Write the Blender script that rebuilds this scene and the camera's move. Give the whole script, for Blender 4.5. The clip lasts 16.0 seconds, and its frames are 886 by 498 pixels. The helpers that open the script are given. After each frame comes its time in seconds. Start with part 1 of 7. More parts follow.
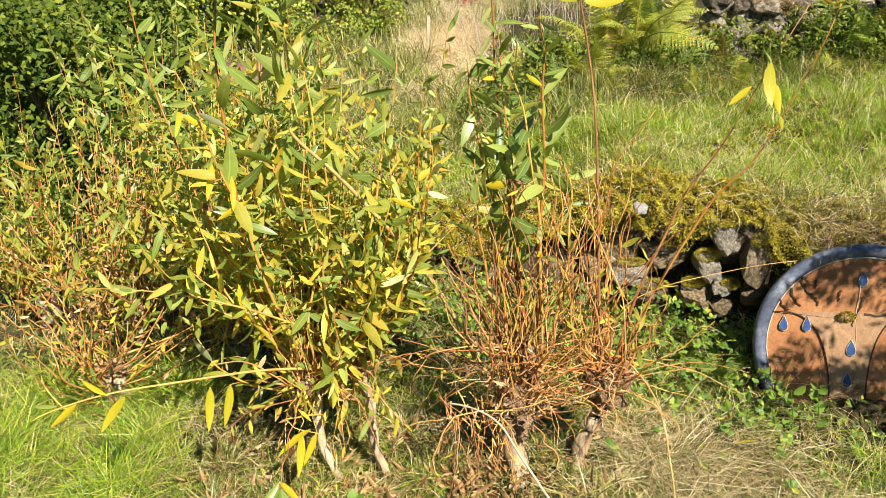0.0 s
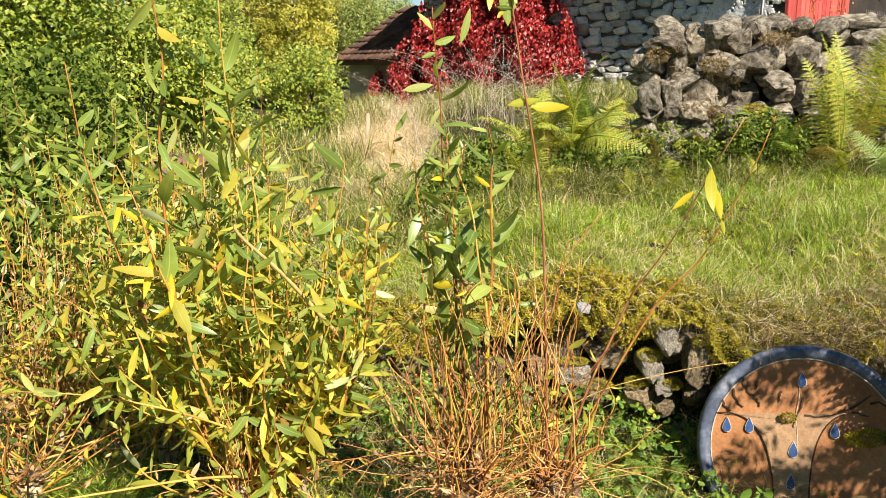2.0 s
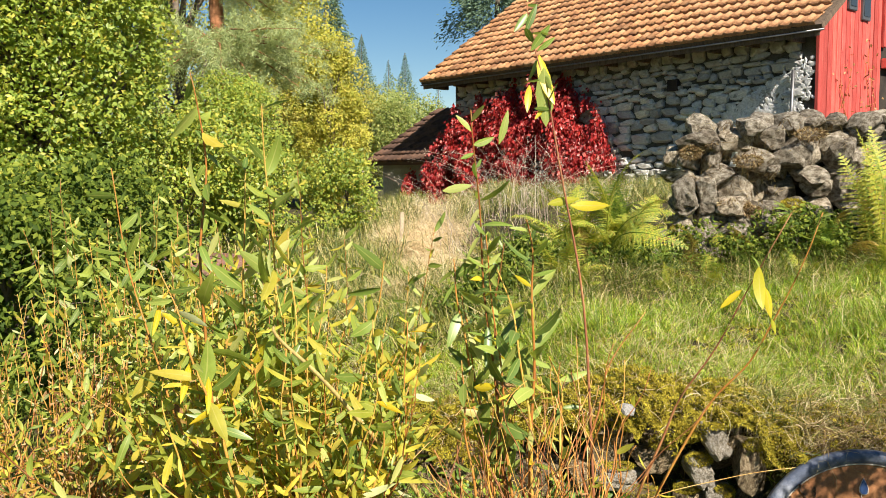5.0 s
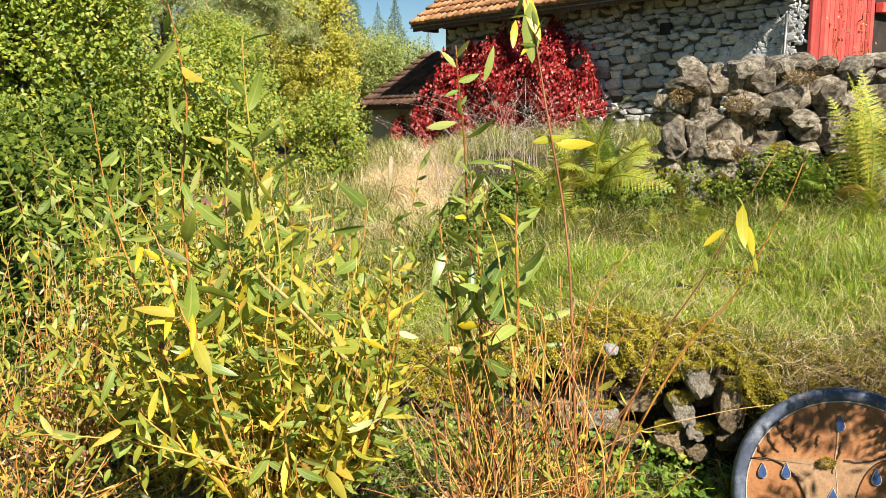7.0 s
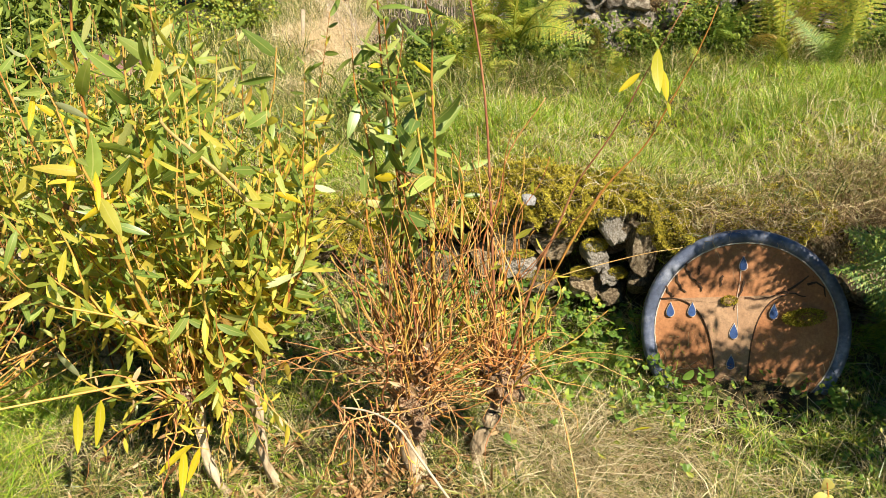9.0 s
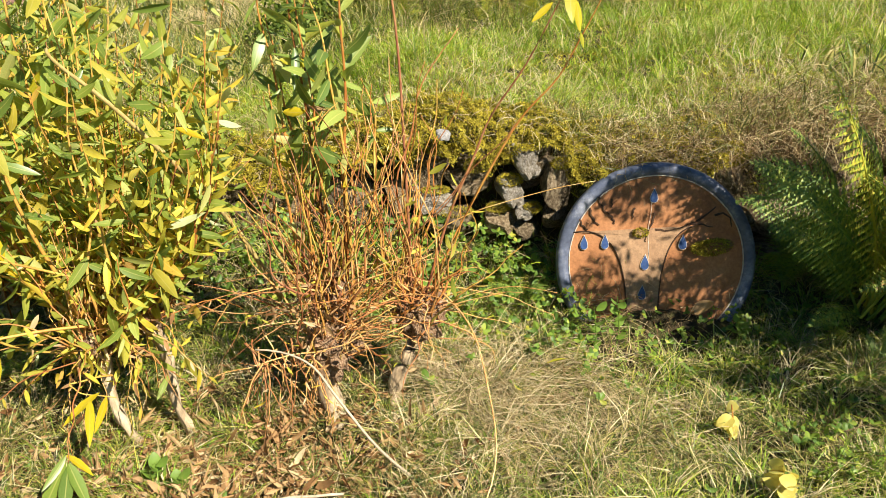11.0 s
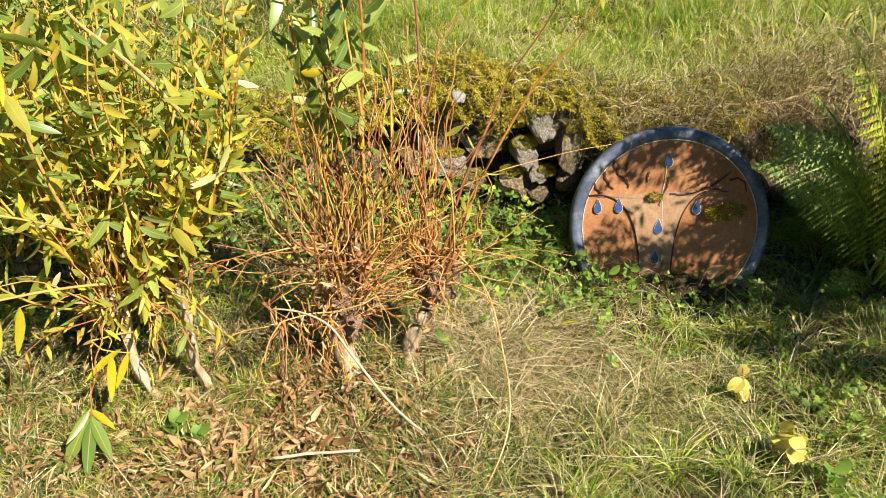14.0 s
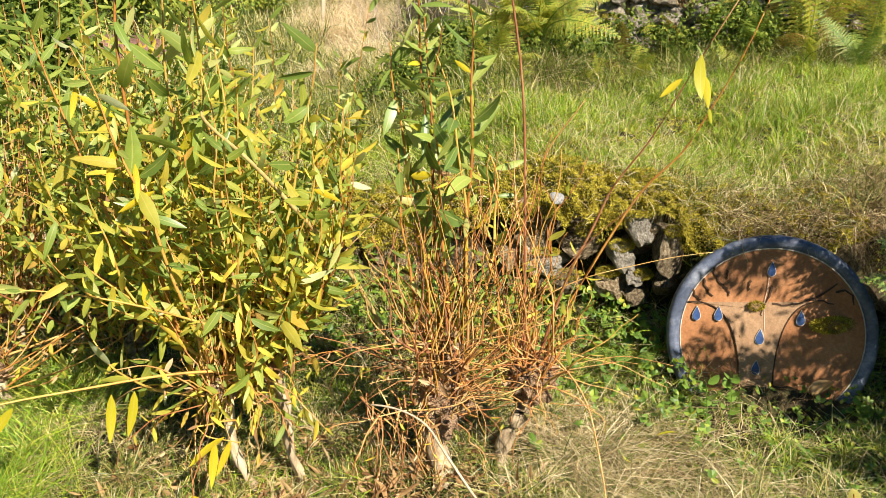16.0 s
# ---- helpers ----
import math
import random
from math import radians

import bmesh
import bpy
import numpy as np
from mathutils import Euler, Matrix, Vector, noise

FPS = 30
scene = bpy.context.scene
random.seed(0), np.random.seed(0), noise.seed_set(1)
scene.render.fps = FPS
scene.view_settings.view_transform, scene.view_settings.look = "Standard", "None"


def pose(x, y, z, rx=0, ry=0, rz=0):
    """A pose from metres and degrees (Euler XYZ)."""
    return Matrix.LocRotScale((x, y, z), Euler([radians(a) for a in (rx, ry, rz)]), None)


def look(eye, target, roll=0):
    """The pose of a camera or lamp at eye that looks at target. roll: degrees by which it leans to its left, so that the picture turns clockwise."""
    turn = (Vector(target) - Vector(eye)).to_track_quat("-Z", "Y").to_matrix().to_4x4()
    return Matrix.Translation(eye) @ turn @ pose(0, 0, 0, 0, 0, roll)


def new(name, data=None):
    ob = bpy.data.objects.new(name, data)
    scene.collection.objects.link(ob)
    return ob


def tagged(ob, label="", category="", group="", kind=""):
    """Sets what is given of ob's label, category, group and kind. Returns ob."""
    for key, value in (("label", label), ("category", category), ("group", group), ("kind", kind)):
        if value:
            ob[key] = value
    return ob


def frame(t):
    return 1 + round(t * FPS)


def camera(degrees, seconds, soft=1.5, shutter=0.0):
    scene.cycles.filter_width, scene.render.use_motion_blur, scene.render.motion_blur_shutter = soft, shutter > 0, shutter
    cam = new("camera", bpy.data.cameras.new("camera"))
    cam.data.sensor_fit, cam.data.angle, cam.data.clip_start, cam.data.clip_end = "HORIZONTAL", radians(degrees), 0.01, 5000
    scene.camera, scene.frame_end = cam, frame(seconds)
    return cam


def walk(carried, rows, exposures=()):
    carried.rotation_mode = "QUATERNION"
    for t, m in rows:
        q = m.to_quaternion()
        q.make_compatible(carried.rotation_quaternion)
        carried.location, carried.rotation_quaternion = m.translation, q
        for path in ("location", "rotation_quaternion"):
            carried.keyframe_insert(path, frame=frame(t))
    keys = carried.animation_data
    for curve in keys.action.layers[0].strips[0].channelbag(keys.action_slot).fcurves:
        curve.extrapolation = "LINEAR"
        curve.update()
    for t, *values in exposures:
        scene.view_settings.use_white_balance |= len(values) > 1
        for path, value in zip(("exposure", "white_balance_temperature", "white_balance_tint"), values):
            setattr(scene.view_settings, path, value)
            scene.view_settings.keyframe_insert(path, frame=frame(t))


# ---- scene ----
# ---------------- camera ----------------
cam = camera(56.32, 16.0, soft=0.5)
ROWS = [
    (0.0, 0.071, -0.074, 1.576, 4.119, -18.111, -1.492), (0.5, 0.064, -0.063, 1.575, 4.46, -18.162, -1.774),
    (1.0, 0.052, -0.047, 1.575, 2.028, -17.531, -1.085), (1.5, 0.041, -0.035, 1.58, -0.356, -14.756, -0.151),
    (2.0, 0.032, -0.033, 1.584, -0.665, -11.692, 0.241), (2.5, 0.021, -0.019, 1.592, -0.786, -8.888, 0.337),
    (3.0, 0.006, -0.01, 1.593, -0.58, -7.811, 0.237), (3.5, 0.006, -0.006, 1.599, -0.401, -6.52, 0.111),
    (4.0, 0.0, 0.0, 1.6, 0.0, -5.0, 0.0), (4.2, 0.001, -0.004, 1.597, 0.333, -4.704, -0.193),
    (6.3, 0.022, 0.012, 1.58, 2.519, -5.779, -0.23), (6.5, 0.021, 0.012, 1.575, 2.063, -5.957, -0.194),
    (7.0, 0.027, 0.005, 1.565, 0.924, -8.701, -0.273), (7.5, 0.026, 0.004, 1.563, -0.899, -12.151, -0.105),
    (8.0, 0.033, 0.003, 1.547, -1.999, -15.867, -0.445), (8.5, 0.035, 0.014, 1.538, -3.013, -17.304, -0.414),
    (9.0, 0.039, 0.021, 1.535, -4.573, -18.363, -0.435), (9.5, 0.045, 0.029, 1.531, -6.597, -19.242, -0.115),
    (9.7, 0.047, 0.035, 1.529, -7.477, -19.508, 0.066), (12.0, 0.055, 0.056, 1.509, -11.294, -24.829, 0.748),
    (12.5, 0.056, 0.055, 1.512, -11.485, -25.321, 0.933), (13.0, 0.048, 0.056, 1.513, -11.47, -25.551, 1.056),
    (13.5, 0.046, 0.05, 1.513, -11.106, -25.521, 1.112), (14.0, 0.028, 0.044, 1.519, -10.075, -25.182, 0.896),
    (14.5, 0.007, 0.043, 1.53, -7.648, -23.762, 0.424), (15.0, -0.01, 0.041, 1.54, -6.033, -20.9, 0.879),
    (15.5, -0.022, 0.044, 1.558, -5.025, -20.411, 0.959), (16.0, -0.034, 0.043, 1.571, -4.027, -19.35, 1.032),
]
walk(cam, [(t, pose(x, y, z, 90 + pitch, 0, yaw) @ pose(0, 0, 0, 0, 0, roll))
           for t, x, y, z, yaw, pitch, roll in ROWS])

# ---------------- light ----------------
SUN = Vector((0.49, -0.865, 0.90)).normalized()
sun = new("sun", bpy.data.lights.new("sun", "SUN"))
sun.data.energy, sun.data.angle, sun.data.color = 5.4, radians(0.53), (1.0, 0.905, 0.79)
sun.matrix_world = look((20 * SUN.x, 20 * SUN.y, 20 * SUN.z), (0, 0, 0))
world = bpy.data.worlds.new("sky")
scene.world = world
world.use_nodes = True
wn = world.node_tree
sky = wn.nodes.new("ShaderNodeTexSky")
sky.sky_type, sky.sun_disc = "NISHITA", False
sky.sun_elevation = math.asin(SUN.z)
sky.sun_rotation = math.atan2(SUN.x, SUN.y)
sky.air_density, sky.dust_density, sky.ozone_density = 1.0, 0.0, 1.0
wn.nodes["Background"].inputs["Strength"].default_value = 0.046
hs = wn.nodes.new("ShaderNodeHueSaturation")
hs.inputs["Saturation"].default_value = 1.35
wn.links.new(sky.outputs[0], hs.inputs["Color"])
wn.links.new(hs.outputs[0], wn.nodes["Background"].inputs["Color"])
scene.view_settings.exposure = 1.06


# ---------------- materials ----------------
def mat(name):
    m = bpy.data.materials.new(name)
    m.use_nodes = True
    return m, m.node_tree, m.node_tree.nodes["Principled BSDF"]


def ramp(nt, fac, stops):
    r = nt.nodes.new("ShaderNodeValToRGB")
    while len(r.color_ramp.elements) < len(stops):
        r.color_ramp.elements.new(0.5)
    for e, (p, c) in zip(r.color_ramp.elements, stops):
        e.position, e.color = p, (*c, 1)
    nt.links.new(fac, r.inputs[0])
    return r.outputs[0]


def noise_tex(nt, scale, detail=4, rough=0.6, stretch=None):
    c = nt.nodes.new("ShaderNodeTexCoord")
    n = nt.nodes.new("ShaderNodeTexNoise")
    n.inputs["Scale"].default_value, n.inputs["Detail"].default_value = scale, detail
    n.inputs["Roughness"].default_value = rough
    if stretch:
        mp = nt.nodes.new("ShaderNodeMapping")
        mp.inputs["Scale"].default_value = stretch
        nt.links.new(c.outputs["Object"], mp.inputs[0])
        nt.links.new(mp.outputs[0], n.inputs["Vector"])
    else:
        nt.links.new(c.outputs["Object"], n.inputs["Vector"])
    return n.outputs["Fac"]


def mixc(nt, fac, a, b, mode="MIX"):
    m = nt.nodes.new("ShaderNodeMix")
    m.data_type, m.blend_type = "RGBA", mode
    for sock, v in ((m.inputs[0], fac), (m.inputs[6], a), (m.inputs[7], b)):
        if isinstance(v, (int, float)):
            sock.default_value = v
        elif isinstance(v, tuple):
            sock.default_value = (*v, 1)
        else:
            nt.links.new(v, sock)
    return m.outputs[2]


def bump(nt, b, height, strength=0.4, dist=0.01):
    n = nt.nodes.new("ShaderNodeBump")
    n.inputs["Strength"].default_value, n.inputs["Distance"].default_value = strength, dist
    nt.links.new(height, n.inputs["Height"])
    nt.links.new(n.outputs[0], b.inputs["Normal"])


def rnd_island(nt):
    return nt.nodes.new("ShaderNodeNewGeometry").outputs["Random Per Island"]


def rnd_object(nt):
    return nt.nodes.new("ShaderNodeObjectInfo").outputs["Random"]


def leaf_mat(name, stops, trans=0.4, rough=0.5, blotch=9.0, spec=0.4, dark=(0.72, 0.74, 0.68), rib=False):
    """Foliage: a colour for each leaf, blotches, and light that shines through; rib: a pale midrib and brown specks."""
    m, nt, b = mat(name)
    col = ramp(nt, rnd_island(nt), stops)
    n = noise_tex(nt, blotch, 3)
    fac = ramp(nt, n, [(0.35, (0, 0, 0)), (0.7, (1, 1, 1))])
    col = mixc(nt, fac, col, mixc(nt, 1.0, col, dark, "MULTIPLY"))
    if rib:
        uv = nt.nodes.new("ShaderNodeTexCoord").outputs["UV"]
        sep = nt.nodes.new("ShaderNodeSeparateXYZ")
        nt.links.new(uv, sep.inputs[0])
        line = ramp(nt, sep.outputs[0], [(0.44, (0, 0, 0)), (0.485, (0.4, 0.4, 0.4)), (0.515, (0.4, 0.4, 0.4)), (0.56, (0, 0, 0))])
        col = mixc(nt, line, col, (0.60, 0.56, 0.18))
        speck = ramp(nt, noise_tex(nt, 70, 2), [(0.69, (0, 0, 0)), (0.76, (0.55, 0.55, 0.55))])
        col = mixc(nt, speck, col, (0.20, 0.11, 0.03))
    nt.links.new(col, b.inputs["Base Color"])
    b.inputs["Roughness"].default_value = rough
    b.inputs["Specular IOR Level"].default_value = spec
    t = nt.nodes.new("ShaderNodeBsdfTranslucent")
    nt.links.new(mixc(nt, 1.0, col, (1.2, 1.15, 0.75), "MULTIPLY"), t.inputs[0])
    mx = nt.nodes.new("ShaderNodeMixShader")
    mx.inputs[0].default_value = trans
    nt.links.new(b.outputs[0], mx.inputs[1])
    nt.links.new(t.outputs[0], mx.inputs[2])
    nt.links.new(mx.outputs[0], nt.nodes["Material Output"].inputs[0])
    return m


def rough_mat(name, stops, scale=8, fine=60, rough=0.85, bumpy=0.5, dist=0.01, stretch=None, vary=None, metal=0.0):
    """Stone, bark, earth, boards: two scales of variation and relief; vary: 'object' or 'island' tints each piece."""
    m, nt, b = mat(name)
    a, f = noise_tex(nt, scale, 5, 0.65, stretch), noise_tex(nt, fine, 4, 0.7, stretch)
    col = ramp(nt, a, stops)
    col = mixc(nt, 0.55, col, ramp(nt, f, [(0.3, (0.45, 0.45, 0.45)), (0.65, (1.15, 1.15, 1.15))]), "MULTIPLY")
    if isinstance(vary, list):
        col = mixc(nt, 1.0, col, ramp(nt, rnd_object(nt), vary), "MULTIPLY")
    elif vary:
        r = rnd_object(nt) if vary == "object" else rnd_island(nt)
        col = mixc(nt, 1.0, col, ramp(nt, r, [(0, (0.62, 0.60, 0.58)), (0.5, (0.95, 0.95, 0.95)), (1, (1.25, 1.2, 1.12))]), "MULTIPLY")
    nt.links.new(col, b.inputs["Base Color"])
    b.inputs["Roughness"].default_value, b.inputs["Metallic"].default_value = rough, metal
    b.inputs["Specular IOR Level"].default_value = 0.25
    mx = nt.nodes.new("ShaderNodeMath")
    mx.operation = "ADD"
    nt.links.new(a, mx.inputs[0])
    nt.links.new(f, mx.inputs[1])
    bump(nt, b, mx.outputs[0], bumpy, dist)
    return m


M_SOIL = rough_mat("soil_and_thatch", [(0.3, (0.022, 0.017, 0.009)), (0.5, (0.065, 0.050, 0.022)), (0.66, (0.085, 0.105, 0.022))], 6, 70, 0.95, 0.8, 0.02)
M_LAWN = leaf_mat("lawn_grass", [(0, (0.05, 0.085, 0.020)), (0.35, (0.14, 0.185, 0.030)), (0.65, (0.30, 0.295, 0.055)), (0.85, (0.50, 0.41, 0.150)), (1, (0.76, 0.64, 0.39))], 0.15, 0.42, 3)
M_BANK = leaf_mat("bank_grass", [(0, (0.11, 0.19, 0.020)), (0.4, (0.25, 0.42, 0.030)), (0.75, (0.43, 0.53, 0.040)), (0.9, (0.60, 0.54, 0.10)), (1, (0.72, 0.60, 0.30))], 0.22, 0.42, 2)
M_TURF = leaf_mat("turf", [(0, (0.17, 0.23, 0.024)), (0.5, (0.36, 0.41, 0.034)), (1, (0.58, 0.52, 0.070))], 0.25, 0.5, 3, 0.2)
M_STRAW = leaf_mat("dry_grass", [(0, (0.31, 0.22, 0.105)), (0.5, (0.54, 0.425, 0.235)), (1, (0.76, 0.66, 0.43))], 0.25, 0.6, 6, 0.25)
M_DEADGRASS = leaf_mat("brown_dead_grass", [(0, (0.10, 0.055, 0.025)), (0.5, (0.26, 0.17, 0.08)), (0.8, (0.44, 0.32, 0.16)), (1, (0.62, 0.52, 0.30))], 0.15, 0.6, 6, 0.2)
M_PATHGRASS = leaf_mat("blond_grass", [(0, (0.55, 0.43, 0.25)), (0.6, (0.76, 0.63, 0.41)), (1, (0.84, 0.73, 0.52))], 0.3, 0.8, 2, 0.1, (0.85, 0.82, 0.75))
M_PLUME = leaf_mat("purple_grey_plumes", [(0, (0.30, 0.20, 0.18)), (0.5, (0.54, 0.44, 0.38)), (1, (0.78, 0.70, 0.60))], 0.3, 0.8, 2, 0.1)
M_MOSS = leaf_mat("moss", [(0, (0.14, 0.12, 0.024)), (0.4, (0.38, 0.34, 0.038)), (1, (0.66, 0.55, 0.072))], 0.3, 0.8, 16, 0.1, (0.42, 0.38, 0.30))
M_WILLOW = leaf_mat("willow_leaf", [(0, (0.18, 0.26, 0.046)), (0.3, (0.33, 0.40, 0.062)), (0.6, (0.46, 0.455, 0.070)), (0.88, (0.62, 0.50, 0.078)), (0.97, (0.68, 0.43, 0.068)), (1, (0.54, 0.34, 0.11))], 0.52, 0.55, 14, 0.25, (0.80, 0.80, 0.60), True)
M_WILLOW_G = leaf_mat("willow_leaf_green", [(0, (0.13, 0.205, 0.042)), (0.45, (0.26, 0.35, 0.060)), (0.8, (0.42, 0.49, 0.088)), (0.92, (0.54, 0.60, 0.22)), (1, (0.62, 0.66, 0.40))], 0.48, 0.5, 14, 0.3, (0.75, 0.76, 0.62), True)
M_WILLOW_Y = leaf_mat("willow_leaf_yellow", [(0, (0.46, 0.47, 0.070)), (0.6, (0.66, 0.58, 0.075)), (1, (0.78, 0.58, 0.075))], 0.42, 0.5, 25, 0.3, (0.82, 0.75, 0.5), True)
M_DEAD = leaf_mat("dead_leaf", [(0, (0.14, 0.065, 0.025)), (0.4, (0.36, 0.21, 0.09)), (0.8, (0.50, 0.33, 0.16)), (1, (0.62, 0.48, 0.29))], 0.15, 0.8, 20, 0.1)
M_WEED = leaf_mat("weed_leaf", [(0, (0.085, 0.165, 0.028)), (0.6, (0.19, 0.31, 0.045)), (0.9, (0.36, 0.44, 0.055)), (1, (0.62, 0.55, 0.08))], 0.4, 0.45, 16)
M_YELLOWLEAF = leaf_mat("pale_yellow_leaf", [(0, (0.62, 0.58, 0.14)), (1, (0.78, 0.70, 0.22))], 0.45, 0.5, 20, 0.3, (0.85, 0.8, 0.6))
M_FERN = leaf_mat("fern_green", [(0, (0.11, 0.21, 0.050)), (0.6, (0.26, 0.38, 0.065)), (1, (0.44, 0.47, 0.090))], 0.38, 0.5, 4)
# autumn yellowing; also carries the sunlight on ferns beside the plaque
M_FERN_Y = leaf_mat("fern_turning_and_sunlit", [(0, (0.20, 0.30, 0.045)), (0.5, (0.40, 0.45, 0.060)), (0.85, (0.60, 0.54, 0.070)), (1, (0.46, 0.26, 0.085))], 0.38, 0.5, 3)
M_FERN_B = leaf_mat("fern_withered", [(0, (0.20, 0.12, 0.04)), (0.6, (0.42, 0.30, 0.08)), (1, (0.58, 0.46, 0.12))], 0.3, 0.6, 4)
M_CREEPER = leaf_mat("red_creeper_leaf", [(0, (0.20, 0.012, 0.012)), (0.5, (0.42, 0.025, 0.025)), (0.85, (0.66, 0.07, 0.06)), (1, (0.74, 0.32, 0.26))], 0.35, 0.42, 5, 0.5, (0.5, 0.4, 0.4))
M_TREE = leaf_mat("hedge_leaf", [(0, (0.15, 0.24, 0.038)), (0.5, (0.30, 0.38, 0.053)), (0.85, (0.46, 0.47, 0.073)), (1, (0.62, 0.52, 0.078))], 0.4, 0.42, 2)
# leaf green darkened so that the colour itself carries the shade
M_SHADELEAF = leaf_mat("leaf_with_painted_shade", [(0, (0.045, 0.08, 0.014)), (0.6, (0.13, 0.185, 0.024)), (1, (0.30, 0.34, 0.05))], 0.35, 0.6, 4, 0.12)
M_TREE_Y = leaf_mat("autumn_leaf", [(0, (0.22, 0.27, 0.05)), (0.5, (0.44, 0.43, 0.08)), (1, (0.64, 0.52, 0.10))], 0.4, 0.5, 1)
M_TREE_G = leaf_mat("grey_green_leaf", [(0, (0.17, 0.23, 0.05)), (0.6, (0.31, 0.37, 0.09)), (1, (0.48, 0.47, 0.15))], 0.4, 0.5, 1)
M_PINE = leaf_mat("pine_needles", [(0, (0.28, 0.37, 0.16)), (0.6, (0.46, 0.54, 0.25)), (1, (0.64, 0.66, 0.34))], 0.42, 0.4, 1)
# needle green lifted towards grey; distance haze is mixed into the colour
M_SPRUCE = leaf_mat("hazy_spruce_needles", [(0, (0.09, 0.15, 0.10)), (1, (0.20, 0.29, 0.18))], 0.15, 0.6, 0.5, 0.2)
STEM_HUES = [(0, (0.40, 0.27, 0.22)), (0.25, (0.80, 0.56, 0.44)), (0.5, (1.05, 0.9, 0.72)), (0.8, (1.05, 1.12, 0.8)), (1, (1.25, 1.2, 1.05))]
M_STEM = rough_mat("willow_stem", [(0.3, (0.36, 0.17, 0.045)), (0.5, (0.50, 0.29, 0.075)), (0.7, (0.46, 0.37, 0.11))], 9, 90, 0.5, 0.2, 0.002, None, STEM_HUES)
M_STEM_DRY = rough_mat("dry_twig", [(0.3, (0.36, 0.16, 0.055)), (0.5, (0.54, 0.30, 0.12)), (0.68, (0.70, 0.52, 0.28))], 10, 90, 0.7, 0.3, 0.002, None, STEM_HUES)
M_REDSTEM = rough_mat("red_brown_stem", [(0.3, (0.16, 0.055, 0.03)), (0.5, (0.28, 0.11, 0.05)), (0.7, (0.40, 0.22, 0.09))], 7, 90, 0.5, 0.2, 0.002)
M_CANE = rough_mat("ochre_cane", [(0.3, (0.34, 0.24, 0.07)), (0.7, (0.54, 0.42, 0.16))], 9, 80, 0.6, 0.2, 0.002)
M_BARK = rough_mat("willow_bark", [(0.33, (0.16, 0.11, 0.06)), (0.48, (0.42, 0.32, 0.19)), (0.66, (0.66, 0.54, 0.36))], 16, 70, 0.9, 0.9, 0.006, (1, 1, 0.35))
M_KNOB = rough_mat("knobbly_willow_head", [(0.33, (0.13, 0.06, 0.03)), (0.5, (0.42, 0.26, 0.14)), (0.68, (0.62, 0.46, 0.29))], 26, 90, 0.95, 1.0, 0.008)
M_PALESTICK = rough_mat("bleached_stick", [(0.3, (0.36, 0.28, 0.18)), (0.7, (0.56, 0.46, 0.32))], 10, 80, 0.7, 0.3, 0.002)
M_STONE = rough_mat("granite_fieldstone", [(0.3, (0.07, 0.05, 0.028)), (0.48, (0.20, 0.15, 0.085)), (0.62, (0.38, 0.31, 0.20)), (0.74, (0.20, 0.18, 0.045))], 11, 55, 0.9, 0.9, 0.012, None, "object")
M_PILESTONE = rough_mat("mossy_boulder", [(0.28, (0.045, 0.036, 0.022)), (0.42, (0.14, 0.115, 0.08)), (0.56, (0.33, 0.295, 0.23)), (0.64, (0.46, 0.42, 0.35)), (0.72, (0.24, 0.195, 0.045))], 5, 40, 0.92, 0.8, 0.015, None, "object")
M_HOUSESTONE = rough_mat("house_stone", [(0.3, (0.46, 0.46, 0.44)), (0.6, (0.70, 0.70, 0.67)), (0.8, (0.80, 0.79, 0.76))], 4, 25, 0.9, 0.7, 0.015, None, "object")
M_MORTAR = rough_mat("old_mortar", [(0.3, (0.07, 0.065, 0.055)), (0.7, (0.15, 0.14, 0.12))], 5, 40, 0.95, 0.6, 0.02)
M_TILE = rough_mat("clay_roof_tile", [(0.3, (0.22, 0.10, 0.05)), (0.5, (0.44, 0.225, 0.105)), (0.7, (0.54, 0.33, 0.18))], 3, 30, 0.85, 0.4, 0.008, None, "island")
M_TILE_DARK = rough_mat("weathered_dark_tile", [(0.3, (0.07, 0.045, 0.035)), (0.7, (0.16, 0.09, 0.06))], 3, 30, 0.9, 0.5, 0.01, None, "island")
M_RENDERED = rough_mat("lichen_grey_render", [(0.3, (0.34, 0.34, 0.26)), (0.7, (0.56, 0.55, 0.44))], 2, 25, 0.95, 0.5, 0.01)
M_WOOD = rough_mat("old_timber", [(0.3, (0.07, 0.05, 0.035)), (0.7, (0.18, 0.13, 0.09))], 3, 30, 0.85, 0.4, 0.004, (8, 8, 1))
M_RED = rough_mat("red_painted_board", [(0.3, (0.44, 0.06, 0.05)), (0.6, (0.60, 0.11, 0.09)), (0.8, (0.66, 0.20, 0.17))], 3, 40, 0.65, 0.3, 0.003, (6, 6, 1), "object")
M_DARK = rough_mat("painted_opening_shade", [(0.3, (0.02, 0.016, 0.014)), (0.7, (0.05, 0.04, 0.03))], 3, 30, 0.95, 0.3)
M_ZINC = rough_mat("zinc_gutter", [(0.3, (0.14, 0.14, 0.14)), (0.7, (0.24, 0.24, 0.24))], 5, 60, 0.45, 0.1, 0.002, None, None, 0.8)
M_PINEBARK = rough_mat("orange_pine_bark", [(0.3, (0.18, 0.08, 0.04)), (0.6, (0.42, 0.19, 0.09)), (0.8, (0.50, 0.28, 0.15))], 4, 30, 0.9, 0.9, 0.02)
M_TRUNK = rough_mat("grey_bark", [(0.3, (0.08, 0.06, 0.045)), (0.7, (0.22, 0.18, 0.14))], 5, 40, 0.9, 0.8, 0.01)
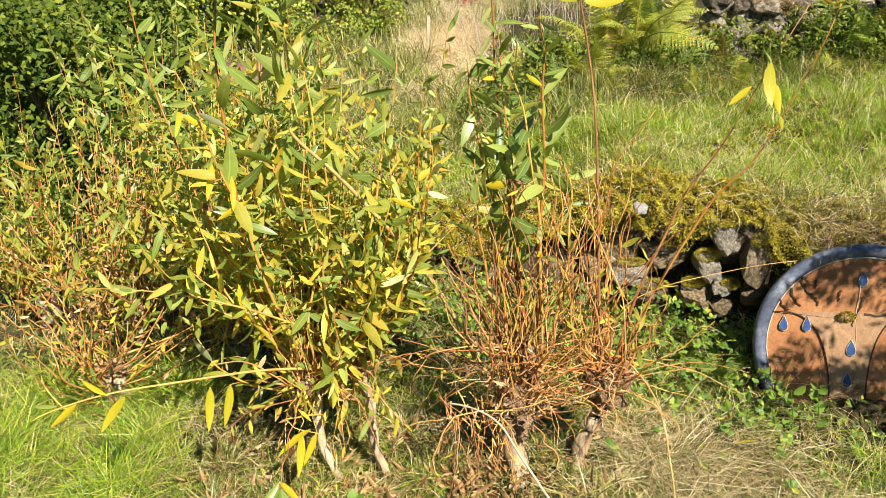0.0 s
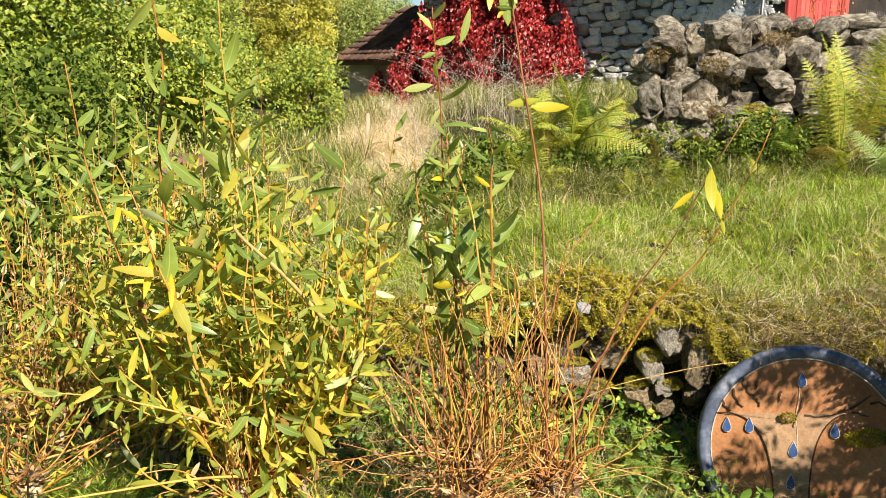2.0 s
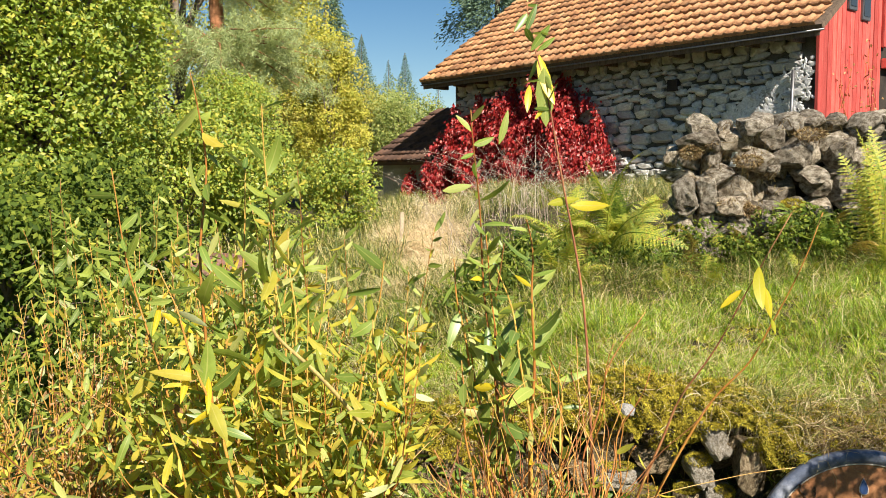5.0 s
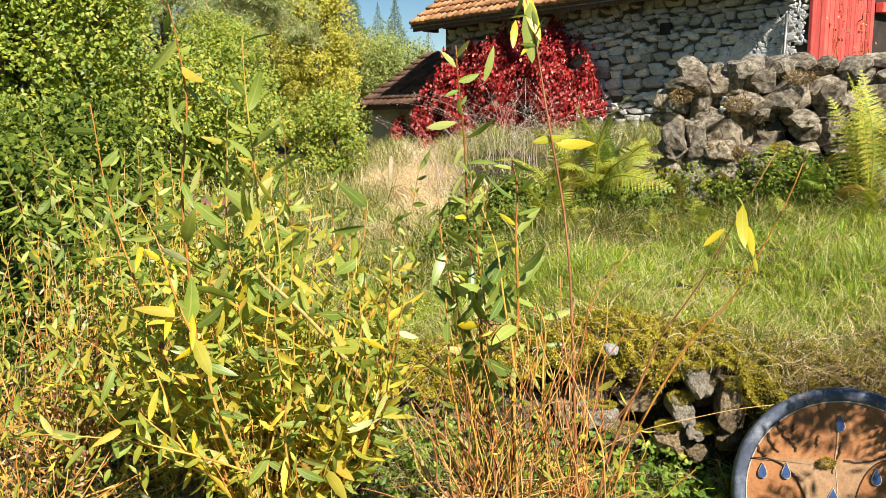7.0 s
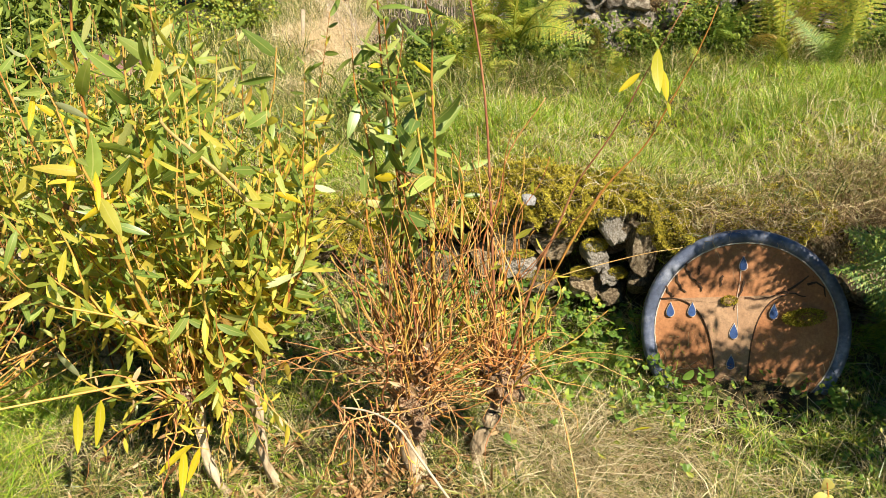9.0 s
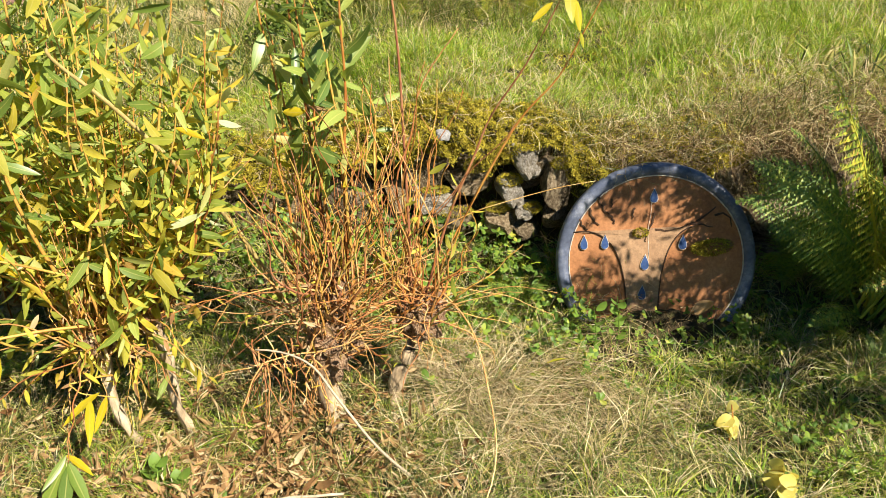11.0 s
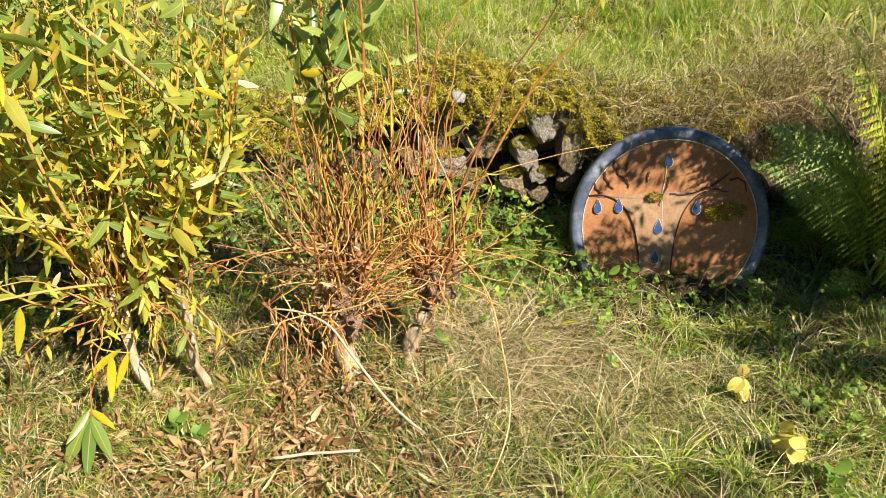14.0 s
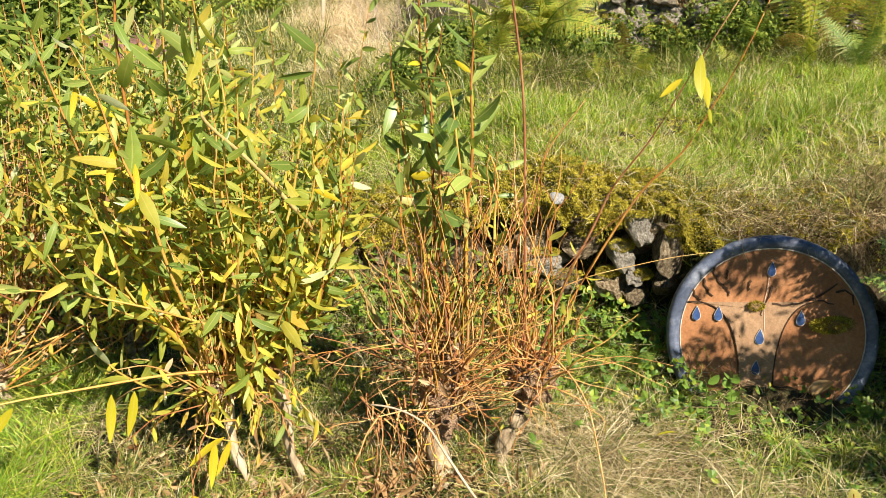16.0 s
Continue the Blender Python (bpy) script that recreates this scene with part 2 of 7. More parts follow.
M_TERRA = rough_mat("terracotta_panel", [(0.28, (0.22, 0.09, 0.034)), (0.5, (0.34, 0.15, 0.058)), (0.75, (0.43, 0.21, 0.09))], 7, 90, 0.62, 0.35, 0.002)
M_TERRA_TREE = rough_mat("ochre_tree_relief", [(0.3, (0.27, 0.155, 0.08)), (0.7, (0.38, 0.24, 0.13))], 9, 90, 0.65, 0.35, 0.002)
M_GROUT = rough_mat("dark_carved_line", [(0.3, (0.04, 0.022, 0.012)), (0.7, (0.10, 0.055, 0.03))], 20, 90, 0.9, 0.4, 0.002)
M_BLUE = rough_mat("blue_glaze", [(0.3, (0.03, 0.06, 0.15)), (0.7, (0.06, 0.11, 0.26))], 12, 80, 0.3, 0.15, 0.001)
M_RIM = rough_mat("slate_blue_rim", [(0.3, (0.05, 0.06, 0.085)), (0.52, (0.11, 0.13, 0.18)), (0.72, (0.30, 0.32, 0.36))], 9, 60, 0.32, 0.4, 0.003)
M_PALE = rough_mat("pale_outline", [(0.3, (0.42, 0.36, 0.28)), (0.7, (0.58, 0.51, 0.42))], 20, 80, 0.7, 0.2, 0.001)
M_PINKSOIL = rough_mat("red_brown_earth", [(0.3, (0.12, 0.065, 0.05)), (0.7, (0.30, 0.17, 0.13))], 3, 30, 0.95, 0.8, 0.03)
M_WIRE = rough_mat("galvanised_wire", [(0.3, (0.3, 0.3, 0.3)), (0.7, (0.5, 0.5, 0.5))], 9, 60, 0.5, 0.1, 0.001, None, None, 0.7)
m_g, nt_g, b_g = mat("window_glass")
b_g.inputs["Base Color"].default_value = (0.03, 0.035, 0.04, 1)
b_g.inputs["Roughness"].default_value = 0.05
M_GLASS = m_g

# ---------------- mesh helpers ----------------
rng = np.random.default_rng(7)


def to_mesh(name, verts, faces, material, smooth=False, uv=None):
    """A mesh from an (n, 3) array and a list of (m, k) index arrays."""
    me = bpy.data.meshes.new(name)
    verts = np.asarray(verts, np.float32).reshape(-1, 3)
    faces = [np.asarray(f, np.int32) for f in (faces if isinstance(faces, list) else [faces]) if len(f)]
    loops = np.concatenate([f.ravel() for f in faces])
    sizes = np.concatenate([np.full(len(f), f.shape[1], np.int32) for f in faces])
    me.vertices.add(len(verts))
    me.vertices.foreach_set("co", verts.ravel())
    me.loops.add(len(loops))
    me.loops.foreach_set("vertex_index", loops)
    me.polygons.add(len(sizes))
    me.polygons.foreach_set("loop_start", np.concatenate([[0], np.cumsum(sizes)[:-1]]).astype(np.int32))
    me.polygons.foreach_set("use_smooth", np.full(len(sizes), smooth))
    if uv is not None:
        me.uv_layers.new(name="UVMap").data.foreach_set("uv", np.asarray(uv, np.float32)[loops].ravel())
    me.update(calc_edges=True)
    me.validate()
    me.materials.append(material)
    return me


def part(name, me, parent=None, label="", at=None, kind=""):
    ob = new(name, me)
    if at is not None:
        ob.matrix_basis = at
    if parent is not None:
        ob.parent = parent
    return tagged(ob, label, kind=kind)


def bm_part(name, bm, material, parent=None, label="", at=None, smooth=False):
    me = bpy.data.meshes.new(name)
    bm.to_mesh(me)
    bm.free()
    me.materials.append(material)
    if smooth:
        me.polygons.foreach_set("use_smooth", np.ones(len(me.polygons), bool))
    return part(name, me, parent, label, at)


def thing(name, x, y, z, label, category, group="", kind="", rz=0):
    ob = new(name)
    ob.matrix_basis = pose(x, y, z, 0, 0, rz)
    return tagged(ob, label, category, group, kind)


def norm(v):
    return v / (np.linalg.norm(v, axis=-1, keepdims=True) + 1e-9)


def tube(path, radii, sides=6):
    """Vertices and quads of a tube along an (n, 3) path."""
    path, radii = np.asarray(path, float), np.asarray(radii, float)
    d = norm(np.gradient(path, axis=0))
    ref = np.where(np.abs(d[:, 2:3]) > 0.9, np.array([[1.0, 0, 0]]), np.array([[0, 0, 1.0]]))
    u = norm(np.cross(d, ref))
    v = np.cross(d, u)
    a = np.arange(sides) * 2 * np.pi / sides
    ring = (np.cos(a)[None, :, None] * u[:, None] + np.sin(a)[None, :, None] * v[:, None]) * radii[:, None, None]
    verts = (path[:, None] + ring).reshape(-1, 3)
    n = len(path)
    i, j = np.meshgrid(np.arange(n - 1), np.arange(sides), indexing="ij")
    i, j = i.ravel(), j.ravel()
    k = (j + 1) % sides
    quads = np.stack([i * sides + j, i * sides + k, (i + 1) * sides + k, (i + 1) * sides + j], 1)
    caps = [np.arange(sides)[::-1][None], (np.arange(sides) + (n - 1) * sides)[None]]
    return verts, [quads] + caps


def join(pieces):
    """Joins (verts, faces) pieces into one."""
    vs, by, off = [], {}, 0
    for v, fs in pieces:
        for f in (fs if isinstance(fs, list) else [fs]):
            f = np.asarray(f)
            by.setdefault(f.shape[1], []).append(f + off)
        vs.append(v)
        off += len(v)
    return np.concatenate(vs), [np.concatenate(f) for f in by.values()]


LEAF_S = np.array([0.0, 0.18, 0.42, 0.68, 0.88, 1.0])
LEAF_W = np.array([0.10, 0.72, 1.0, 0.82, 0.42, 0.02])


def leaves(base, along, side, length, width, curl=0.15, fold=0.25, profile=LEAF_W):
    """Pointed leaves folded along the midrib; base, along, side (n, 3), length and width (n,)."""
    n = len(base)
    along, side = norm(np.asarray(along)), np.asarray(side)
    side = norm(side - (side * along).sum(-1, keepdims=True) * along)
    up = np.cross(side, along)
    curl = np.broadcast_to(np.asarray(curl, float), (n,))
    s, w = LEAF_S[None, :, None], profile[None, :, None]
    L, W = np.asarray(length)[:, None, None], np.asarray(width)[:, None, None] * 0.5
    mid = base[:, None] + along[:, None] * L * s - up[:, None] * L * curl[:, None, None] * s ** 2
    off = side[:, None] * W * w
    lift = up[:, None] * W * w * fold
    v = np.stack([mid - off + lift, mid, mid + off + lift], 2).reshape(-1, 3)
    k = len(LEAF_S)
    q = []
    for a in range(k - 1):
        for c in range(2):
            q.append([a * 3 + c, a * 3 + c + 1, a * 3 + c + 4, a * 3 + c + 3])
    f = (np.array(q)[None] + (np.arange(n) * k * 3)[:, None, None]).reshape(-1, 4)
    return v, f


def leaf_uv(n):
    """Across and along each of n leaves of leaves()."""
    one = np.array([(u, s) for s in LEAF_S for u in (0.0, 0.5, 1.0)])
    return np.tile(one, (n, 1))


def small_leaves(base, along, side, length, width, fold=0.2):
    """Four-cornered small leaves of two triangles each side of the fold."""
    n = len(base)
    along = norm(along)
    side = norm(side - (side * along).sum(-1, keepdims=True) * along)
    up = np.cross(side, along)
    L, W = length[:, None], width[:, None] * 0.5
    p0, p3 = base, base + along * L
    pm = base + along * L * 0.45
    v = np.stack([p0, pm - side * W + up * W * fold, p3, pm + side * W + up * W * fold], 1).reshape(-1, 3)
    f = np.array([[0, 2, 1], [0, 3, 2]])[None] + (np.arange(n) * 4)[:, None, None]
    return v, f.reshape(-1, 3)


def blades(base, lean, length, width, bend, bends=2):
    """Grass blades: base (n, 3), lean (n, 3) the way each tips over, length, width, bend (n,)."""
    n = len(base)
    s = np.array([0, 0.4, 0.75, 1.0] if bends == 2 else [0, 0.6, 1.0])
    w = np.array([1, 0.85, 0.5] if bends == 2 else [1, 0.8])
    L, B = length[:, None, None], bend[:, None, None]
    h = norm(lean)[:, None]
    ss = s[None, :, None]
    up = np.array([0, 0, 1.0])[None, None]
    mid = base[:, None] + L * (up * (ss - 0.55 * B * ss ** 2) + h * B * ss ** 1.6)
    side = norm(np.cross(h, up) + rng.normal(0, 0.5, (n, 1, 3)))
    off = side * (width[:, None, None] * 0.5) * w[None, :, None]
    m = 2 * len(w)
    v = np.empty((n, m + 1, 3))
    v[:, 0:m:2], v[:, 1:m:2], v[:, m] = mid[:, :-1] - off, mid[:, :-1] + off, mid[:, -1]
    o = (np.arange(n) * (m + 1))[:, None, None]
    q = (np.array([[2 * a, 2 * a + 1, 2 * a + 3, 2 * a + 2] for a in range(bends)])[None] + o).reshape(-1, 4)
    t = (np.array([[m - 2, m - 1, m]])[None] + o).reshape(-1, 3)
    return v.reshape(-1, 3), [q, t]


def tangle(base, out, length, width, sag=0.16, wild=0.42, steps=7):
    """Thin dry strands that wander as they grow and sag."""
    n = len(base)
    p, d = base.copy(), norm(out + rng.normal(0, 0.35, (n, 3)))
    side = norm(np.cross(d, rng.normal(0, 1, (n, 3)))) * (width[:, None] * 0.5)
    v = np.empty((n, steps + 1, 2, 3))
    for k in range(steps + 1):
        w = 1 - 0.6 * k / steps
        v[:, k, 0], v[:, k, 1] = p - side * w, p + side * w
        p = p + d * (length / steps)[:, None]
        d = norm(d + rng.normal(0, wild, (n, 3)) + np.array([0, 0, -sag * 1.6]))
    m = 2 * (steps + 1)
    q = np.array([[2 * k, 2 * k + 1, 2 * k + 3, 2 * k + 2] for k in range(steps)])
    return v.reshape(-1, 3), (q[None] + (np.arange(n) * m)[:, None, None]).reshape(-1, 4)


def rand_dirs(n, z=(-1, 1)):
    a = rng.uniform(0, 2 * np.pi, n)
    h = rng.uniform(*z, n)
    r = np.sqrt(np.maximum(0, 1 - h * h))
    return np.stack([r * np.cos(a), r * np.sin(a), h], 1)


def sunward(n, loose=0.8):
    """Leaf planes that turn roughly to the light: a way along each leaf and its side."""
    nrm = norm(np.array([[0.30, -0.45, 0.75]]) + rng.normal(0, loose, (n, 3)))
    al = np.cross(nrm, rand_dirs(n))
    al = norm(al - np.array([[0, 0, 0.35]]))
    return al, np.cross(nrm, al)


def box(x0, x1, y0, y1, z0, z1, bevel=0.0):
    bm = bmesh.new()
    bmesh.ops.create_cube(bm, size=1)
    for v in bm.verts:
        v.co = Vector(((x0 + x1) / 2 + v.co.x * (x1 - x0), (y0 + y1) / 2 + v.co.y * (y1 - y0), (z0 + z1) / 2 + v.co.z * (z1 - z0)))
    if bevel:
        bmesh.ops.bevel(bm, geom=list(bm.edges), offset=bevel, segments=2, affect="EDGES")
    return bm


def rock_mesh(name, material, seed, sub=2, blocky=0.55, rough=0.16, power=4, facets=9):
    """An uneven field stone of unit size, with broken flat faces."""
    bm = bmesh.new()
    bmesh.ops.create_icosphere(bm, subdivisions=sub, radius=1)
    off = Vector((seed * 7.3, seed * 3.1, seed * 1.7))
    r = np.random.default_rng(int(seed) + 500)
    planes = [(Vector(r.normal(0, 1, 3)).normalized(), r.uniform(0.68, 0.92)) for _ in range(facets)]
    for v in bm.verts:
        d = v.co.normalized()
        k = (abs(d.x) ** power + abs(d.y) ** power + abs(d.z) ** power) ** (-1 / power)
        p = d * ((1 - blocky) + blocky * k)
        p *= 1 + rough * noise.noise(d * 1.3 + off) * 1.6 + rough * 0.5 * noise.noise(d * 3.7 + off)
        for q, h in planes:
            over = p.dot(q) - h
            if over > 0:
                p -= q * over * 0.85
        p *= 1 + 0.25 * rough * noise.noise(d * 9.1 + off)
        v.co = p * 0.55
    me = bpy.data.meshes.new(name)
    bm.to_mesh(me)
    bm.free()
    me.materials.append(material)
    return me


# ---------------- the lie of the land ----------------
def sstep(a, b, x):
    t = np.clip((x - a) / (b - a), 0, 1)
    return t * t * (3 - 2 * t)


WALL_X = [-9.0, -3.0, -1.5, -0.3, 0.3, 0.7, 1.0, 1.25, 1.6, 2.4, 4.0, 9.0]
WALL_Y = [5.2, 4.5, 4.15, 3.70, 3.45, 3.22, 3.10, 2.96, 2.90, 2.87, 2.85, 2.85]


def wall_y(x):
    return np.interp(x, WALL_X, WALL_Y)


def wall_top(x):
    return np.interp(x, [-3, -0.4, 0.0, 0.3, 0.65, 1.1, 1.5, 2.1, 4], [0.40, 0.43, 0.46, 0.56, 0.70, 0.66, 0.60, 0.72, 0.78])


def land(x, y):
    x, y = np.asarray(x, float), np.asarray(y, float)
    w = wall_y(x)
    bumps = 0.018 * np.sin(x * 5.1 + y * 2.3) + 0.014 * np.sin(y * 6.7 - x * 3.3) + 0.012 * np.sin(x * 11 + 1.3) * np.sin(y * 9.1)
    hum = 0.026 * np.sin(x * 12.1 + 2.0 * np.sin(y * 4.3)) * np.sin(y * 13.7 + 1.7 * np.sin(x * 5.1)) + 0.012 * np.sin(x * 23 + y * 7) * np.sin(y * 27 - x * 5)
    low = 0.20 * sstep(w - 0.45, w + 0.1, y) + bumps + 1.1 * hum
    up = np.maximum(0, y - w)
    high = wall_top(x) + 0.17 * sstep(0, 3.2, up) + 0.32 * sstep(3.0, 12, up) + 0.3 * sstep(12, 60, up) + bumps + hum * sstep(0.1, 0.4, up)
    s = sstep(w + 0.10, w + 0.10 + 0.14 + 1.6 * sstep(-1.4, -2.6, x), y)
    return low * (1 - s) + high * s


def spread(edges, steps):
    out = [np.arange(a, b, st) for (a, b), st in zip(zip(edges[:-1], edges[1:]), steps)]
    return np.concatenate(out + [[edges[-1]]])


gx = spread([-400, -60, -12, -3, 3.2, 12, 60, 400], [40, 4, 0.4, 0.06, 0.4, 4, 40])
gy = spread([-400, -60, -8, 0.8, 5.2, 16, 60, 400], [40, 4, 0.6, 0.05, 0.35, 3, 40])
X, Y = np.meshgrid(gx, gy)
nx, ny = len(gx), len(gy)
Z = land(X, Y)
i, j = np.meshgrid(np.arange(ny - 1), np.arange(nx - 1), indexing="ij")
q = (i * nx + j).ravel()
ground = new("ground", to_mesh("ground", np.stack([X, Y, Z], -1).reshape(-1, 3), np.stack([q, q + 1, q + nx + 1, q + nx], 1), M_SOIL, True))
tagged(ground, "sloping garden ground of dark soil and thatch under grass", "ground", kind="structure")


# ---------------- farmhouse ----------------
HOUSE = Matrix(((0.664, 0.748, 0, -1.106), (-0.748, 0.664, 0, 21.5), (0, 0, 1, 0), (0, 0, 0, 1)))
EAVE, PITCH, FLOOR = 3.95, radians(35), 0.6


def tile_mesh(name, material):
    """An interlocking clay tile: a roll, a flat pan and a thick lower edge; 0.21 wide, 0.40 long."""
    prof = [(0, 0.0), (0.02, 0.034), (0.05, 0.046), (0.08, 0.030), (0.105, 0.008), (0.15, 0.004), (0.18, 0.012), (0.21, 0.0)]
    v, f = [], []
    for yy, dz in ((0.0, 0.058), (0.42, 0.0)):
        v += [(x, yy, z + dz) for x, z in prof]
    v += [(x, 0.004, z * 0.4 - 0.01) for x, z in prof]
    n = len(prof)
    f = [(a, a + 1, n + a + 1, n + a) for a in range(n - 1)] + [(2 * n + a, 2 * n + a + 1, a + 1, a) for a in range(n - 1)]
    return np.array(v), np.array(f)


def tiled_roof(roof, x0, x1, slope, material, near, thick=0.05):
    """Courses of tiles on a slope that starts at the roof part's origin; those from near on are parts of their own."""
    v, f = tile_mesh("tile", material)
    one, rest = to_mesh("roof_tile", v, f, material, True), []
    cols, rows = int((x1 - x0) / 0.205), int(slope / 0.335)
    for r in range(rows):
        for c in range(cols):
            x, y = x0 + c * 0.205, r * 0.335
            jig = pose(x, y, 0.05 + rng.normal(0, 0.004), rng.normal(0, 0.8), rng.normal(0, 0.8), rng.normal(0, 0.5))
            if x > near and r < 9:
                part("roof_tile", one, roof, at=jig)
            else:
                m = np.array(jig)
                rest.append((v @ m[:3, :3].T + m[:3, 3], f))
    if rest:
        part("roof_tile_field", to_mesh("roof_tile_field", *join(rest), material, True), roof, "courses of sun-bleached clay tiles", kind="stuff")


def rubble(wall, x0, x1, z0, z1, y, material, near, skip, n_mesh=6):
    """Coursed rubble on a wall face at y; stones from near on are parts of their own."""
    kinds = [rock_mesh("wall_stone", material, 40 + k, 2, 0.97, 0.07, 14, 3) for k in range(n_mesh)]
    arr = [(np.array([v.co[:] for v in k.vertices]), np.array([p.vertices[:] for p in k.polygons])) for k in kinds]
    rest, z, count = [], z0, 0
    while z < z1:
        h = rng.choice([0.09, 0.13, 0.17, 0.24])
        x = x0 + rng.uniform(0, 0.2)
        while x < x1:
            w = rng.uniform(0.14, 0.46) * (0.5 + 3.0 * h)
            cx, cz = x + w / 2, z + h / 2 + rng.normal(0, 0.035)
            x += w
            if skip(cx, cz):
                continue
            k = int(rng.integers(n_mesh))
            m = pose(cx, y + rng.normal(0, 0.012), cz, rng.normal(0, 3), rng.normal(0, 4), rng.normal(0, 4)) @ Matrix.Diagonal((w * 0.93, 0.16, h * 0.92, 1))
            if cx > near and count < 290:
                part("wall_stone", kinds[k], wall, at=m)
                count += 1
            else:
                a = np.array(m)
                rest.append((arr[k][0] @ a[:3, :3].T + a[:3, 3], arr[k][1]))
        z += h * 0.95
    if rest:
        part("rubble_masonry", to_mesh("rubble_masonry", *join(rest), material), wall, "grey rubble masonry", kind="stuff")


def house():
    h = new("farmhouse")
    h.matrix_basis = HOUSE
    tagged(h, "old stone farmhouse with clay tile roof and red boarded gable", "house")
    wx0, wx1, wy0 = 0.75, 10.05, 0.52
    ridge_y = 4.4
    top = lambda yy: EAVE + yy * math.tan(PITCH) - 0.16
    wall = bm_part("wall", box(wx0, wx1, wy0, wy0 + 0.5, FLOOR - 0.6, top(wy0) - 0.05), M_MORTAR, h, "grey dry-laid stone wall with a sunlit triangle of pale flakes")
    rubble(wall, wx0, wx1 - 0.42, FLOOR, top(wy0) - 0.2, wy0 - 0.01, M_HOUSESTONE, 5.2, lambda x, z: False)
    # gable walls, with their triangles
    for nm, xa, xb, mt in (("gable_wall", wx0, wx0 + 0.45, M_MORTAR), ("gable_wall", wx1 - 0.45, wx1 - 0.02, M_MORTAR)):
        bm = bmesh.new()
        pts = [(wy0 + 0.5, FLOOR - 0.6), (2 * ridge_y - wy0, FLOOR - 0.6), (2 * ridge_y - wy0, top(wy0)), (ridge_y, top(ridge_y)), (wy0 + 0.5, top(wy0 + 0.5))]
        lo = [bm.verts.new((xa, p, z)) for p, z in pts]
        hi = [bm.verts.new((xb, p, z)) for p, z in pts]
        bm.faces.new(lo), bm.faces.new(hi[::-1])
        for a in range(5):
            bm.faces.new((lo[a], hi[a], hi[(a + 1) % 5], lo[(a + 1) % 5]))
        bmesh.ops.recalc_face_normals(bm, faces=list(bm.faces))
        bm_part(nm, bm, mt, h)
    bm_part("back_wall", box(wx0, wx1, 2 * ridge_y - wy0, 2 * ridge_y - wy0 + 0.45, FLOOR - 0.6, top(wy0)), M_MORTAR, h)
    # roof slopes
    slope = ridge_y / math.cos(PITCH)
    front = bm_part("roof", box(0.02, 10.36, 0.0, slope, -0.05, 0.045), M_WOOD, h, "orange-brown interlocking clay tiles, sun-bleached", pose(0, 0, EAVE, math.degrees(PITCH)))
    tiled_roof(front, 0.0, 10.40, slope, M_TILE, 7.0)
    back = bm_part("roof", box(0.02, 10.36, 0.0, slope, -0.05, 0.045), M_TILE, h, "clay tile roof slope", pose(10.38, 2 * ridge_y, EAVE, math.degrees(PITCH), 0, 180))
    # eave: fascia, rafter ends, gutter
    bm_part("fascia", box(0.05, 10.3, 0.03, 0.055, EAVE - 0.13, EAVE - 0.03), M_WOOD, h, "weathered eave board")
    for k in range(13):
        bm_part("rafter_end", box(0.4 + k * 0.78, 0.48 + k * 0.78, 0.06, wy0, EAVE - 0.15, EAVE - 0.05), M_WOOD, h)
    g = tube([(0.0, -0.015, EAVE - 0.03), (10.4, -0.015, EAVE - 0.05)], [0.017, 0.017], 8)
    part("gutter", to_mesh("gutter", *g, M_ZINC, True), h, "thin grey zinc gutter")
    # dark boxes paint the shade inside two small square holes
    for z in (3.05, 2.75):
        bm_part("wall_vent", box(4.15 + (z - 2.75) * 10, 4.37 + (z - 2.75) * 10, wy0 - 0.115, wy0 - 0.02, z + 0.15, z + 0.37), M_DARK, h, "dark box for the shade in a small square hole")
    pipe = tube([(9.70, wy0 - 0.14, 3.35), (9.66, wy0 - 0.15, 1.6)], [0.03, 0.03], 8)
    part("pipe", to_mesh("pipe", *pipe, M_ZINC, True), h, "pale grey pipe on the wall")
    # sunlit triangle past the eave's end, put in as pale flakes at the corner
    pv = []
    for k in range(900):
        u = rng.uniform(0, 1)
        m = np.array(pose(10.0 - 1.6 * u + rng.normal(0, 0.03), wy0 - 0.075, rng.uniform(2.2, 3.62 - 0.9 * u), 0, rng.uniform(0, 360), 0) @ Matrix.Diagonal((rng.uniform(0.04, 0.15), 0.05, rng.uniform(0.03, 0.09), 1)))
        s = rock_cache[k % 3]
        pv.append((s[0] @ m[:3, :3].T + m[:3, 3], s[1]))
    part("lime_render", to_mesh("lime_render", *join(pv), M_SUNLIT_FLAKE), h, "pale stone flakes that paint the sunlit triangle at the corner", kind="stuff")
    # red boarded gable end
    gx = wx1 + 0.06
    yb = wy0 - 0.1
    for k in range(15):
        y0 = yb + k * 0.16
        if y0 < ridge_y:
            hi = EAVE + (y0 + 0.08) * math.tan(PITCH) - 0.25
        else:
            hi = EAVE + (2 * ridge_y - y0) * math.tan(PITCH) - 0.25
        bm_part("red_board", box(wx1 + 0.01, gx + rng.uniform(0, 0.012), y0, y0 + 0.153, FLOOR + 0.3, hi, 0.006), M_RED, h)
    for y0, z0 in ((1.38, 4.42), (1.92, 4.30)):
        w = bm_part("window", box(gx - 0.02, gx + 0.05, y0, y0 + 0.33, z0, z0 + 0.75, 0.01), M_ZINC, h, "small grey-framed window")
        bm_part("pane", box(gx + 0.045, gx + 0.058, y0 + 0.05, y0 + 0.28, z0 + 0.07, z0 + 0.68), M_GLASS, w)
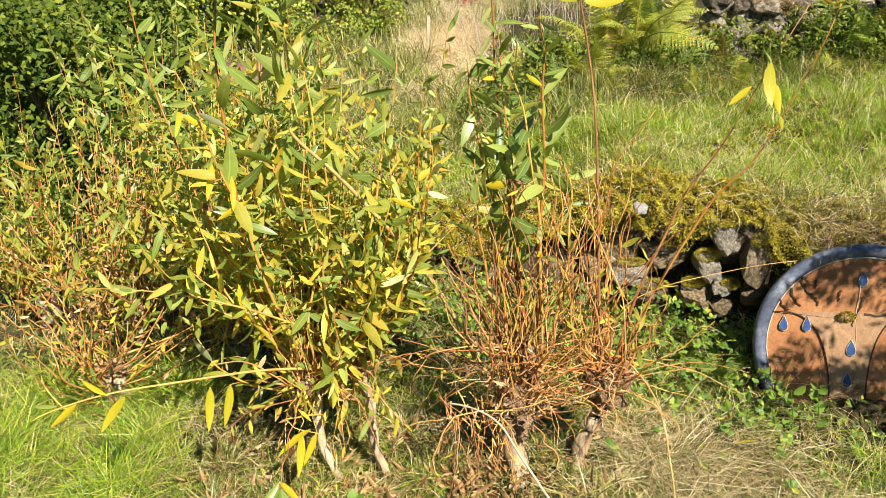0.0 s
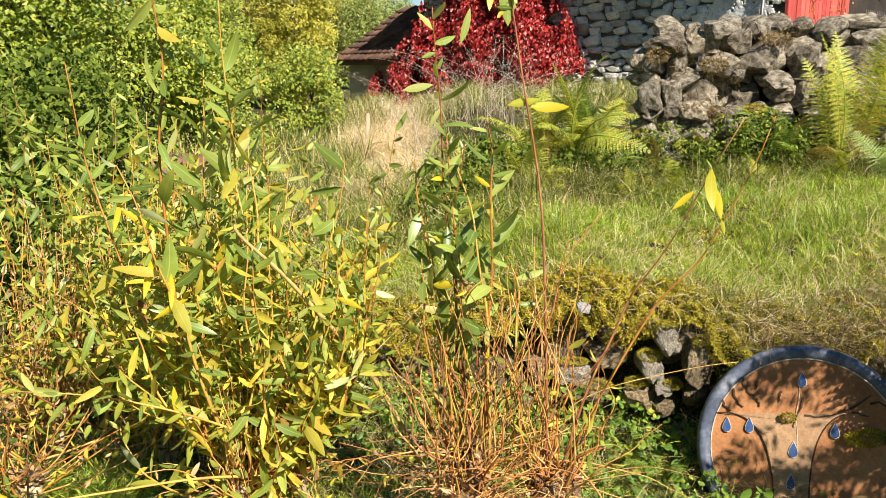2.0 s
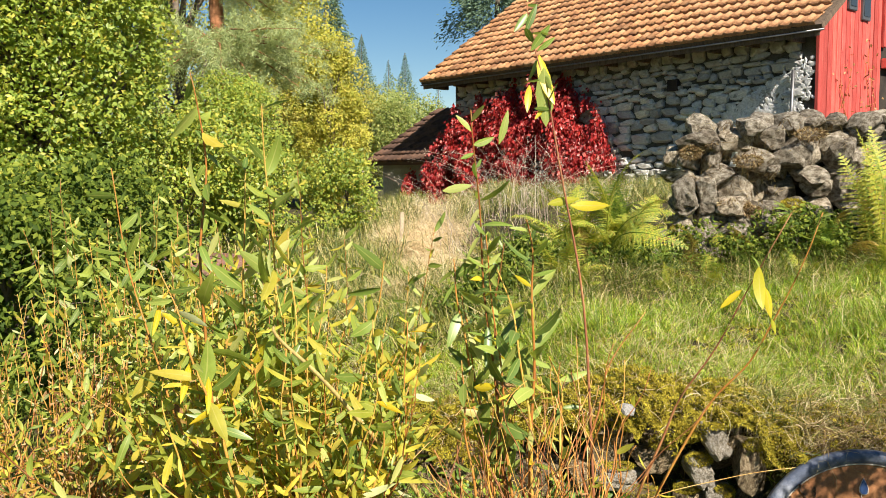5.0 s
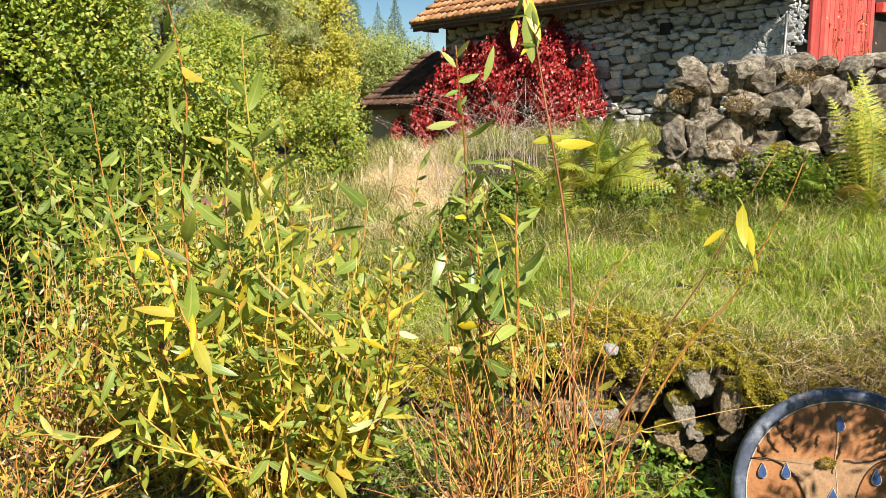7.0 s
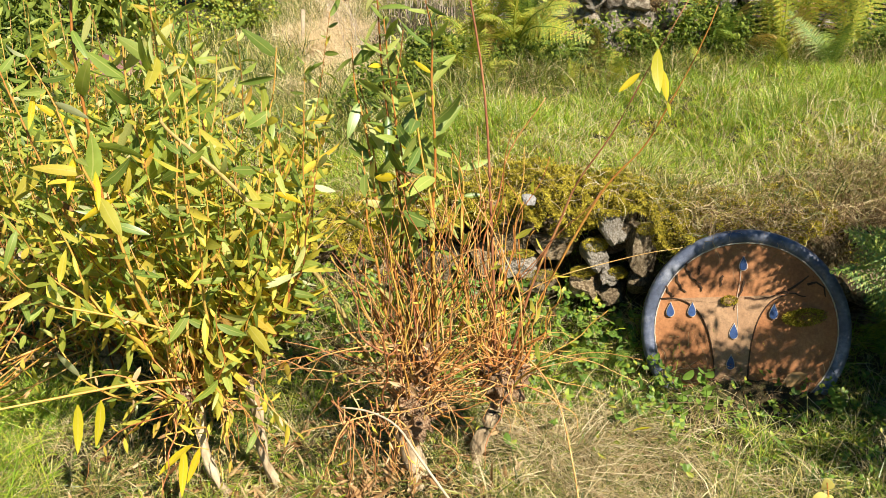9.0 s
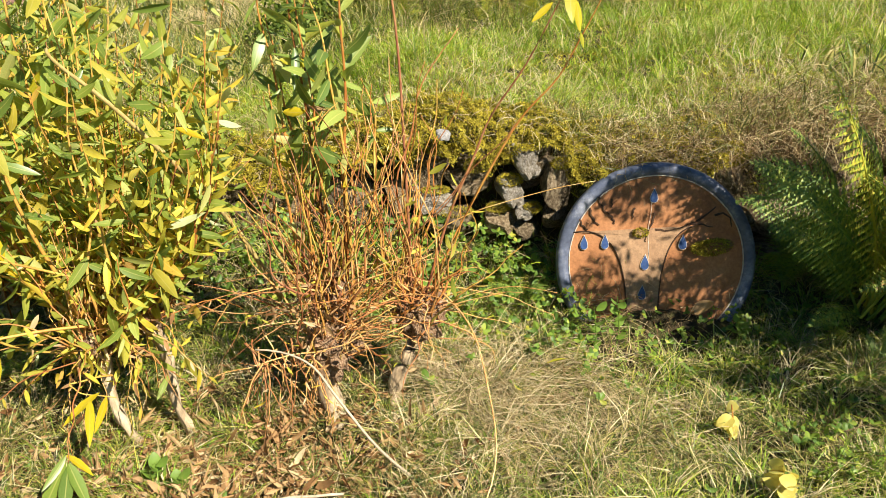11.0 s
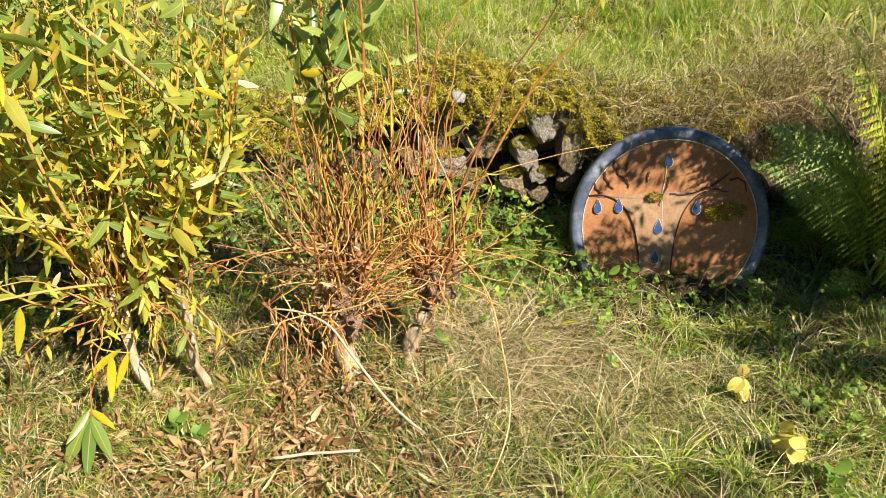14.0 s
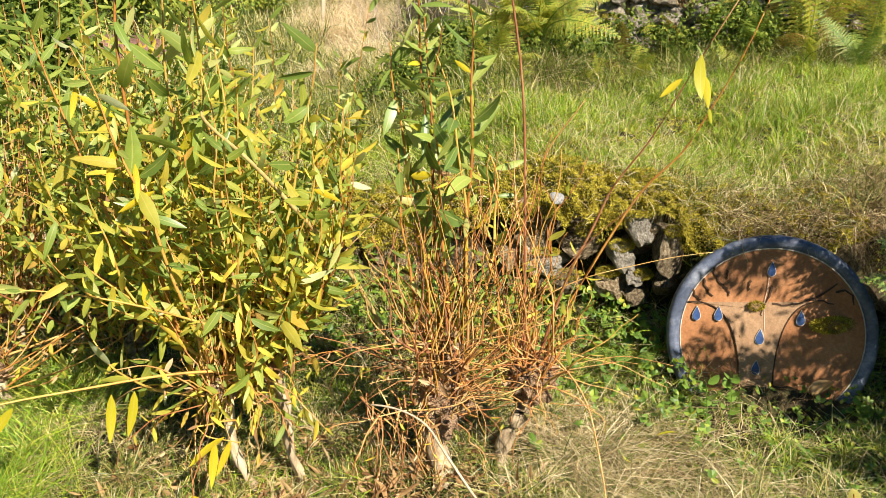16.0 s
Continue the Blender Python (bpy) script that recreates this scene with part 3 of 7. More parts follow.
    # barge boards of the porch roof; a flat dark sheet paints the shade behind
    bm_part("porch_opening", box(wx1 + 0.02, wx1 + 0.05, 2.75, 8.0, FLOOR, 6.2), M_DARK, h, "flat dark sheet for the shade in the open shed front")
    for ya, za, yb2, zb in ((2.95, 5.5, 4.2, 3.33),):
        t = tube([(wx1 + 0.2, ya, za), (wx1 + 0.2, yb2, zb)], [0.13, 0.13], 4)
        part("barge_board", to_mesh("barge_board", *t, M_RED), h, "slanting red barge board")
    bm_part("red_beam", box(wx1 + 0.06, wx1 + 0.2, 2.85, 3.7, 3.52, 3.70, 0.01), M_RED, h)
    bm_part("trim_board", box(wx1 + 0.06, wx1 + 0.12, 2.8, 2.95, 3.9, 5.2, 0.01), M_RED, h, "narrow red trim board")
    bm_part("porch_post", box(wx1 + 0.08, wx1 + 0.2, 2.76, 2.92, FLOOR, 2.65, 0.01), M_PALE, h, "pale stone post")
    # low annex at the far end
    ax, ay, ae, ap = -2.45, 2.7, 1.95, 31
    peak = ae + ay * math.tan(radians(ap))
    an = bm_part("annex_wall", box(ax + 0.25, wx0 - 0.02, 0.35, 2 * ay - 0.35, FLOOR - 0.9, ae + 0.1), M_RENDERED, h, "grey rendered annex wall with lichen")
    bm = bmesh.new()
    pts = [(0.35, ae + 0.1), (2 * ay - 0.35, ae + 0.1), (ay, peak - 0.12)]
    lo = [bm.verts.new((ax + 0.25, p, z)) for p, z in pts]
    hi = [bm.verts.new((ax + 0.7, p, z)) for p, z in pts]
    bm.faces.new(lo), bm.faces.new(hi[::-1])
    for a in range(3):
        bm.faces.new((lo[a], hi[a], hi[(a + 1) % 3], lo[(a + 1) % 3]))
    bmesh.ops.recalc_face_normals(bm, faces=list(bm.faces))
    bm_part("annex_gable", bm, M_RENDERED, h)
    sl = ay / math.cos(radians(ap))
    ar = bm_part("annex_roof", box(ax, wx0 - 0.02, 0, sl, -0.05, 0.04), M_WOOD, h, "dark weathered tile roof of the annex", pose(0, 0.0, ae, ap))
    tiled_roof(ar, ax - 0.02, wx0 - 0.2, sl, M_TILE_DARK, 99)
    bm_part("annex_roof", box(0, wx0 - 0.02 - ax, 0, sl, -0.05, 0.04), M_TILE_DARK, h, "dark weathered tile roof of the annex", pose(wx0 - 0.02, 2 * ay, ae, ap, 0, 180))
    return h


# pale stone colour for the sunlit triangle painted on the house wall
M_SUNLIT_FLAKE = rough_mat("lime_render", [(0.3, (0.50, 0.49, 0.47)), (0.6, (0.74, 0.73, 0.71))], 5, 30, 0.95, 0.6, 0.01)
rock_cache = []
for k in range(3):
    me = rock_mesh("patch", M_SUNLIT_FLAKE, 60 + k, 1, 0.4, 0.5)
    rock_cache.append((np.array([v.co[:] for v in me.vertices]), np.array([p.vertices[:] for p in me.polygons])))
    bpy.data.meshes.remove(me)
house()


def house_pt(x, y, z):
    p = HOUSE @ Vector((x, y, z))
    return np.array(p)


# red creeper on the house wall
def creeper():
    c = thing("creeper", *house_pt(2.6, 0.1, 1.0), "crimson Virginia creeper covering the stone house wall", "climbing plant")
    o = house_pt(2.6, 0.1, 1.0)
    n = 32000
    x = rng.uniform(-0.9, 6.0, n * 2)
    crest = np.interp(x, [-0.9, -0.2, 0.5, 1.2, 2.2, 3.2, 4.6, 5.3, 6.0], [1.2, 1.5, 2.5, 2.95, 3.25, 3.45, 3.55, 3.2, 1.8]) + 0.20 * np.sin(x * 7) + 0.16 * np.sin(x * 17) + rng.normal(0, 0.12, len(x))
    z = 0.7 + rng.uniform(0, 1, n * 2) ** 0.8 * (crest - 0.7)
    bulge = 0.2 + 0.6 * np.sin(np.clip((crest - z) / 2.2, 0, 1) * np.pi * 0.6) + 0.12 * np.sin(x * 4.1 + z * 3)
    keep = (noise_keep(x, z, 4.3) > -0.55)
    x, z, bulge = x[keep][:n], z[keep][:n], bulge[keep][:n]
    y = 0.38 - bulge * rng.uniform(0.35, 1.05, len(x))
    M = np.array(HOUSE)[:3, :3]
    p = np.stack([x, y, z], 1) @ M.T + np.array(HOUSE)[:3, 3] - o
    al = norm(np.array([[0, 0, -1.0]]) + rng.normal(0, 0.45, (len(x), 3)) + (M @ np.array([0, -0.35, 0]))[None])
    L = rng.uniform(0.055, 0.125, len(x))
    part("foliage", to_mesh("foliage", *small_leaves(p, al, rng.normal(0, 1, (len(x), 3)), L, L * 0.7), M_CREEPER), c, kind="stuff")
    st = []
    for k in range(26):
        xx = rng.uniform(0.6, 5.8)
        pts = [np.array([xx + 0.3 * math.sin(s * 3 + k), 0.33, 0.6 + s * rng.uniform(1.7, 2.3)]) for s in np.linspace(0, 1, 7)]
        st.append(tube(np.array(pts) @ M.T + np.array(HOUSE)[:3, 3] - o, np.linspace(0.015, 0.004, 7), 4))
    part("vine", to_mesh("vine", *join(st), M_TRUNK), c, kind="stuff")


def noise_keep(a, b, f):
    return np.sin(a * f + 1.3 * np.sin(b * f * 0.7)) * np.sin(b * f * 1.1 + 0.9 * np.sin(a * f * 0.6))


creeper()


# climbing rose on the red boards
def wall_rose():
    o = house_pt(10.2, 1.0, 1.2)
    c = thing("climbing_rose", *o, "sparse climbing rose on the red boarded gable", "climbing plant")
    M = np.array(HOUSE)[:3, :3]
    pts, st, lf = [], [], []
    for k in range(16):
        y0, y1 = rng.uniform(0.3, 3.2), rng.uniform(0.2, 3.4)
        s = np.linspace(0, 1, 9)
        p = np.stack([10.15 + 0.08 * np.sin(s * 5 + k), y0 + (y1 - y0) * s + 0.15 * np.sin(s * 7 + k), 1.0 + s * rng.uniform(1.0, 3.0)], 1)
        w = p @ M.T + np.array(HOUSE)[:3, 3] - o
        st.append(tube(w, np.linspace(0.012, 0.004, 9), 4))
        lf.append(w[rng.integers(2, 9, 26)] + rng.normal(0, 0.08, (26, 3)))
    part("canes", to_mesh("canes", *join(st), M_STEM_DRY), c, kind="stuff")
    p = np.concatenate(lf)
    L = rng.uniform(0.04, 0.08, len(p))
    part("foliage", to_mesh("foliage", *leaves(p, rand_dirs(len(p)), rand_dirs(len(p)), L, L * 0.6), M_DEAD), c, kind="stuff")


wall_rose()


# wire netting before the shed
def wire_netting():
    o = house_pt(10.35, 3.0, 2.1)
    w = thing("wire_netting", *o, "grey wire netting across the shed front", "fence")
    M = np.array(HOUSE)[:3, :3]
    for name, lo, hi, step, up in (("upright_wire", 0, 1.7, 0.085, True), ("cross_wire", 0, 0.75, 0.085, False)):
        for s in np.arange(lo, hi, step):
            a, b = ((0, s, 0), (0, s + 0.04, 0.75)) if up else ((0, 0, s), (0, 1.7, s + 0.02))
            part(name, to_mesh(name, *tube(np.array([a, b]) @ M.T, [0.005, 0.005], 4), M_WIRE), w)


wire_netting()

# ---------------- trees ----------------
M_GOLD = leaf_mat("golden_leaf", [(0, (0.30, 0.34, 0.05)), (0.5, (0.50, 0.49, 0.07)), (1, (0.68, 0.58, 0.11))], 0.45, 0.5, 1)
M_HAZEL = leaf_mat("hazel_leaf", [(0, (0.20, 0.30, 0.060)), (0.45, (0.34, 0.44, 0.075)), (0.85, (0.48, 0.52, 0.090)), (1, (0.66, 0.56, 0.090))], 0.5, 0.42, 2)
def crown(parent, centres, radii, n, size, material, o, hang=0.3, name="crown", squash=0.8):
    """Leaves gathered in clumps round the centres."""
    k = rng.integers(0, len(centres), n)
    d = rand_dirs(n)
    r = rng.uniform(0.55, 1.08, n) ** 0.7
    p = np.asarray(centres)[k] + d * np.asarray(radii)[k][:, None] * r[:, None] * np.array([1, 1, squash]) - o
    al, sd = sunward(n, 0.6)
    L = rng.uniform(0.6, 1.25, n) * size
    return part(name, to_mesh(name, *small_leaves(p, al, sd, L, L * 0.62), material), parent, kind="stuff")


def limbs(o, top, centres, r0, sides=6):
    """A tapered trunk and a limb to every third clump."""
    s = np.linspace(0, 1, 8)[:, None]
    path = np.array(top) * s + np.stack([0.06 * np.sin(s[:, 0] * 6), 0.05 * np.cos(s[:, 0] * 5), 0 * s[:, 0]], 1)
    out = [tube(path, np.linspace(r0, r0 * 0.25, 8), sides)]
    for c in centres[::3]:
        e = np.asarray(c) - o
        a = path[min(7, max(1, int(7 * 0.6 * e[2] / max(top[2], 0.1))))]
        m = (a + e) / 2 + np.array([0, 0, 0.1])
        out.append(tube([a, m, e], [r0 * 0.4, r0 * 0.22, r0 * 0.08], 5))
    return out


def leafy_tree(name, label, x, y, h, rx, ry, clumps, cr, n, size, material, z0=0.0, bark=None, group="", skin=0.0):
    z = float(land(x, y))
    t = thing(name, x, y, z, label, "tree" if h > 3 else "shrub", group)
    o = np.array([x, y, z])
    d = rand_dirs(clumps, (-1, 1))
    rr = rng.uniform(0.45, 1, clumps)[:, None] ** 0.4
    mid = z0 + (h - z0) * 0.5
    cs = o + d * rr * np.array([rx, ry, (h - z0) * 0.5]) + np.array([0, 0, mid])
    cs[:, 2] = np.maximum(cs[:, 2], z + 0.15)
    radii = cr * rng.uniform(0.6, 1.3, clumps)
    part("trunk", to_mesh("trunk", *join(limbs(o, (0.1, 0.1, h * 0.7), cs, 0.022 * h ** 0.9)), bark or M_TRUNK, True), t, kind="stuff")
    crown(t, cs, radii, n, size, material, o)
    if skin:
        m = int(n * skin)
        d = rand_dirs(m)
        lump = 0.90 + 0.10 * np.sin(d[:, 0] * 9 + d[:, 2] * 7) * np.sin(d[:, 1] * 8 - d[:, 2] * 11) + 0.05 * np.sin(d[:, 2] * 31 + d[:, 0] * 17) + rng.normal(0, 0.06, m)
        p = d * np.array([rx * 1.15, ry * 1.15, (h - z0) * 0.52]) * lump[:, None] + np.array([0, 0, mid])
        p[:, 2] = np.maximum(p[:, 2], 0.05)
        al, sd = sunward(m, 0.6)
        L = rng.uniform(0.6, 1.25, m) * size
        part("outer_foliage", to_mesh("outer_foliage", *small_leaves(p, al, sd, L, L * 0.62), material), t, kind="stuff")
    return t


def spruce(x, y, h, r, n, material=None, label="green spruce in the far woods with haze in its colour", low=0.05, group="far spruces", fine=1.0):
    z = float(land(x, y))
    t = thing("spruce_tree", x, y, z, label, "tree", group)
    s = np.linspace(0, 1, 6)[:, None]
    part("trunk", to_mesh("trunk", *tube(np.array([[0, 0, h]]) * s, np.linspace(h * 0.012, 0.02, 6), 6), M_TRUNK), t)
    a = rng.uniform(0, 2 * np.pi, n)
    q = low + (1 - low) * rng.beta(1.0, 1.25, n)
    tier = np.floor(q * 34)
    whorl = np.clip(tier / 34 + rng.normal(0, 0.012, n), 0, 0.995)
    bough = np.floor(a / (2 * np.pi) * 8)
    odd = np.abs(np.sin(bough * 12.99 + tier * 78.23 + x) * 437.58) % 1
    arm = bough / 8 * 2 * np.pi + tier * 1.7 + rng.normal(0, 0.16, n)
    lim = 1.75 * r * (1 - whorl) ** 1.08 * (0.5 + 0.5 * odd) + 0.01
    rad = lim * rng.uniform(0.1, 1, n) ** 0.6
    p = np.stack([rad * np.cos(arm), rad * np.sin(arm), whorl * h - rad * 0.32 + 0.12 * rad ** 2 / r], 1)
    al = norm(np.stack([np.cos(arm), np.sin(arm), np.full(n, -0.45)], 1) + rng.normal(0, 0.35, (n, 3)))
    L = fine * rng.uniform(0.5, 1.2, n) * h * 0.018 * (0.4 + 0.6 * np.minimum(1, 2.5 * (1 - whorl)))
    part("crown", to_mesh("crown", *small_leaves(p, al, rng.normal(0, 1, (n, 3)), L, L * 0.35), material or M_SPRUCE), t, kind="stuff")
    return t


def pine(x, y, h):
    z = float(land(x, y))
    t = thing("pine_tree", x, y, z, "Scots pine with an orange trunk and tufted needles", "tree")
    o = np.zeros(3)
    s = np.linspace(0, 1, 10)[:, None]
    path = np.array([[0.25, 0, h]]) * s + np.stack([0.06 * np.sin(s[:, 0] * 9), 0 * s[:, 0], 0 * s[:, 0]], 1)
    part("trunk", to_mesh("trunk", *tube(path, np.linspace(0.17, 0.05, 10), 10), M_PINEBARK, True), t, "flaking orange bark")
    tufts, br = [], []
    for k in range(95):
        q = 0.34 + 0.66 * rng.uniform(0, 1) ** 1.2
        a = rng.normal(0.0, 1.1) if k % 3 else rng.uniform(0, 2 * np.pi)
        l = (1.35 - 0.8 * q) * rng.uniform(1.1, 2.0)
        b = path[int(q * 9)]
        tip = b + np.array([l * math.cos(a), l * math.sin(a), rng.uniform(-1.2, 0.1)])
        mid = (b + tip) / 2 + np.array([0, 0, 0.12])
        br.append(tube([b, mid, tip], [0.028, 0.018, 0.006], 5))
        for w in np.linspace(0.35, 1.05, 9):
            c = (1 - w) ** 2 * b + 2 * w * (1 - w) * mid + w * w * tip
            if c[2] > 3.5 and c[1] < b[1] + 0.1 and abs(c[0] - np.interp(c[2], path[:, 2], path[:, 0])) < 0.36:
                continue
            tufts += [c + rng.normal(0, 0.15, 3) * [1, 1, 0.6] for _ in range(2)]
    part("branches", to_mesh("branches", *join(br), M_PINEBARK), t, kind="stuff")
    tufts = np.array(tufts)
    n = 90000
    k = rng.integers(0, len(tufts), n)
    d = norm(rand_dirs(n) + np.array([0, 0, -0.35]))
    p = tufts[k] + rng.normal(0, 0.05, (n, 3))
    L = rng.uniform(0.08, 0.15, n)
    part("needles", to_mesh("needles", *small_leaves(p, d, rng.normal(0, 1, (n, 3)), L, np.full(n, 0.011)), M_PINE), t, kind="stuff")


leafy_tree("hazel_tree", "tall leafy hazel in yellow-green autumn leaf", -4.05, 7.8, 7.0, 1.12, 1.2, 260, 0.42, 60000, 0.055, M_HAZEL, 0.0, skin=1.2)
leafy_tree("hazel_tree", "broad leafy hazel with green leaves and dark gaps", -5.9, 8.3, 7.6, 1.8, 1.5, 170, 0.5, 36000, 0.062, M_HAZEL, 0.0, skin=1.2)
leafy_tree("elder_bush", "dense green bush with yellowing small leaves", -3.35, 9.6, 1.65, 0.9, 0.8, 60, 0.36, 16000, 0.06, M_TREE, 0.0)
leafy_tree("elder_bush", "low green bush with dark hollows", -4.6, 6.6, 1.6, 1.3, 0.7, 60, 0.32, 18000, 0.05, M_HAZEL, 0.0)
leafy_tree("hazel_tree", "tall hazel at the back of the thicket", -6.6, 12.0, 8.5, 2.0, 1.6, 150, 0.6, 22000, 0.095, M_TREE, 0.0)
# the next two bushes have their shade in the leaf colour
leafy_tree("elder_bush", "bush on the meadow edge with shade put into its green", -3.0, 6.3, 1.25, 0.8, 0.5, 40, 0.28, 9000, 0.055, M_SHADELEAF, 0.0)
leafy_tree("elder_bush", "low bush behind the willows with shade put into its green", -2.8, 4.9, 1.3, 0.68, 0.4, 44, 0.25, 11000, 0.05, M_SHADELEAF, 0.0)
pine(-4.5, 15.0, 9.5)
leafy_tree("birch_tree", "pale birch turning yellow behind the pine", -6.9, 20.0, 10.0, 2.0, 2.2, 90, 0.8, 24000, 0.085, M_TREE_Y, 1.0)
leafy_tree("birch_tree", "golden birch behind the pine", -4.9, 22.0, 6.2, 1.4, 1.3, 60, 0.65, 26000, 0.085, M_GOLD, 0.0)
leafy_tree("willow_tree", "green young willow below the pine", -3.75, 13.0, 2.35, 0.95, 0.8, 60, 0.38, 26000, 0.052, M_HAZEL, 0.0)
leafy_tree("maple_tree", "small maple in golden autumn leaf", -3.75, 21.0, 4.0, 0.95, 1.0, 46, 0.5, 22000, 0.075, M_TREE_Y, 0.0)
leafy_tree("goat_willow", "rounded golden-yellow shrub beside the annex", -2.95, 18.0, 3.7, 0.66, 0.7, 60, 0.36, 26000, 0.065, M_GOLD, 0.0)
leafy_tree("goat_willow", "slender grey-green shrub near the path", -1.75, 12.0, 1.25, 0.42, 0.5, 24, 0.24, 6000, 0.055, M_TREE, 0.0)
leafy_tree("goat_willow", "low grey-green shrub beside the path", -2.4, 10.6, 1.2, 0.62, 0.5, 24, 0.24, 6500, 0.05, M_TREE, 0.0)
for k, (x, y, h, r, n) in enumerate(((-9.9, 60, 17.5, 3.6, 26000), (-7.35, 60, 10.6, 2.5, 20000), (-6.0, 66, 9.6, 2.1, 9000), (-4.25, 60, 9.2, 2.2, 16000),
                                     (-13, 58, 16, 3, 5000), (-17, 62, 20, 3.4, 4500), (-22, 60, 19, 3.2, 4000), (-2.2, 70, 8.4, 1.7, 3000))):
    spruce(x, y, h, r, n)
spruce(1.3, 33, 16, 2.7, 52000, label="tall dark spruce behind the house", low=0.42, group="", fine=0.55)
for k, (x, y, h, r) in enumerate(((-5.8, 50, 5.9, 1.3), (-3.9, 48, 5.4, 1.2), (-2.5, 52, 5.2, 1.3), (-8.5, 46, 7, 2.0), (-12, 44, 10, 2.6), (-16, 46, 12, 3.2), (-1.2, 56, 4.6, 1.5), (-4.9, 55, 6.4, 1.2))):
    leafy_tree("woodland_tree", "far birch with pale yellow autumn leaves", x, y, h, r, r, 50, 0.24 * h ** 0.8, 7000, 0.15, M_TREE_Y if k % 3 < 1 else M_TREE_G, 0.0, group="far birches")
far = []
for k in range(60):
    a = radians(rng.uniform(0, 360))
    d = rng.uniform(75, 130)
    far.append((d * math.cos(a), d * math.sin(a), rng.uniform(7, 13)))
pts = np.concatenate([np.array([[x, y, 1.5]]) + np.stack([rng.normal(0, 2.2, 700), rng.normal(0, 2.2, 700), h * 0.6 * rng.uniform(0, 1, 700) ** 0.8], 1) for x, y, h in far])
n = len(pts)
L = rng.uniform(0.35, 0.8, n)
tagged(new("far_woods", to_mesh("far_woods", *small_leaves(pts, rand_dirs(n, (-1, 0)), rng.normal(0, 1, (n, 3)), L, L * 0.6), M_TREE_G)), "distant mixed woods around the meadow", "woods", kind="stuff")


def rowan():
    """A young rowan added out of view; its feathered leaves shade plaque and ferns."""
    t = thing("shade_rowan_sapling", 2.45, 1.35, float(land(2.45, 1.35)), "unseen young rowan added to shade the plaque and the ferns", "sapling")
    o = np.array(t.matrix_basis.translation)
    base, along, side, length, st = [], [], [], [], []
    u, v, n0 = np.array([0.970, -0.242, 0]), np.array([0.06, 0.235, 0.970]), np.array([0.365, -0.645, 0.671])
    c0 = np.array([1.378, 2.74, 0.272])
    # leaf places traced towards the sun from the spots that need shade
    spots = [(rng.uniform(-0.20, 0.55), rng.uniform(0.19, 0.40), rng.uniform(1.5, 1.9)) for _ in range(34)]
    spots += [(rng.uniform(0.08, 0.60), rng.uniform(-0.40, 0.0), rng.uniform(1.5, 1.9)) for _ in range(36)]
    spots += [(rng.uniform(-0.26, 0.10), rng.uniform(-0.19, -0.03), rng.uniform(1.5, 1.9)) for _ in range(17)]
    spots += [(rng.uniform(0.36, 1.1), rng.uniform(-0.40, 0.45), rng.uniform(1.2, 1.7)) for _ in range(56)]
    low = [(rng.uniform(1.40, 2.35), rng.uniform(1.98, 2.62), rng.uniform(1.25, 1.7)) for _ in range(40)]
    places = [(c0 + a * u + b * v + s * n0, a) for a, b, s in spots] + [(np.array([x, y, 0.05]) + s * n0, 0.0) for x, y, s in low]
    for p, a in places:
        if p[2] > (1.95 if a < 0.5 else 1.42) or p[0] < 0.9 * p[1]:
            continue
        d = norm(-u * 0.8 - v * rng.uniform(0.1, 0.7) + rng.normal(0, 0.22, 3))
        L = rng.uniform(0.15, 0.28)
        ends = np.array([p - d * L * 0.5 + np.array([0, 0, 0.03]), p, p + d * L * 0.5 - np.array([0, 0, 0.03])]) - o
        st.append(tube(ends, [0.002, 0.0015, 0.001], 4))
        w = norm(np.cross(d, n0))
        for q in np.linspace(-0.45, 0.5, 9):
            for sg in (-1, 1):
                base.append(p + d * L * q - o)
                along.append(norm(w * sg + d * 0.55 + rng.normal(0, 0.12, 3)))
                side.append(d)
                length.append(0.062 * rng.uniform(0.7, 1.15))
    top = np.array([2.35, 1.30, 1.5]) - o
    st.append(tube([np.zeros(3), top * 0.5 + [0.04, 0, 0], top], [0.018, 0.013, 0.006], 7))
    for k in range(9):
        a = top * (0.4 + 0.07 * k)
        e = c0 + rng.uniform(-0.1, 1.4) * u + rng.uniform(-0.3, 0.35) * v + 1.5 * n0 - o
        st.append(tube([a, (a + e) / 2 + [0, 0, 0.08], e], [0.006, 0.004, 0.002], 5))
    part("branches", to_mesh("branches", *join(st), M_TRUNK), t, kind="stuff")
    length = np.array(length)
    part("crown", to_mesh("crown", *small_leaves(np.array(base), np.array(along), np.array(side), length, length * 0.26), M_TREE), t, kind="stuff")


rowan()
# hedge behind the camera, that closes the garden
hb = np.stack([rng.uniform(-16, 18, 9000), rng.uniform(-12, -10, 9000), rng.uniform(0, 1, 9000) ** 0.8 * 2.6], 1)
tagged(new("garden_hedge", to_mesh("garden_hedge", *small_leaves(hb, rand_dirs(9000), rng.normal(0, 1, (9000, 3)), rng.uniform(0.15, 0.3, 9000), rng.uniform(0.1, 0.2, 9000)), M_TREE)), "leafy garden hedge across the meadow", "hedge", kind="stuff")


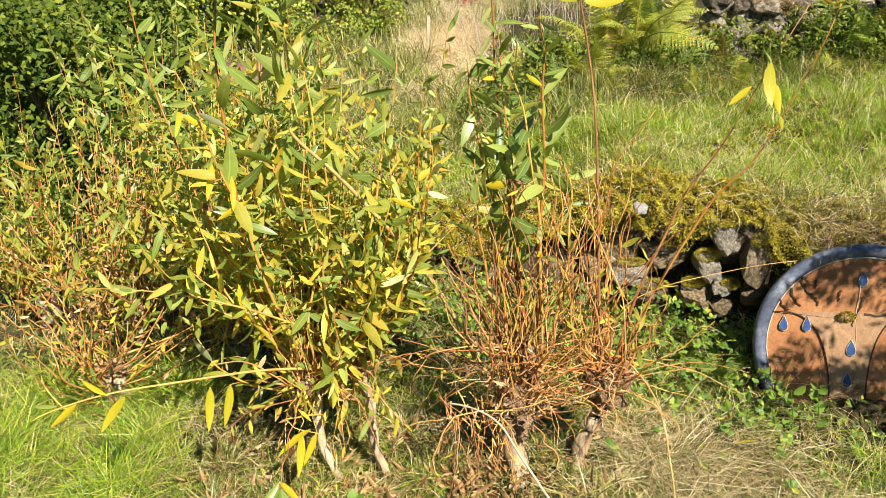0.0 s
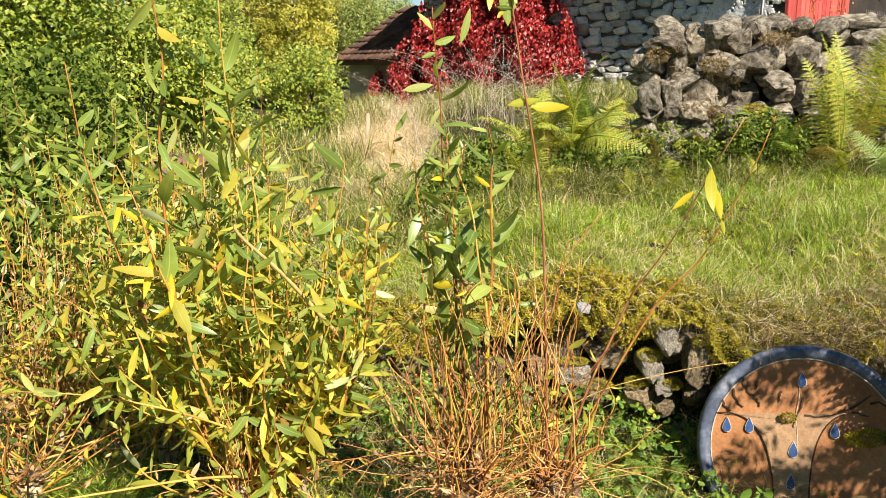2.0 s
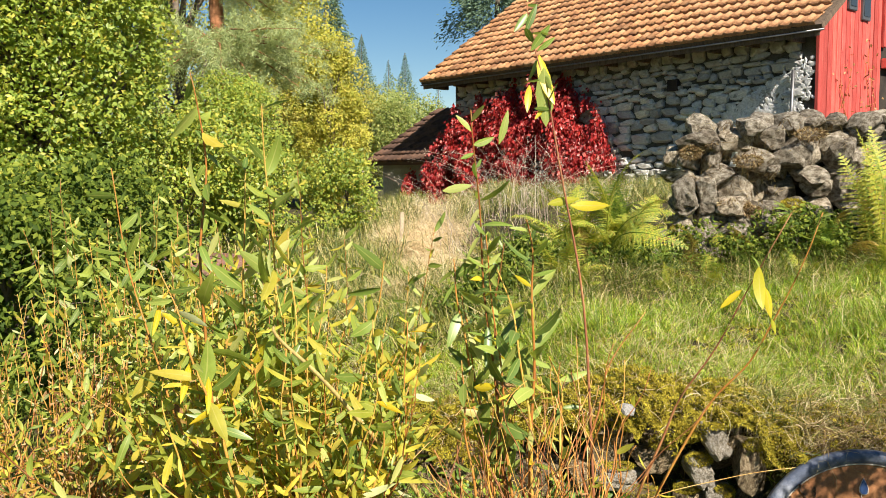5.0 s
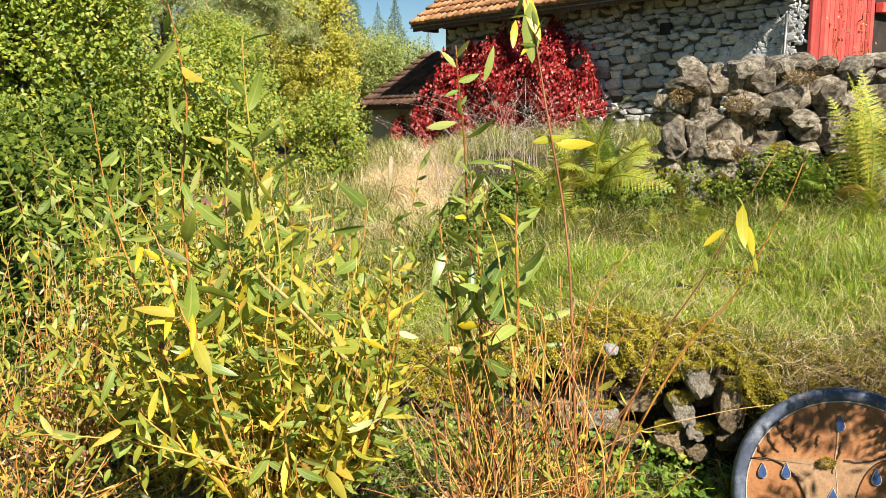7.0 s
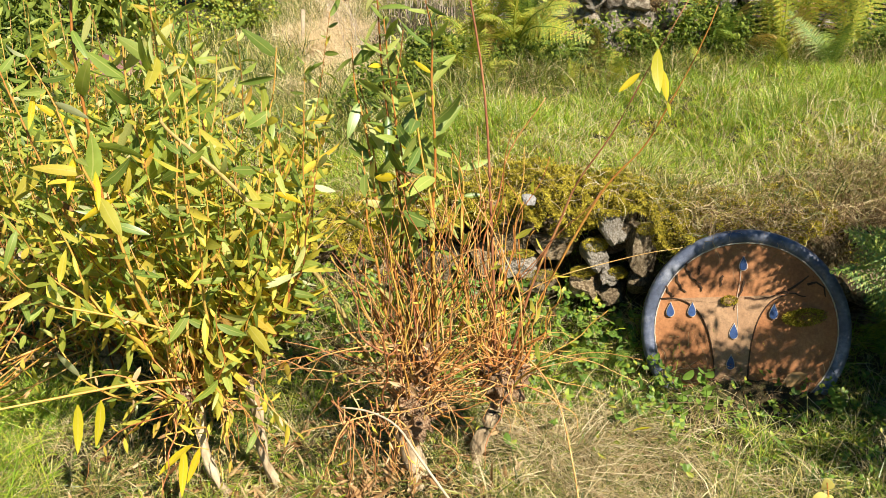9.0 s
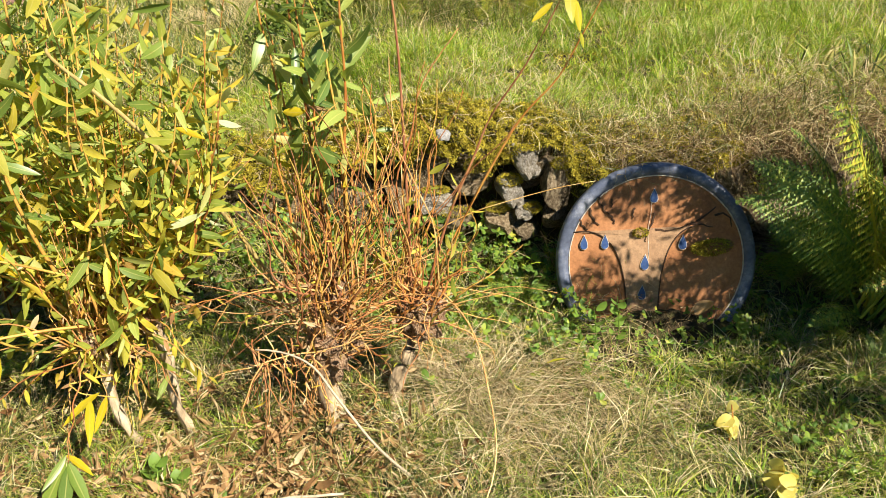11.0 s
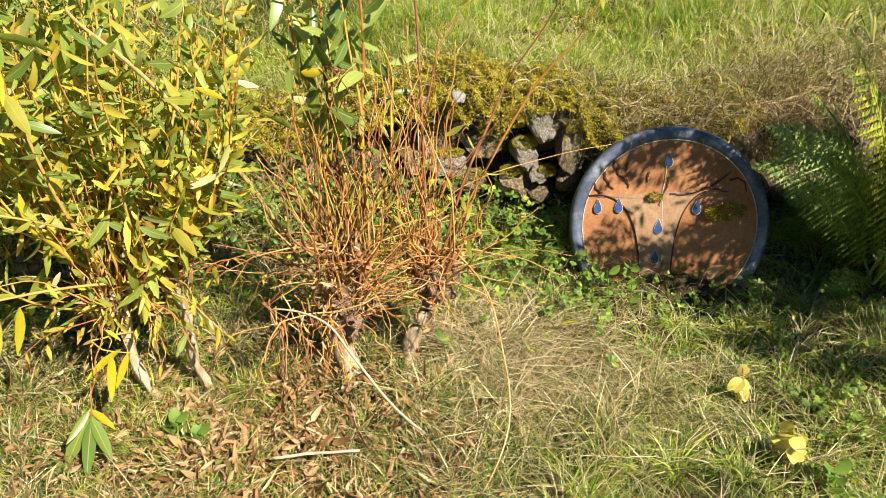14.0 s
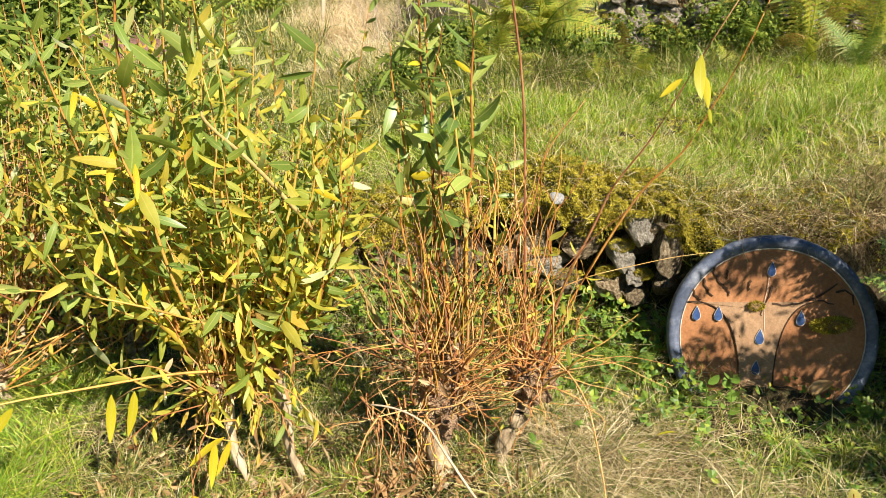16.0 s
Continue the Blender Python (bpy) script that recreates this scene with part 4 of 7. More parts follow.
# ---------------- boulder wall on the terrace ----------------
def boulder_wall():
    w = thing("boulder_wall", 2.4, 6.35, 0.85, "dry wall of mossy grey boulders at the terrace back", "stone wall")
    o = np.array([2.4, 6.35, 0.85])
    kinds = [rock_mesh("boulder", M_PILESTONE, 80 + k, 3, 0.8, 0.22, 6) for k in range(9)]
    core = bm_part("core", box(0.1, 4.4, 0.36, 1.0, -0.3, 0.85, 0.1), M_SOIL, w, "dark earth core")
    z, row = -0.05, 0
    while z < 1.08:
        h = rng.uniform(0.09, 0.18)
        x = -0.98 + 0.02 * row + rng.uniform(0, 0.12)
        while x < 4.4:
            l = rng.uniform(0.10, 0.31)
            yb = 0.025 * row + rng.normal(0, 0.07)
            k = int(rng.integers(len(kinds)))
            part("boulder", kinds[k], w, at=pose(x + l / 2, yb, z + h / 2 + rng.normal(0, 0.02), rng.normal(0, 12), rng.normal(0, 10), rng.choice([0, 180]) + rng.normal(0, 18))
                 @ Matrix.Diagonal((l * 1.02, rng.uniform(0.20, 0.30), h * 1.15 * rng.uniform(0.85, 1.25), 1)))
            x += l * 0.96
        z += h * 0.9
        row += 1
    return w


boulder_wall()


# ---------------- dry-stone terrace wall ----------------
def terrace_wall():
    w = thing("terrace_wall", 0.6, 3.2, 0.15, "low dry-stone terrace wall with dark gaps", "stone wall")
    kinds = [rock_mesh("fieldstone", M_STONE, 10 + k, 3, 0.85, 0.26, 8) for k in range(9)]
    back = Matrix.Translation((-0.6, -3.2, -0.15))
    z, row = 0.10, 0
    while z < 0.62:
        h = rng.uniform(0.085, 0.15)
        x = -1.6 + rng.uniform(0, 0.15)
        while x < 2.9:
            l = rng.uniform(0.12, 0.33)
            cx = x + l / 2
            x += l * rng.uniform(0.98, 1.12)
            if z + h > float(wall_top(cx)) - 0.05 or rng.uniform() < 0.06 or 0.42 < cx < 1.2:
                continue
            d = 0.01
            slope = math.degrees(math.atan2(float(wall_y(cx + d) - wall_y(cx - d)), 2 * d))
            k = int(rng.integers(len(kinds)))
            yy = float(wall_y(cx)) + 0.07 + rng.normal(0, 0.025) + 0.02 * row
            part("fieldstone", kinds[k], w, at=back @ pose(cx, yy, z + h / 2 + rng.normal(0, 0.008), rng.normal(0, 7), rng.normal(0, 7), slope + rng.normal(0, 9))
                 @ Matrix.Diagonal((l * 1.0, rng.uniform(0.18, 0.26), h * 1.08, 1)))
        z += h * 1.0
        row += 1
    # the open stretch beside the plaque: centre x and z, width, height, how far each stone stands out
    for cx, cz, l, h, out in ((0.594, 0.485, 0.155, 0.125, 0.0), (0.617, 0.562, 0.13, 0.05, 0.02), (0.545, 0.600, 0.09, 0.07, -0.02),
                              (0.770, 0.460, 0.19, 0.095, -0.02), (0.780, 0.525, 0.12, 0.085, -0.05), (0.893, 0.320, 0.15, 0.10, 0.03), (0.985, 0.468, 0.09, 0.06, -0.05),
                              (1.018, 0.548, 0.10, 0.12, 0.0), (1.088, 0.480, 0.12, 0.20, 0.03), (1.062, 0.605, 0.035, 0.08, -0.03), (1.100, 0.345, 0.08, 0.10, 0.0),
                              (0.700, 0.290, 0.20, 0.11, 0.03), (0.510, 0.370, 0.15, 0.12, 0.0), (0.990, 0.270, 0.11, 0.09, 0.02), (0.480, 0.250, 0.2, 0.12, 0.02)):
        part("fieldstone", kinds[int(rng.integers(9))], w, at=back @ pose(cx, float(wall_y(cx)) + 0.08 - out, cz, rng.normal(0, 5), rng.normal(0, 6), -22 + rng.normal(0, 8)) @ Matrix.Diagonal((l * 1.02, 0.2, h * 1.02, 1)))
    pale = rock_mesh("fieldstone", M_PALESTONE, 33, 3, 0.85, 0.32, 8)
    for cx, cz, l, h, out in ((0.966, 0.572, 0.10, 0.145, 0.03), (0.905, 0.450, 0.095, 0.105, 0.03), (0.620, 0.378, 0.18, 0.095, 0.03), (0.982, 0.368, 0.075, 0.055, 0.03)):
        part("fieldstone", pale, w, "pale lichen-grey stone", back @ pose(cx, float(wall_y(cx)) + 0.07 - out, cz, rng.normal(0, 8), rng.normal(0, 8), -20 + rng.normal(0, 15)) @ Matrix.Diagonal((l, 0.18, h, 1)))
    return w


M_PALESTONE = rough_mat("lichen_pale_stone", [(0.3, (0.16, 0.13, 0.08)), (0.46, (0.32, 0.28, 0.21)), (0.62, (0.54, 0.50, 0.43)), (0.76, (0.26, 0.24, 0.09))], 16, 60, 0.92, 1.0, 0.012)
terrace_wall()
# a pale stone that pokes out of the moss
pale = new("loose_stone", rock_mesh("loose_stone", M_HOUSESTONE, 31, 3, 0.5, 0.25))
pale.matrix_basis = pose(0.63, 3.17, 0.685, 8, 12, 20) @ Matrix.Diagonal((0.05, 0.07, 0.042, 1))
tagged(pale, "pale loose stone poking out of the wall's moss", "stone")


# ---------------- round ceramic plaque ----------------
def prism(outline, z0, z1):
    """A flat piece with the given outline (local x, y) between two heights."""
    bm = bmesh.new()
    lo = [bm.verts.new((x, y, z0)) for x, y in outline]
    hi = [bm.verts.new((x, y, z1)) for x, y in outline]
    n = len(lo)
    bm.faces.new(hi)
    bm.faces.new(lo[::-1])
    for a in range(n):
        bm.faces.new((lo[a], lo[(a + 1) % n], hi[(a + 1) % n], hi[a]))
    bmesh.ops.recalc_face_normals(bm, faces=list(bm.faces))
    return bm


def drop_outline(s, fat=0.36, n=18):
    pts = []
    for k in range(n):
        t = k / n * 2 * math.pi
        pts.append((fat * s * math.sin(t) * math.sin(t / 2) ** 1.5, s * math.cos(t) * 0.5))
    return pts


def ribbon(path, w0, w1):
    """The outline of a bent stroke that tapers from w0 to w1."""
    p = np.array(path, float)
    d = norm(np.gradient(p, axis=0))
    nrm = np.stack([-d[:, 1], d[:, 0]], 1)
    w = np.linspace(w0, w1, len(p))[:, None] / 2
    return [tuple(q) for q in np.concatenate([p - nrm * w, (p + nrm * w)[::-1]])]


def bezier2(a, b, c, n=10):
    s = np.linspace(0, 1, n)[:, None]
    return (1 - s) ** 2 * np.array(a) + 2 * s * (1 - s) * np.array(b) + s ** 2 * np.array(c)


PLAQUE = pose(1.378, 2.74, 0.272, 0, 0, -14) @ pose(0, 0, 0, 90 - 14, 0, 0) @ Matrix.Diagonal((1.045, 1.045, 1, 1))


def plaque():
    R = 0.355
    t = new("ceramic_plaque")
    t.matrix_basis = PLAQUE
    tagged(t, "round terracotta plaque with tree relief, blue drops and blue rim", "garden plaque")
    # local x to the right, y up the face, z out of it
    n = 72
    ring = lambda r: [(r * math.cos(k / n * 2 * math.pi), r * math.sin(k / n * 2 * math.pi)) for k in range(n)]
    bm_part("disc", prism(ring(R - 0.03), -0.055, 0.0), M_TERRA, t, "orange-brown glazed terracotta face")
    prof = [(R - 0.040, -0.05), (R - 0.040, 0.004), (R - 0.030, 0.011), (R - 0.012, 0.014), (R, 0.006), (R + 0.004, -0.02), (R, -0.06)]
    v = np.array([(r * math.cos(a), r * math.sin(a), z) for a in np.arange(n) / n * 2 * np.pi for r, z in prof])
    m = len(prof)
    i, j = np.meshgrid(np.arange(n), np.arange(m - 1), indexing="ij")
    i, j = i.ravel(), j.ravel()
    k = (i + 1) % n
    part("rim", to_mesh("rim", v, np.stack([i * m + j, k * m + j, k * m + j + 1, i * m + j + 1], 1), M_RIM, True), t, "slate-blue worn rim")
    e = [(math.cos(a) * (R - 0.043), math.sin(a) * (R - 0.043), 0.003) for a in np.linspace(0, 2 * np.pi, 73)]
    part("rim_line", to_mesh("rim_line", *tube(e, np.full(73, 0.0024), 5), M_PALE, True), t, "pale line inside the rim")
    # tree: trunk panel with curved sides and a crown of branches
    left = bezier2((-0.30, 0.098), (-0.085, 0.15), (-0.093, -0.30), 16)
    right = bezier2((0.13, 0.135), (-0.015, 0.10), (0.028, -0.31), 16)
    outline = [tuple(p) for p in left] + [tuple(p) for p in right[::-1]]
    bm_part("tree_trunk", prism(outline, -0.01, 0.004), M_TERRA_TREE, t, "ochre tree trunk relief")
    for p in (left, right):
        q = np.column_stack([p, np.full(len(p), 0.005)])
        part("carved_line", to_mesh("carved_line", *tube(q, np.full(len(q), 0.0026), 5), M_GROUT, True), t)
    q = np.array([(-0.03 + 0.004 * math.sin(s * 9), 0.24 - 0.25 * s, 0.005) for s in np.linspace(0, 1, 8)])
    part("carved_line", to_mesh("carved_line", *tube(q, np.full(8, 0.0012), 5), M_PALE, True), t)
    strokes = [((-0.283, 0.150), (-0.270, 0.118), (-0.250, 0.110)), ((-0.246, 0.188), (-0.240, 0.150), (-0.210, 0.126)), ((-0.216, 0.228), (-0.202, 0.182), (-0.172, 0.164)), ((-0.172, 0.164), (-0.158, 0.155), (-0.154, 0.134)),
               ((-0.168, 0.225), (-0.170, 0.21), (-0.166, 0.193)), ((-0.087, 0.191), (-0.094, 0.175), (-0.090, 0.157)), ((-0.015, 0.179), (-0.014, 0.145), (-0.031, 0.117)), ((-0.031, 0.117), (-0.044, 0.10), (-0.041, 0.07)),
               ((-0.007, 0.118), (0.05, 0.105), (0.113, 0.143)), ((0.113, 0.143), (0.153, 0.145), (0.194, 0.131)), ((0.20, 0.176), (0.252, 0.20), (0.262, 0.137)), ((0.135, 0.15), (0.17, 0.175), (0.20, 0.205))]
    for a, b, c in strokes:
        bm_part("branch_relief", prism(ribbon(bezier2(a, b, c, 8) + 0.002 * np.sin(np.arange(8) * 2.1 + a[0] * 50)[:, None], 0.0075, 0.003), -0.005, 0.0062), M_GROUT, t)
    for x, y, s in ((-0.261, 0.062, 0.050), (-0.186, 0.067, 0.050), (0.092, 0.075, 0.052), (-0.039, -0.003, 0.054), (-0.043, -0.115, 0.052), (-0.020, 0.240, 0.050)):
        d = bm_part("drop", prism([(x + a, y + b) for a, b in drop_outline(s)], -0.002, 0.010), M_BLUE, t, "glossy blue glazed drop")
        ol = np.array([(x + a * 1.12, y + b * 1.06, 0.007) for a, b in drop_outline(s)] + [(x, y + s * 0.53, 0.007)])
        part("drop_outline", to_mesh("drop_outline", *tube(ol, np.full(len(ol), 0.0014), 5), M_PALE, True), d, "pale outline")
    return t


plaque()


def moss_tuft(name, label, centre, axes, n, size=0.018, material=M_MOSS, category="moss", flat=None):
    """A cushion of tiny shoots: centre, half axes, shoots standing off its surface."""
    d = rand_dirs(n)
    p = np.array(centre) + d * np.array(axes) * rng.uniform(0.8, 1.05, n)[:, None]
    L = size * rng.uniform(0.6, 1.6, n)
    me = to_mesh(name, *small_leaves(p, norm(d + rng.normal(0, 0.5, (n, 3))), rng.normal(0, 1, (n, 3)), L, L * 0.28), material)
    return tagged(new(name, me), label, category, kind="stuff")


face = lambda x, y, z: np.array(PLAQUE @ Vector((x, y, z)))
moss_tuft("moss", "yellow-green moss growing on the plaque", face(0.20, 0.06, 0.008), (0.085, 0.012, 0.030), 4200, 0.0075)
for k in range(30):
    mx, mz = rng.uniform(-0.8, 3.2), rng.uniform(0.15, 1.08)
    moss_tuft("moss", "brownish moss and dry roots among the boulders", (2.4 + mx, 6.35 - 0.13 + 0.13 * mz, 0.85 + mz), (rng.uniform(0.05, 0.13), 0.06, rng.uniform(0.025, 0.05)), 800, 0.02, M_MOSS if k % 3 == 0 else M_DEADGRASS)
for x, z, a, b in ((0.90, 0.50, 0.05, 0.025), (0.99, 0.39, 0.035, 0.02), (0.77, 0.55, 0.05, 0.03), (0.86, 0.60, 0.05, 0.04), (1.08, 0.585, 0.04, 0.02), (0.62, 0.43, 0.06, 0.012), (0.70, 0.345, 0.07, 0.02), (1.13, 0.57, 0.04, 0.06), (0.66, 0.60, 0.05, 0.02), (0.86, 0.38, 0.05, 0.02)):
    moss_tuft("moss", "yellow-green moss cushion on the terrace wall stones", (x, float(wall_y(x)) - 0.02, z), (a, 0.03, b), 1500, 0.0065)
moss_tuft("moss", "small yellow-green moss growing on the plaque", face(-0.06, 0.105, 0.008), (0.03, 0.012, 0.016), 1300, 0.006)


# ---------------- grass ----------------
def scatter(n, x0, x1, y0, y1):
    x, y = rng.uniform(x0, x1, n), rng.uniform(y0, y1, n)
    return x, y


def grass(name, label, x, y, length, width, bend, material, category="grass", lean=None, tuft=0.0, sink=0.005, bends=2):
    n = len(x)
    if tuft:
        cx, cy = np.round(x / tuft) * tuft, np.round(y / tuft) * tuft
        x, y = cx + (x - cx) * 0.55 + 0.3 * tuft * np.sin(cy * 37 + cx * 91), cy + (y - cy) * 0.55 + 0.3 * tuft * np.sin(cx * 53 + cy * 17)
    z = land(x, y) - sink
    a = rng.uniform(0, 2 * np.pi, n)
    le = np.stack([np.cos(a), np.sin(a), 0 * a], 1)
    if lean is not None:
        le = le * 0.8 + np.array(lean)
    me = to_mesh(name, *blades(np.stack([x, y, z], 1), le, length, width, bend, bends), material)
    return tagged(new(name, me), label, category, kind="stuff")


def lowmask(x, y):
    return (y < wall_y(x) + 0.03) & (np.hypot((x - 0.47) / 1.3, y - 1.86) > 0.055) & ~((x > 1.04) & (x < 1.66) & (y > 2.46) & (y < 2.86))


# lower lawn
x, y = scatter(80000, -2.6, 2.6, 1.25, 4.2)
k = lowmask(x, y) & (noise_keep(x + 0.3, y, 8.3) + 0.8 * noise_keep(x, y + 2, 21) + rng.normal(0, 0.25, len(x)) > -0.1)
x, y = x[k], y[k]
n = len(x)
pt = 0.5 + 0.5 * noise_keep(x, y, 2.3)
grass("lawn_grass", "matted green and straw lawn grass", x, y, rng.uniform(0.03, 0.12, n) * (0.5 + 0.9 * pt), rng.uniform(0.0020, 0.0052, n), rng.uniform(0.3, 1.4, n), M_LAWN, "grass", tuft=0.055, bends=1)
x, y = scatter(24000, -2.6, 2.6, 1.3, 4.2)
k = lowmask(x, y) & (noise_keep(x, y, 3.1) + 0.7 * noise_keep(x, y, 13) > 0.3)
x, y = x[k], y[k]
n = len(x)
grass("straw_thatch", "pale dry straw lying in the lawn", x, y, rng.uniform(0.06, 0.20, n), rng.uniform(0.0018, 0.0036, n), rng.uniform(0.8, 1.7, n), M_STRAW, "dry grass")
x, y = scatter(14000, -2.6, 2.4, 1.3, 3.2)
k = noise_keep(x, y, 4.7) > 0.0
x, y = x[k], y[k]
n = len(x)
grass("dead_thatch", "brown dead grass matted in the lawn", x, y, rng.uniform(0.05, 0.16, n), rng.uniform(0.002, 0.005, n), rng.uniform(0.8, 1.2, n), M_DEADGRASS, "dry grass")
for name, label, tufts, count, wide, lo, hi, material in (
        ("green_tufts", "fresh green grass tufts standing in the matted lawn", 420, 19000, 0.028, 0.05, 0.15, M_BANK),
        ("lawn_tussocks", "dense curling green and straw tussocks in the lawn", 560, 34000, 0.030, 0.05, 0.17, M_LAWN),
        ("straw_tussocks", "bleached curling straw tussocks in the lawn", 200, 5000, 0.034, 0.06, 0.18, M_STRAW)):
    cx, cy = scatter(tufts, -2.4, 2.3, 1.3, 3.0)
    k = rng.integers(0, tufts, count)
    a, r = rng.uniform(0, 6.28, count), np.abs(rng.normal(0, wide, count))
    x, y = cx[k] + r * np.cos(a), cy[k] + r * np.sin(a)
    keep = lowmask(x, y)
    x, y, a = x[keep], y[keep], a[keep] + rng.normal(0, 0.7, keep.sum())
    n = len(x)
    me = to_mesh(name, *blades(np.stack([x, y, land(x, y)], 1), np.stack([np.cos(a), np.sin(a), 0 * a], 1), rng.uniform(lo, hi, n), rng.uniform(0.002, 0.0042, n), rng.uniform(0.4, 1.5, n)), material)
    tagged(new(name, me), label, "grass", kind="stuff")
# long tussocks between the willows and the plaque
tx = np.array([0.42, 0.60, 0.78, 0.55, 0.9, 0.72, 1.1, 0.35, 0.2])
ty = np.array([2.05, 2.12, 2.0, 1.85, 1.9, 2.3, 2.1, 1.75, 2.45])
TG = 1700
k = rng.integers(0, len(tx), TG)
x, y = tx[k] + rng.normal(0, 0.13, TG), ty[k] + rng.normal(0, 0.12, TG)
grass("tussock_grass", "long arching green and straw tussock grass", x, y, rng.uniform(0.07, 0.24, TG), rng.uniform(0.0018, 0.0042, TG), rng.uniform(0.5, 1.5, TG), M_LAWN, "grass")
k = rng.integers(0, len(tx), 600)
x, y = tx[k] + rng.normal(0, 0.12, 600), ty[k] + rng.normal(0, 0.1, 600)
grass("tussock_straw", "arching bleached straw in the tussocks", x, y, rng.uniform(0.10, 0.28, 600), rng.uniform(0.0014, 0.003, 600), rng.uniform(0.7, 1.6, 600), M_STRAW, "dry grass")
n = 1900
x, y = 0.50 + np.abs(rng.normal(0, 0.24, n)), rng.normal(2.34, 0.18, n)
grass("straw_heap", "pile of bleached straw beside the willow trunk", x, y, rng.uniform(0.08, 0.30, n), rng.uniform(0.002, 0.0036, n), rng.uniform(0.9, 1.6, n), M_STRAW, "dry grass", lean=(-0.2, -0.4, 0))
# terrace grass
x, y = scatter(170000, -1.6, 3.9, 2.9, 6.6)
k = (y > wall_y(x) + 0.14) & ~((y > 6.15) & (x > 1.5)) & (rng.uniform(0, 1, len(x)) < 1.15 - 0.22 * (y - wall_y(x)))
x, y = x[k], y[k]
n = len(x)
pt = 0.5 + 0.5 * noise_keep(x, y, 2.9)
grass("terrace_grass", "bright green soft grass on the terrace", x, y, rng.uniform(0.06, 0.19, n) * (0.5 + 0.9 * pt) * (0.55 + 0.45 * sstep(0.1, 1.0, y - wall_y(x))), rng.uniform(0.0015, 0.0036, n) * (0.8 + 0.2 * (y - wall_y(x))), rng.uniform(0.25, 1.1, n), M_BANK, "grass", lean=(-0.1, -0.25, 0), tuft=0.09, bends=1)
xs, ys = scatter(80000, -1.5, 3.8, 2.9, 6.2)
k = (ys > wall_y(xs) + 0.16) & (rng.uniform(0, 1, 80000) < 1.1 - 0.25 * (ys - wall_y(xs)))
xs, ys = xs[k], ys[k]
m = len(xs)
L = rng.uniform(0.025, 0.06, m)
me = to_mesh("turf", *small_leaves(np.stack([xs, ys, land(xs, ys)], 1), rand_dirs(m, (0.05, 0.8)), np.array([[1.0, 0, 0]]) + rng.normal(0, 0.8, (m, 3)) * [1, 1, 0.3], L, L * 0.16), M_TURF)
tagged(new("turf", me), "short dense yellow-green turf on the terrace", "turf", kind="stuff")
k = rng.uniform(0, 1, n) < 0.07
x, y, n = x[k], y[k], int(k.sum())
grass("terrace_straw", "pale straw scattered through the terrace grass", x, y, rng.uniform(0.1, 0.28, n), rng.uniform(0.0018, 0.0035, n), rng.uniform(0.4, 1.0, n), M_STRAW, "dry grass")
x, y = scatter(15000, -1.6, 4.2, 3.15, 5.2)
k = (y > wall_y(x) + 0.12) & (y < wall_y(x) + 0.9)
x, y = x[k], y[k]
n = len(x)
grass("edge_straw", "dry straw-coloured grass along the terrace edge", x, y, rng.uniform(0.07, 0.2, n), rng.uniform(0.0018, 0.0034, n), rng.uniform(0.6, 1.0, n), M_STRAW, "dry grass", lean=(0, -0.7, 0))
# path of blond grass
x, y = scatter(90000, -1.25, 0.45, 5.2, 12.5)
off = np.abs(x - np.interp(y, [5, 7, 9, 12.5], [-0.20, -0.25, -0.45, -0.75])) / np.interp(y, [5, 6, 9, 12.5], [0.15, 0.24, 0.30, 0.50])
k = off + 0.45 * noise_keep(x, y, 5) + 0.45 * rng.normal(0, 1, len(x)) + 0.4 * sstep(7.0, 5.4, y) < 0.95
k &= rng.uniform(0, 1, len(x)) < 0.35 + 0.65 * sstep(5.6, 7.5, y)
x, y = x[k], y[k]
n = len(x)
grass("blond_grass", "pale blond dry grass on the path to the annex", x, y, rng.uniform(0.10, 0.42, n) * (0.6 + 0.4 * sstep(5.5, 8, y)) * (0.75 + 0.45 * noise_keep(x, y, 4.1)), rng.uniform(0.0018, 0.0038, n), rng.uniform(0.4, 1.5, n), M_PATHGRASS, "dry grass", lean=(-0.5, -0.2, 0))
# plumes in front of the creeper: thin arching stalks with loose seed heads
stalks, seeds = [], []
cx, cy = scatter(26, -0.2, 1.5, 8.0, 12.5)
for k in range(120):
    c = int(rng.integers(0, 26))
    b = np.array([cx[c] + rng.normal(0, 0.12), cy[c] + rng.normal(0, 0.12), 0.0])
    b[2] = float(land(b[0], b[1]))
    h, a, lean = rng.uniform(0.6, 1.25), rng.uniform(0, 6.28), rng.uniform(0.3, 1.0)
    s = np.linspace(0, 1, 7)[:, None]
    p = b + h * (np.array([[0, 0, 1.0]]) * (s - 0.28 * lean * s ** 3) + np.array([[math.cos(a), math.sin(a), 0]]) * lean * s ** 2.2)
    stalks.append(tube(p, np.linspace(0.0022, 0.0012, 7), 3))
    for q in p[4:]:
        seeds.append(q + rng.normal(0, 0.022, (6, 3)))
part("plume_stalks", to_mesh("plume_stalks", *join(stalks), M_PLUME), None)
tagged(bpy.data.objects["plume_stalks"], "thin arching purple-grey grass stalks before the creeper", "dry grass", kind="stuff")
sd = np.concatenate(seeds)
n = len(sd)
me = to_mesh("seed_heads", *small_leaves(sd, rand_dirs(n), rng.normal(0, 1, (n, 3)), rng.uniform(0.02, 0.045, n), rng.uniform(0.004, 0.008, n)), M_PLUME)
tagged(new("seed_heads", me), "loose purple-grey seed heads on the arching grass", "dry grass", kind="stuff")
cx, cy = scatter(60, -1.5, 0.5, 4.9, 7.6)
k = rng.integers(0, 60, 9000)
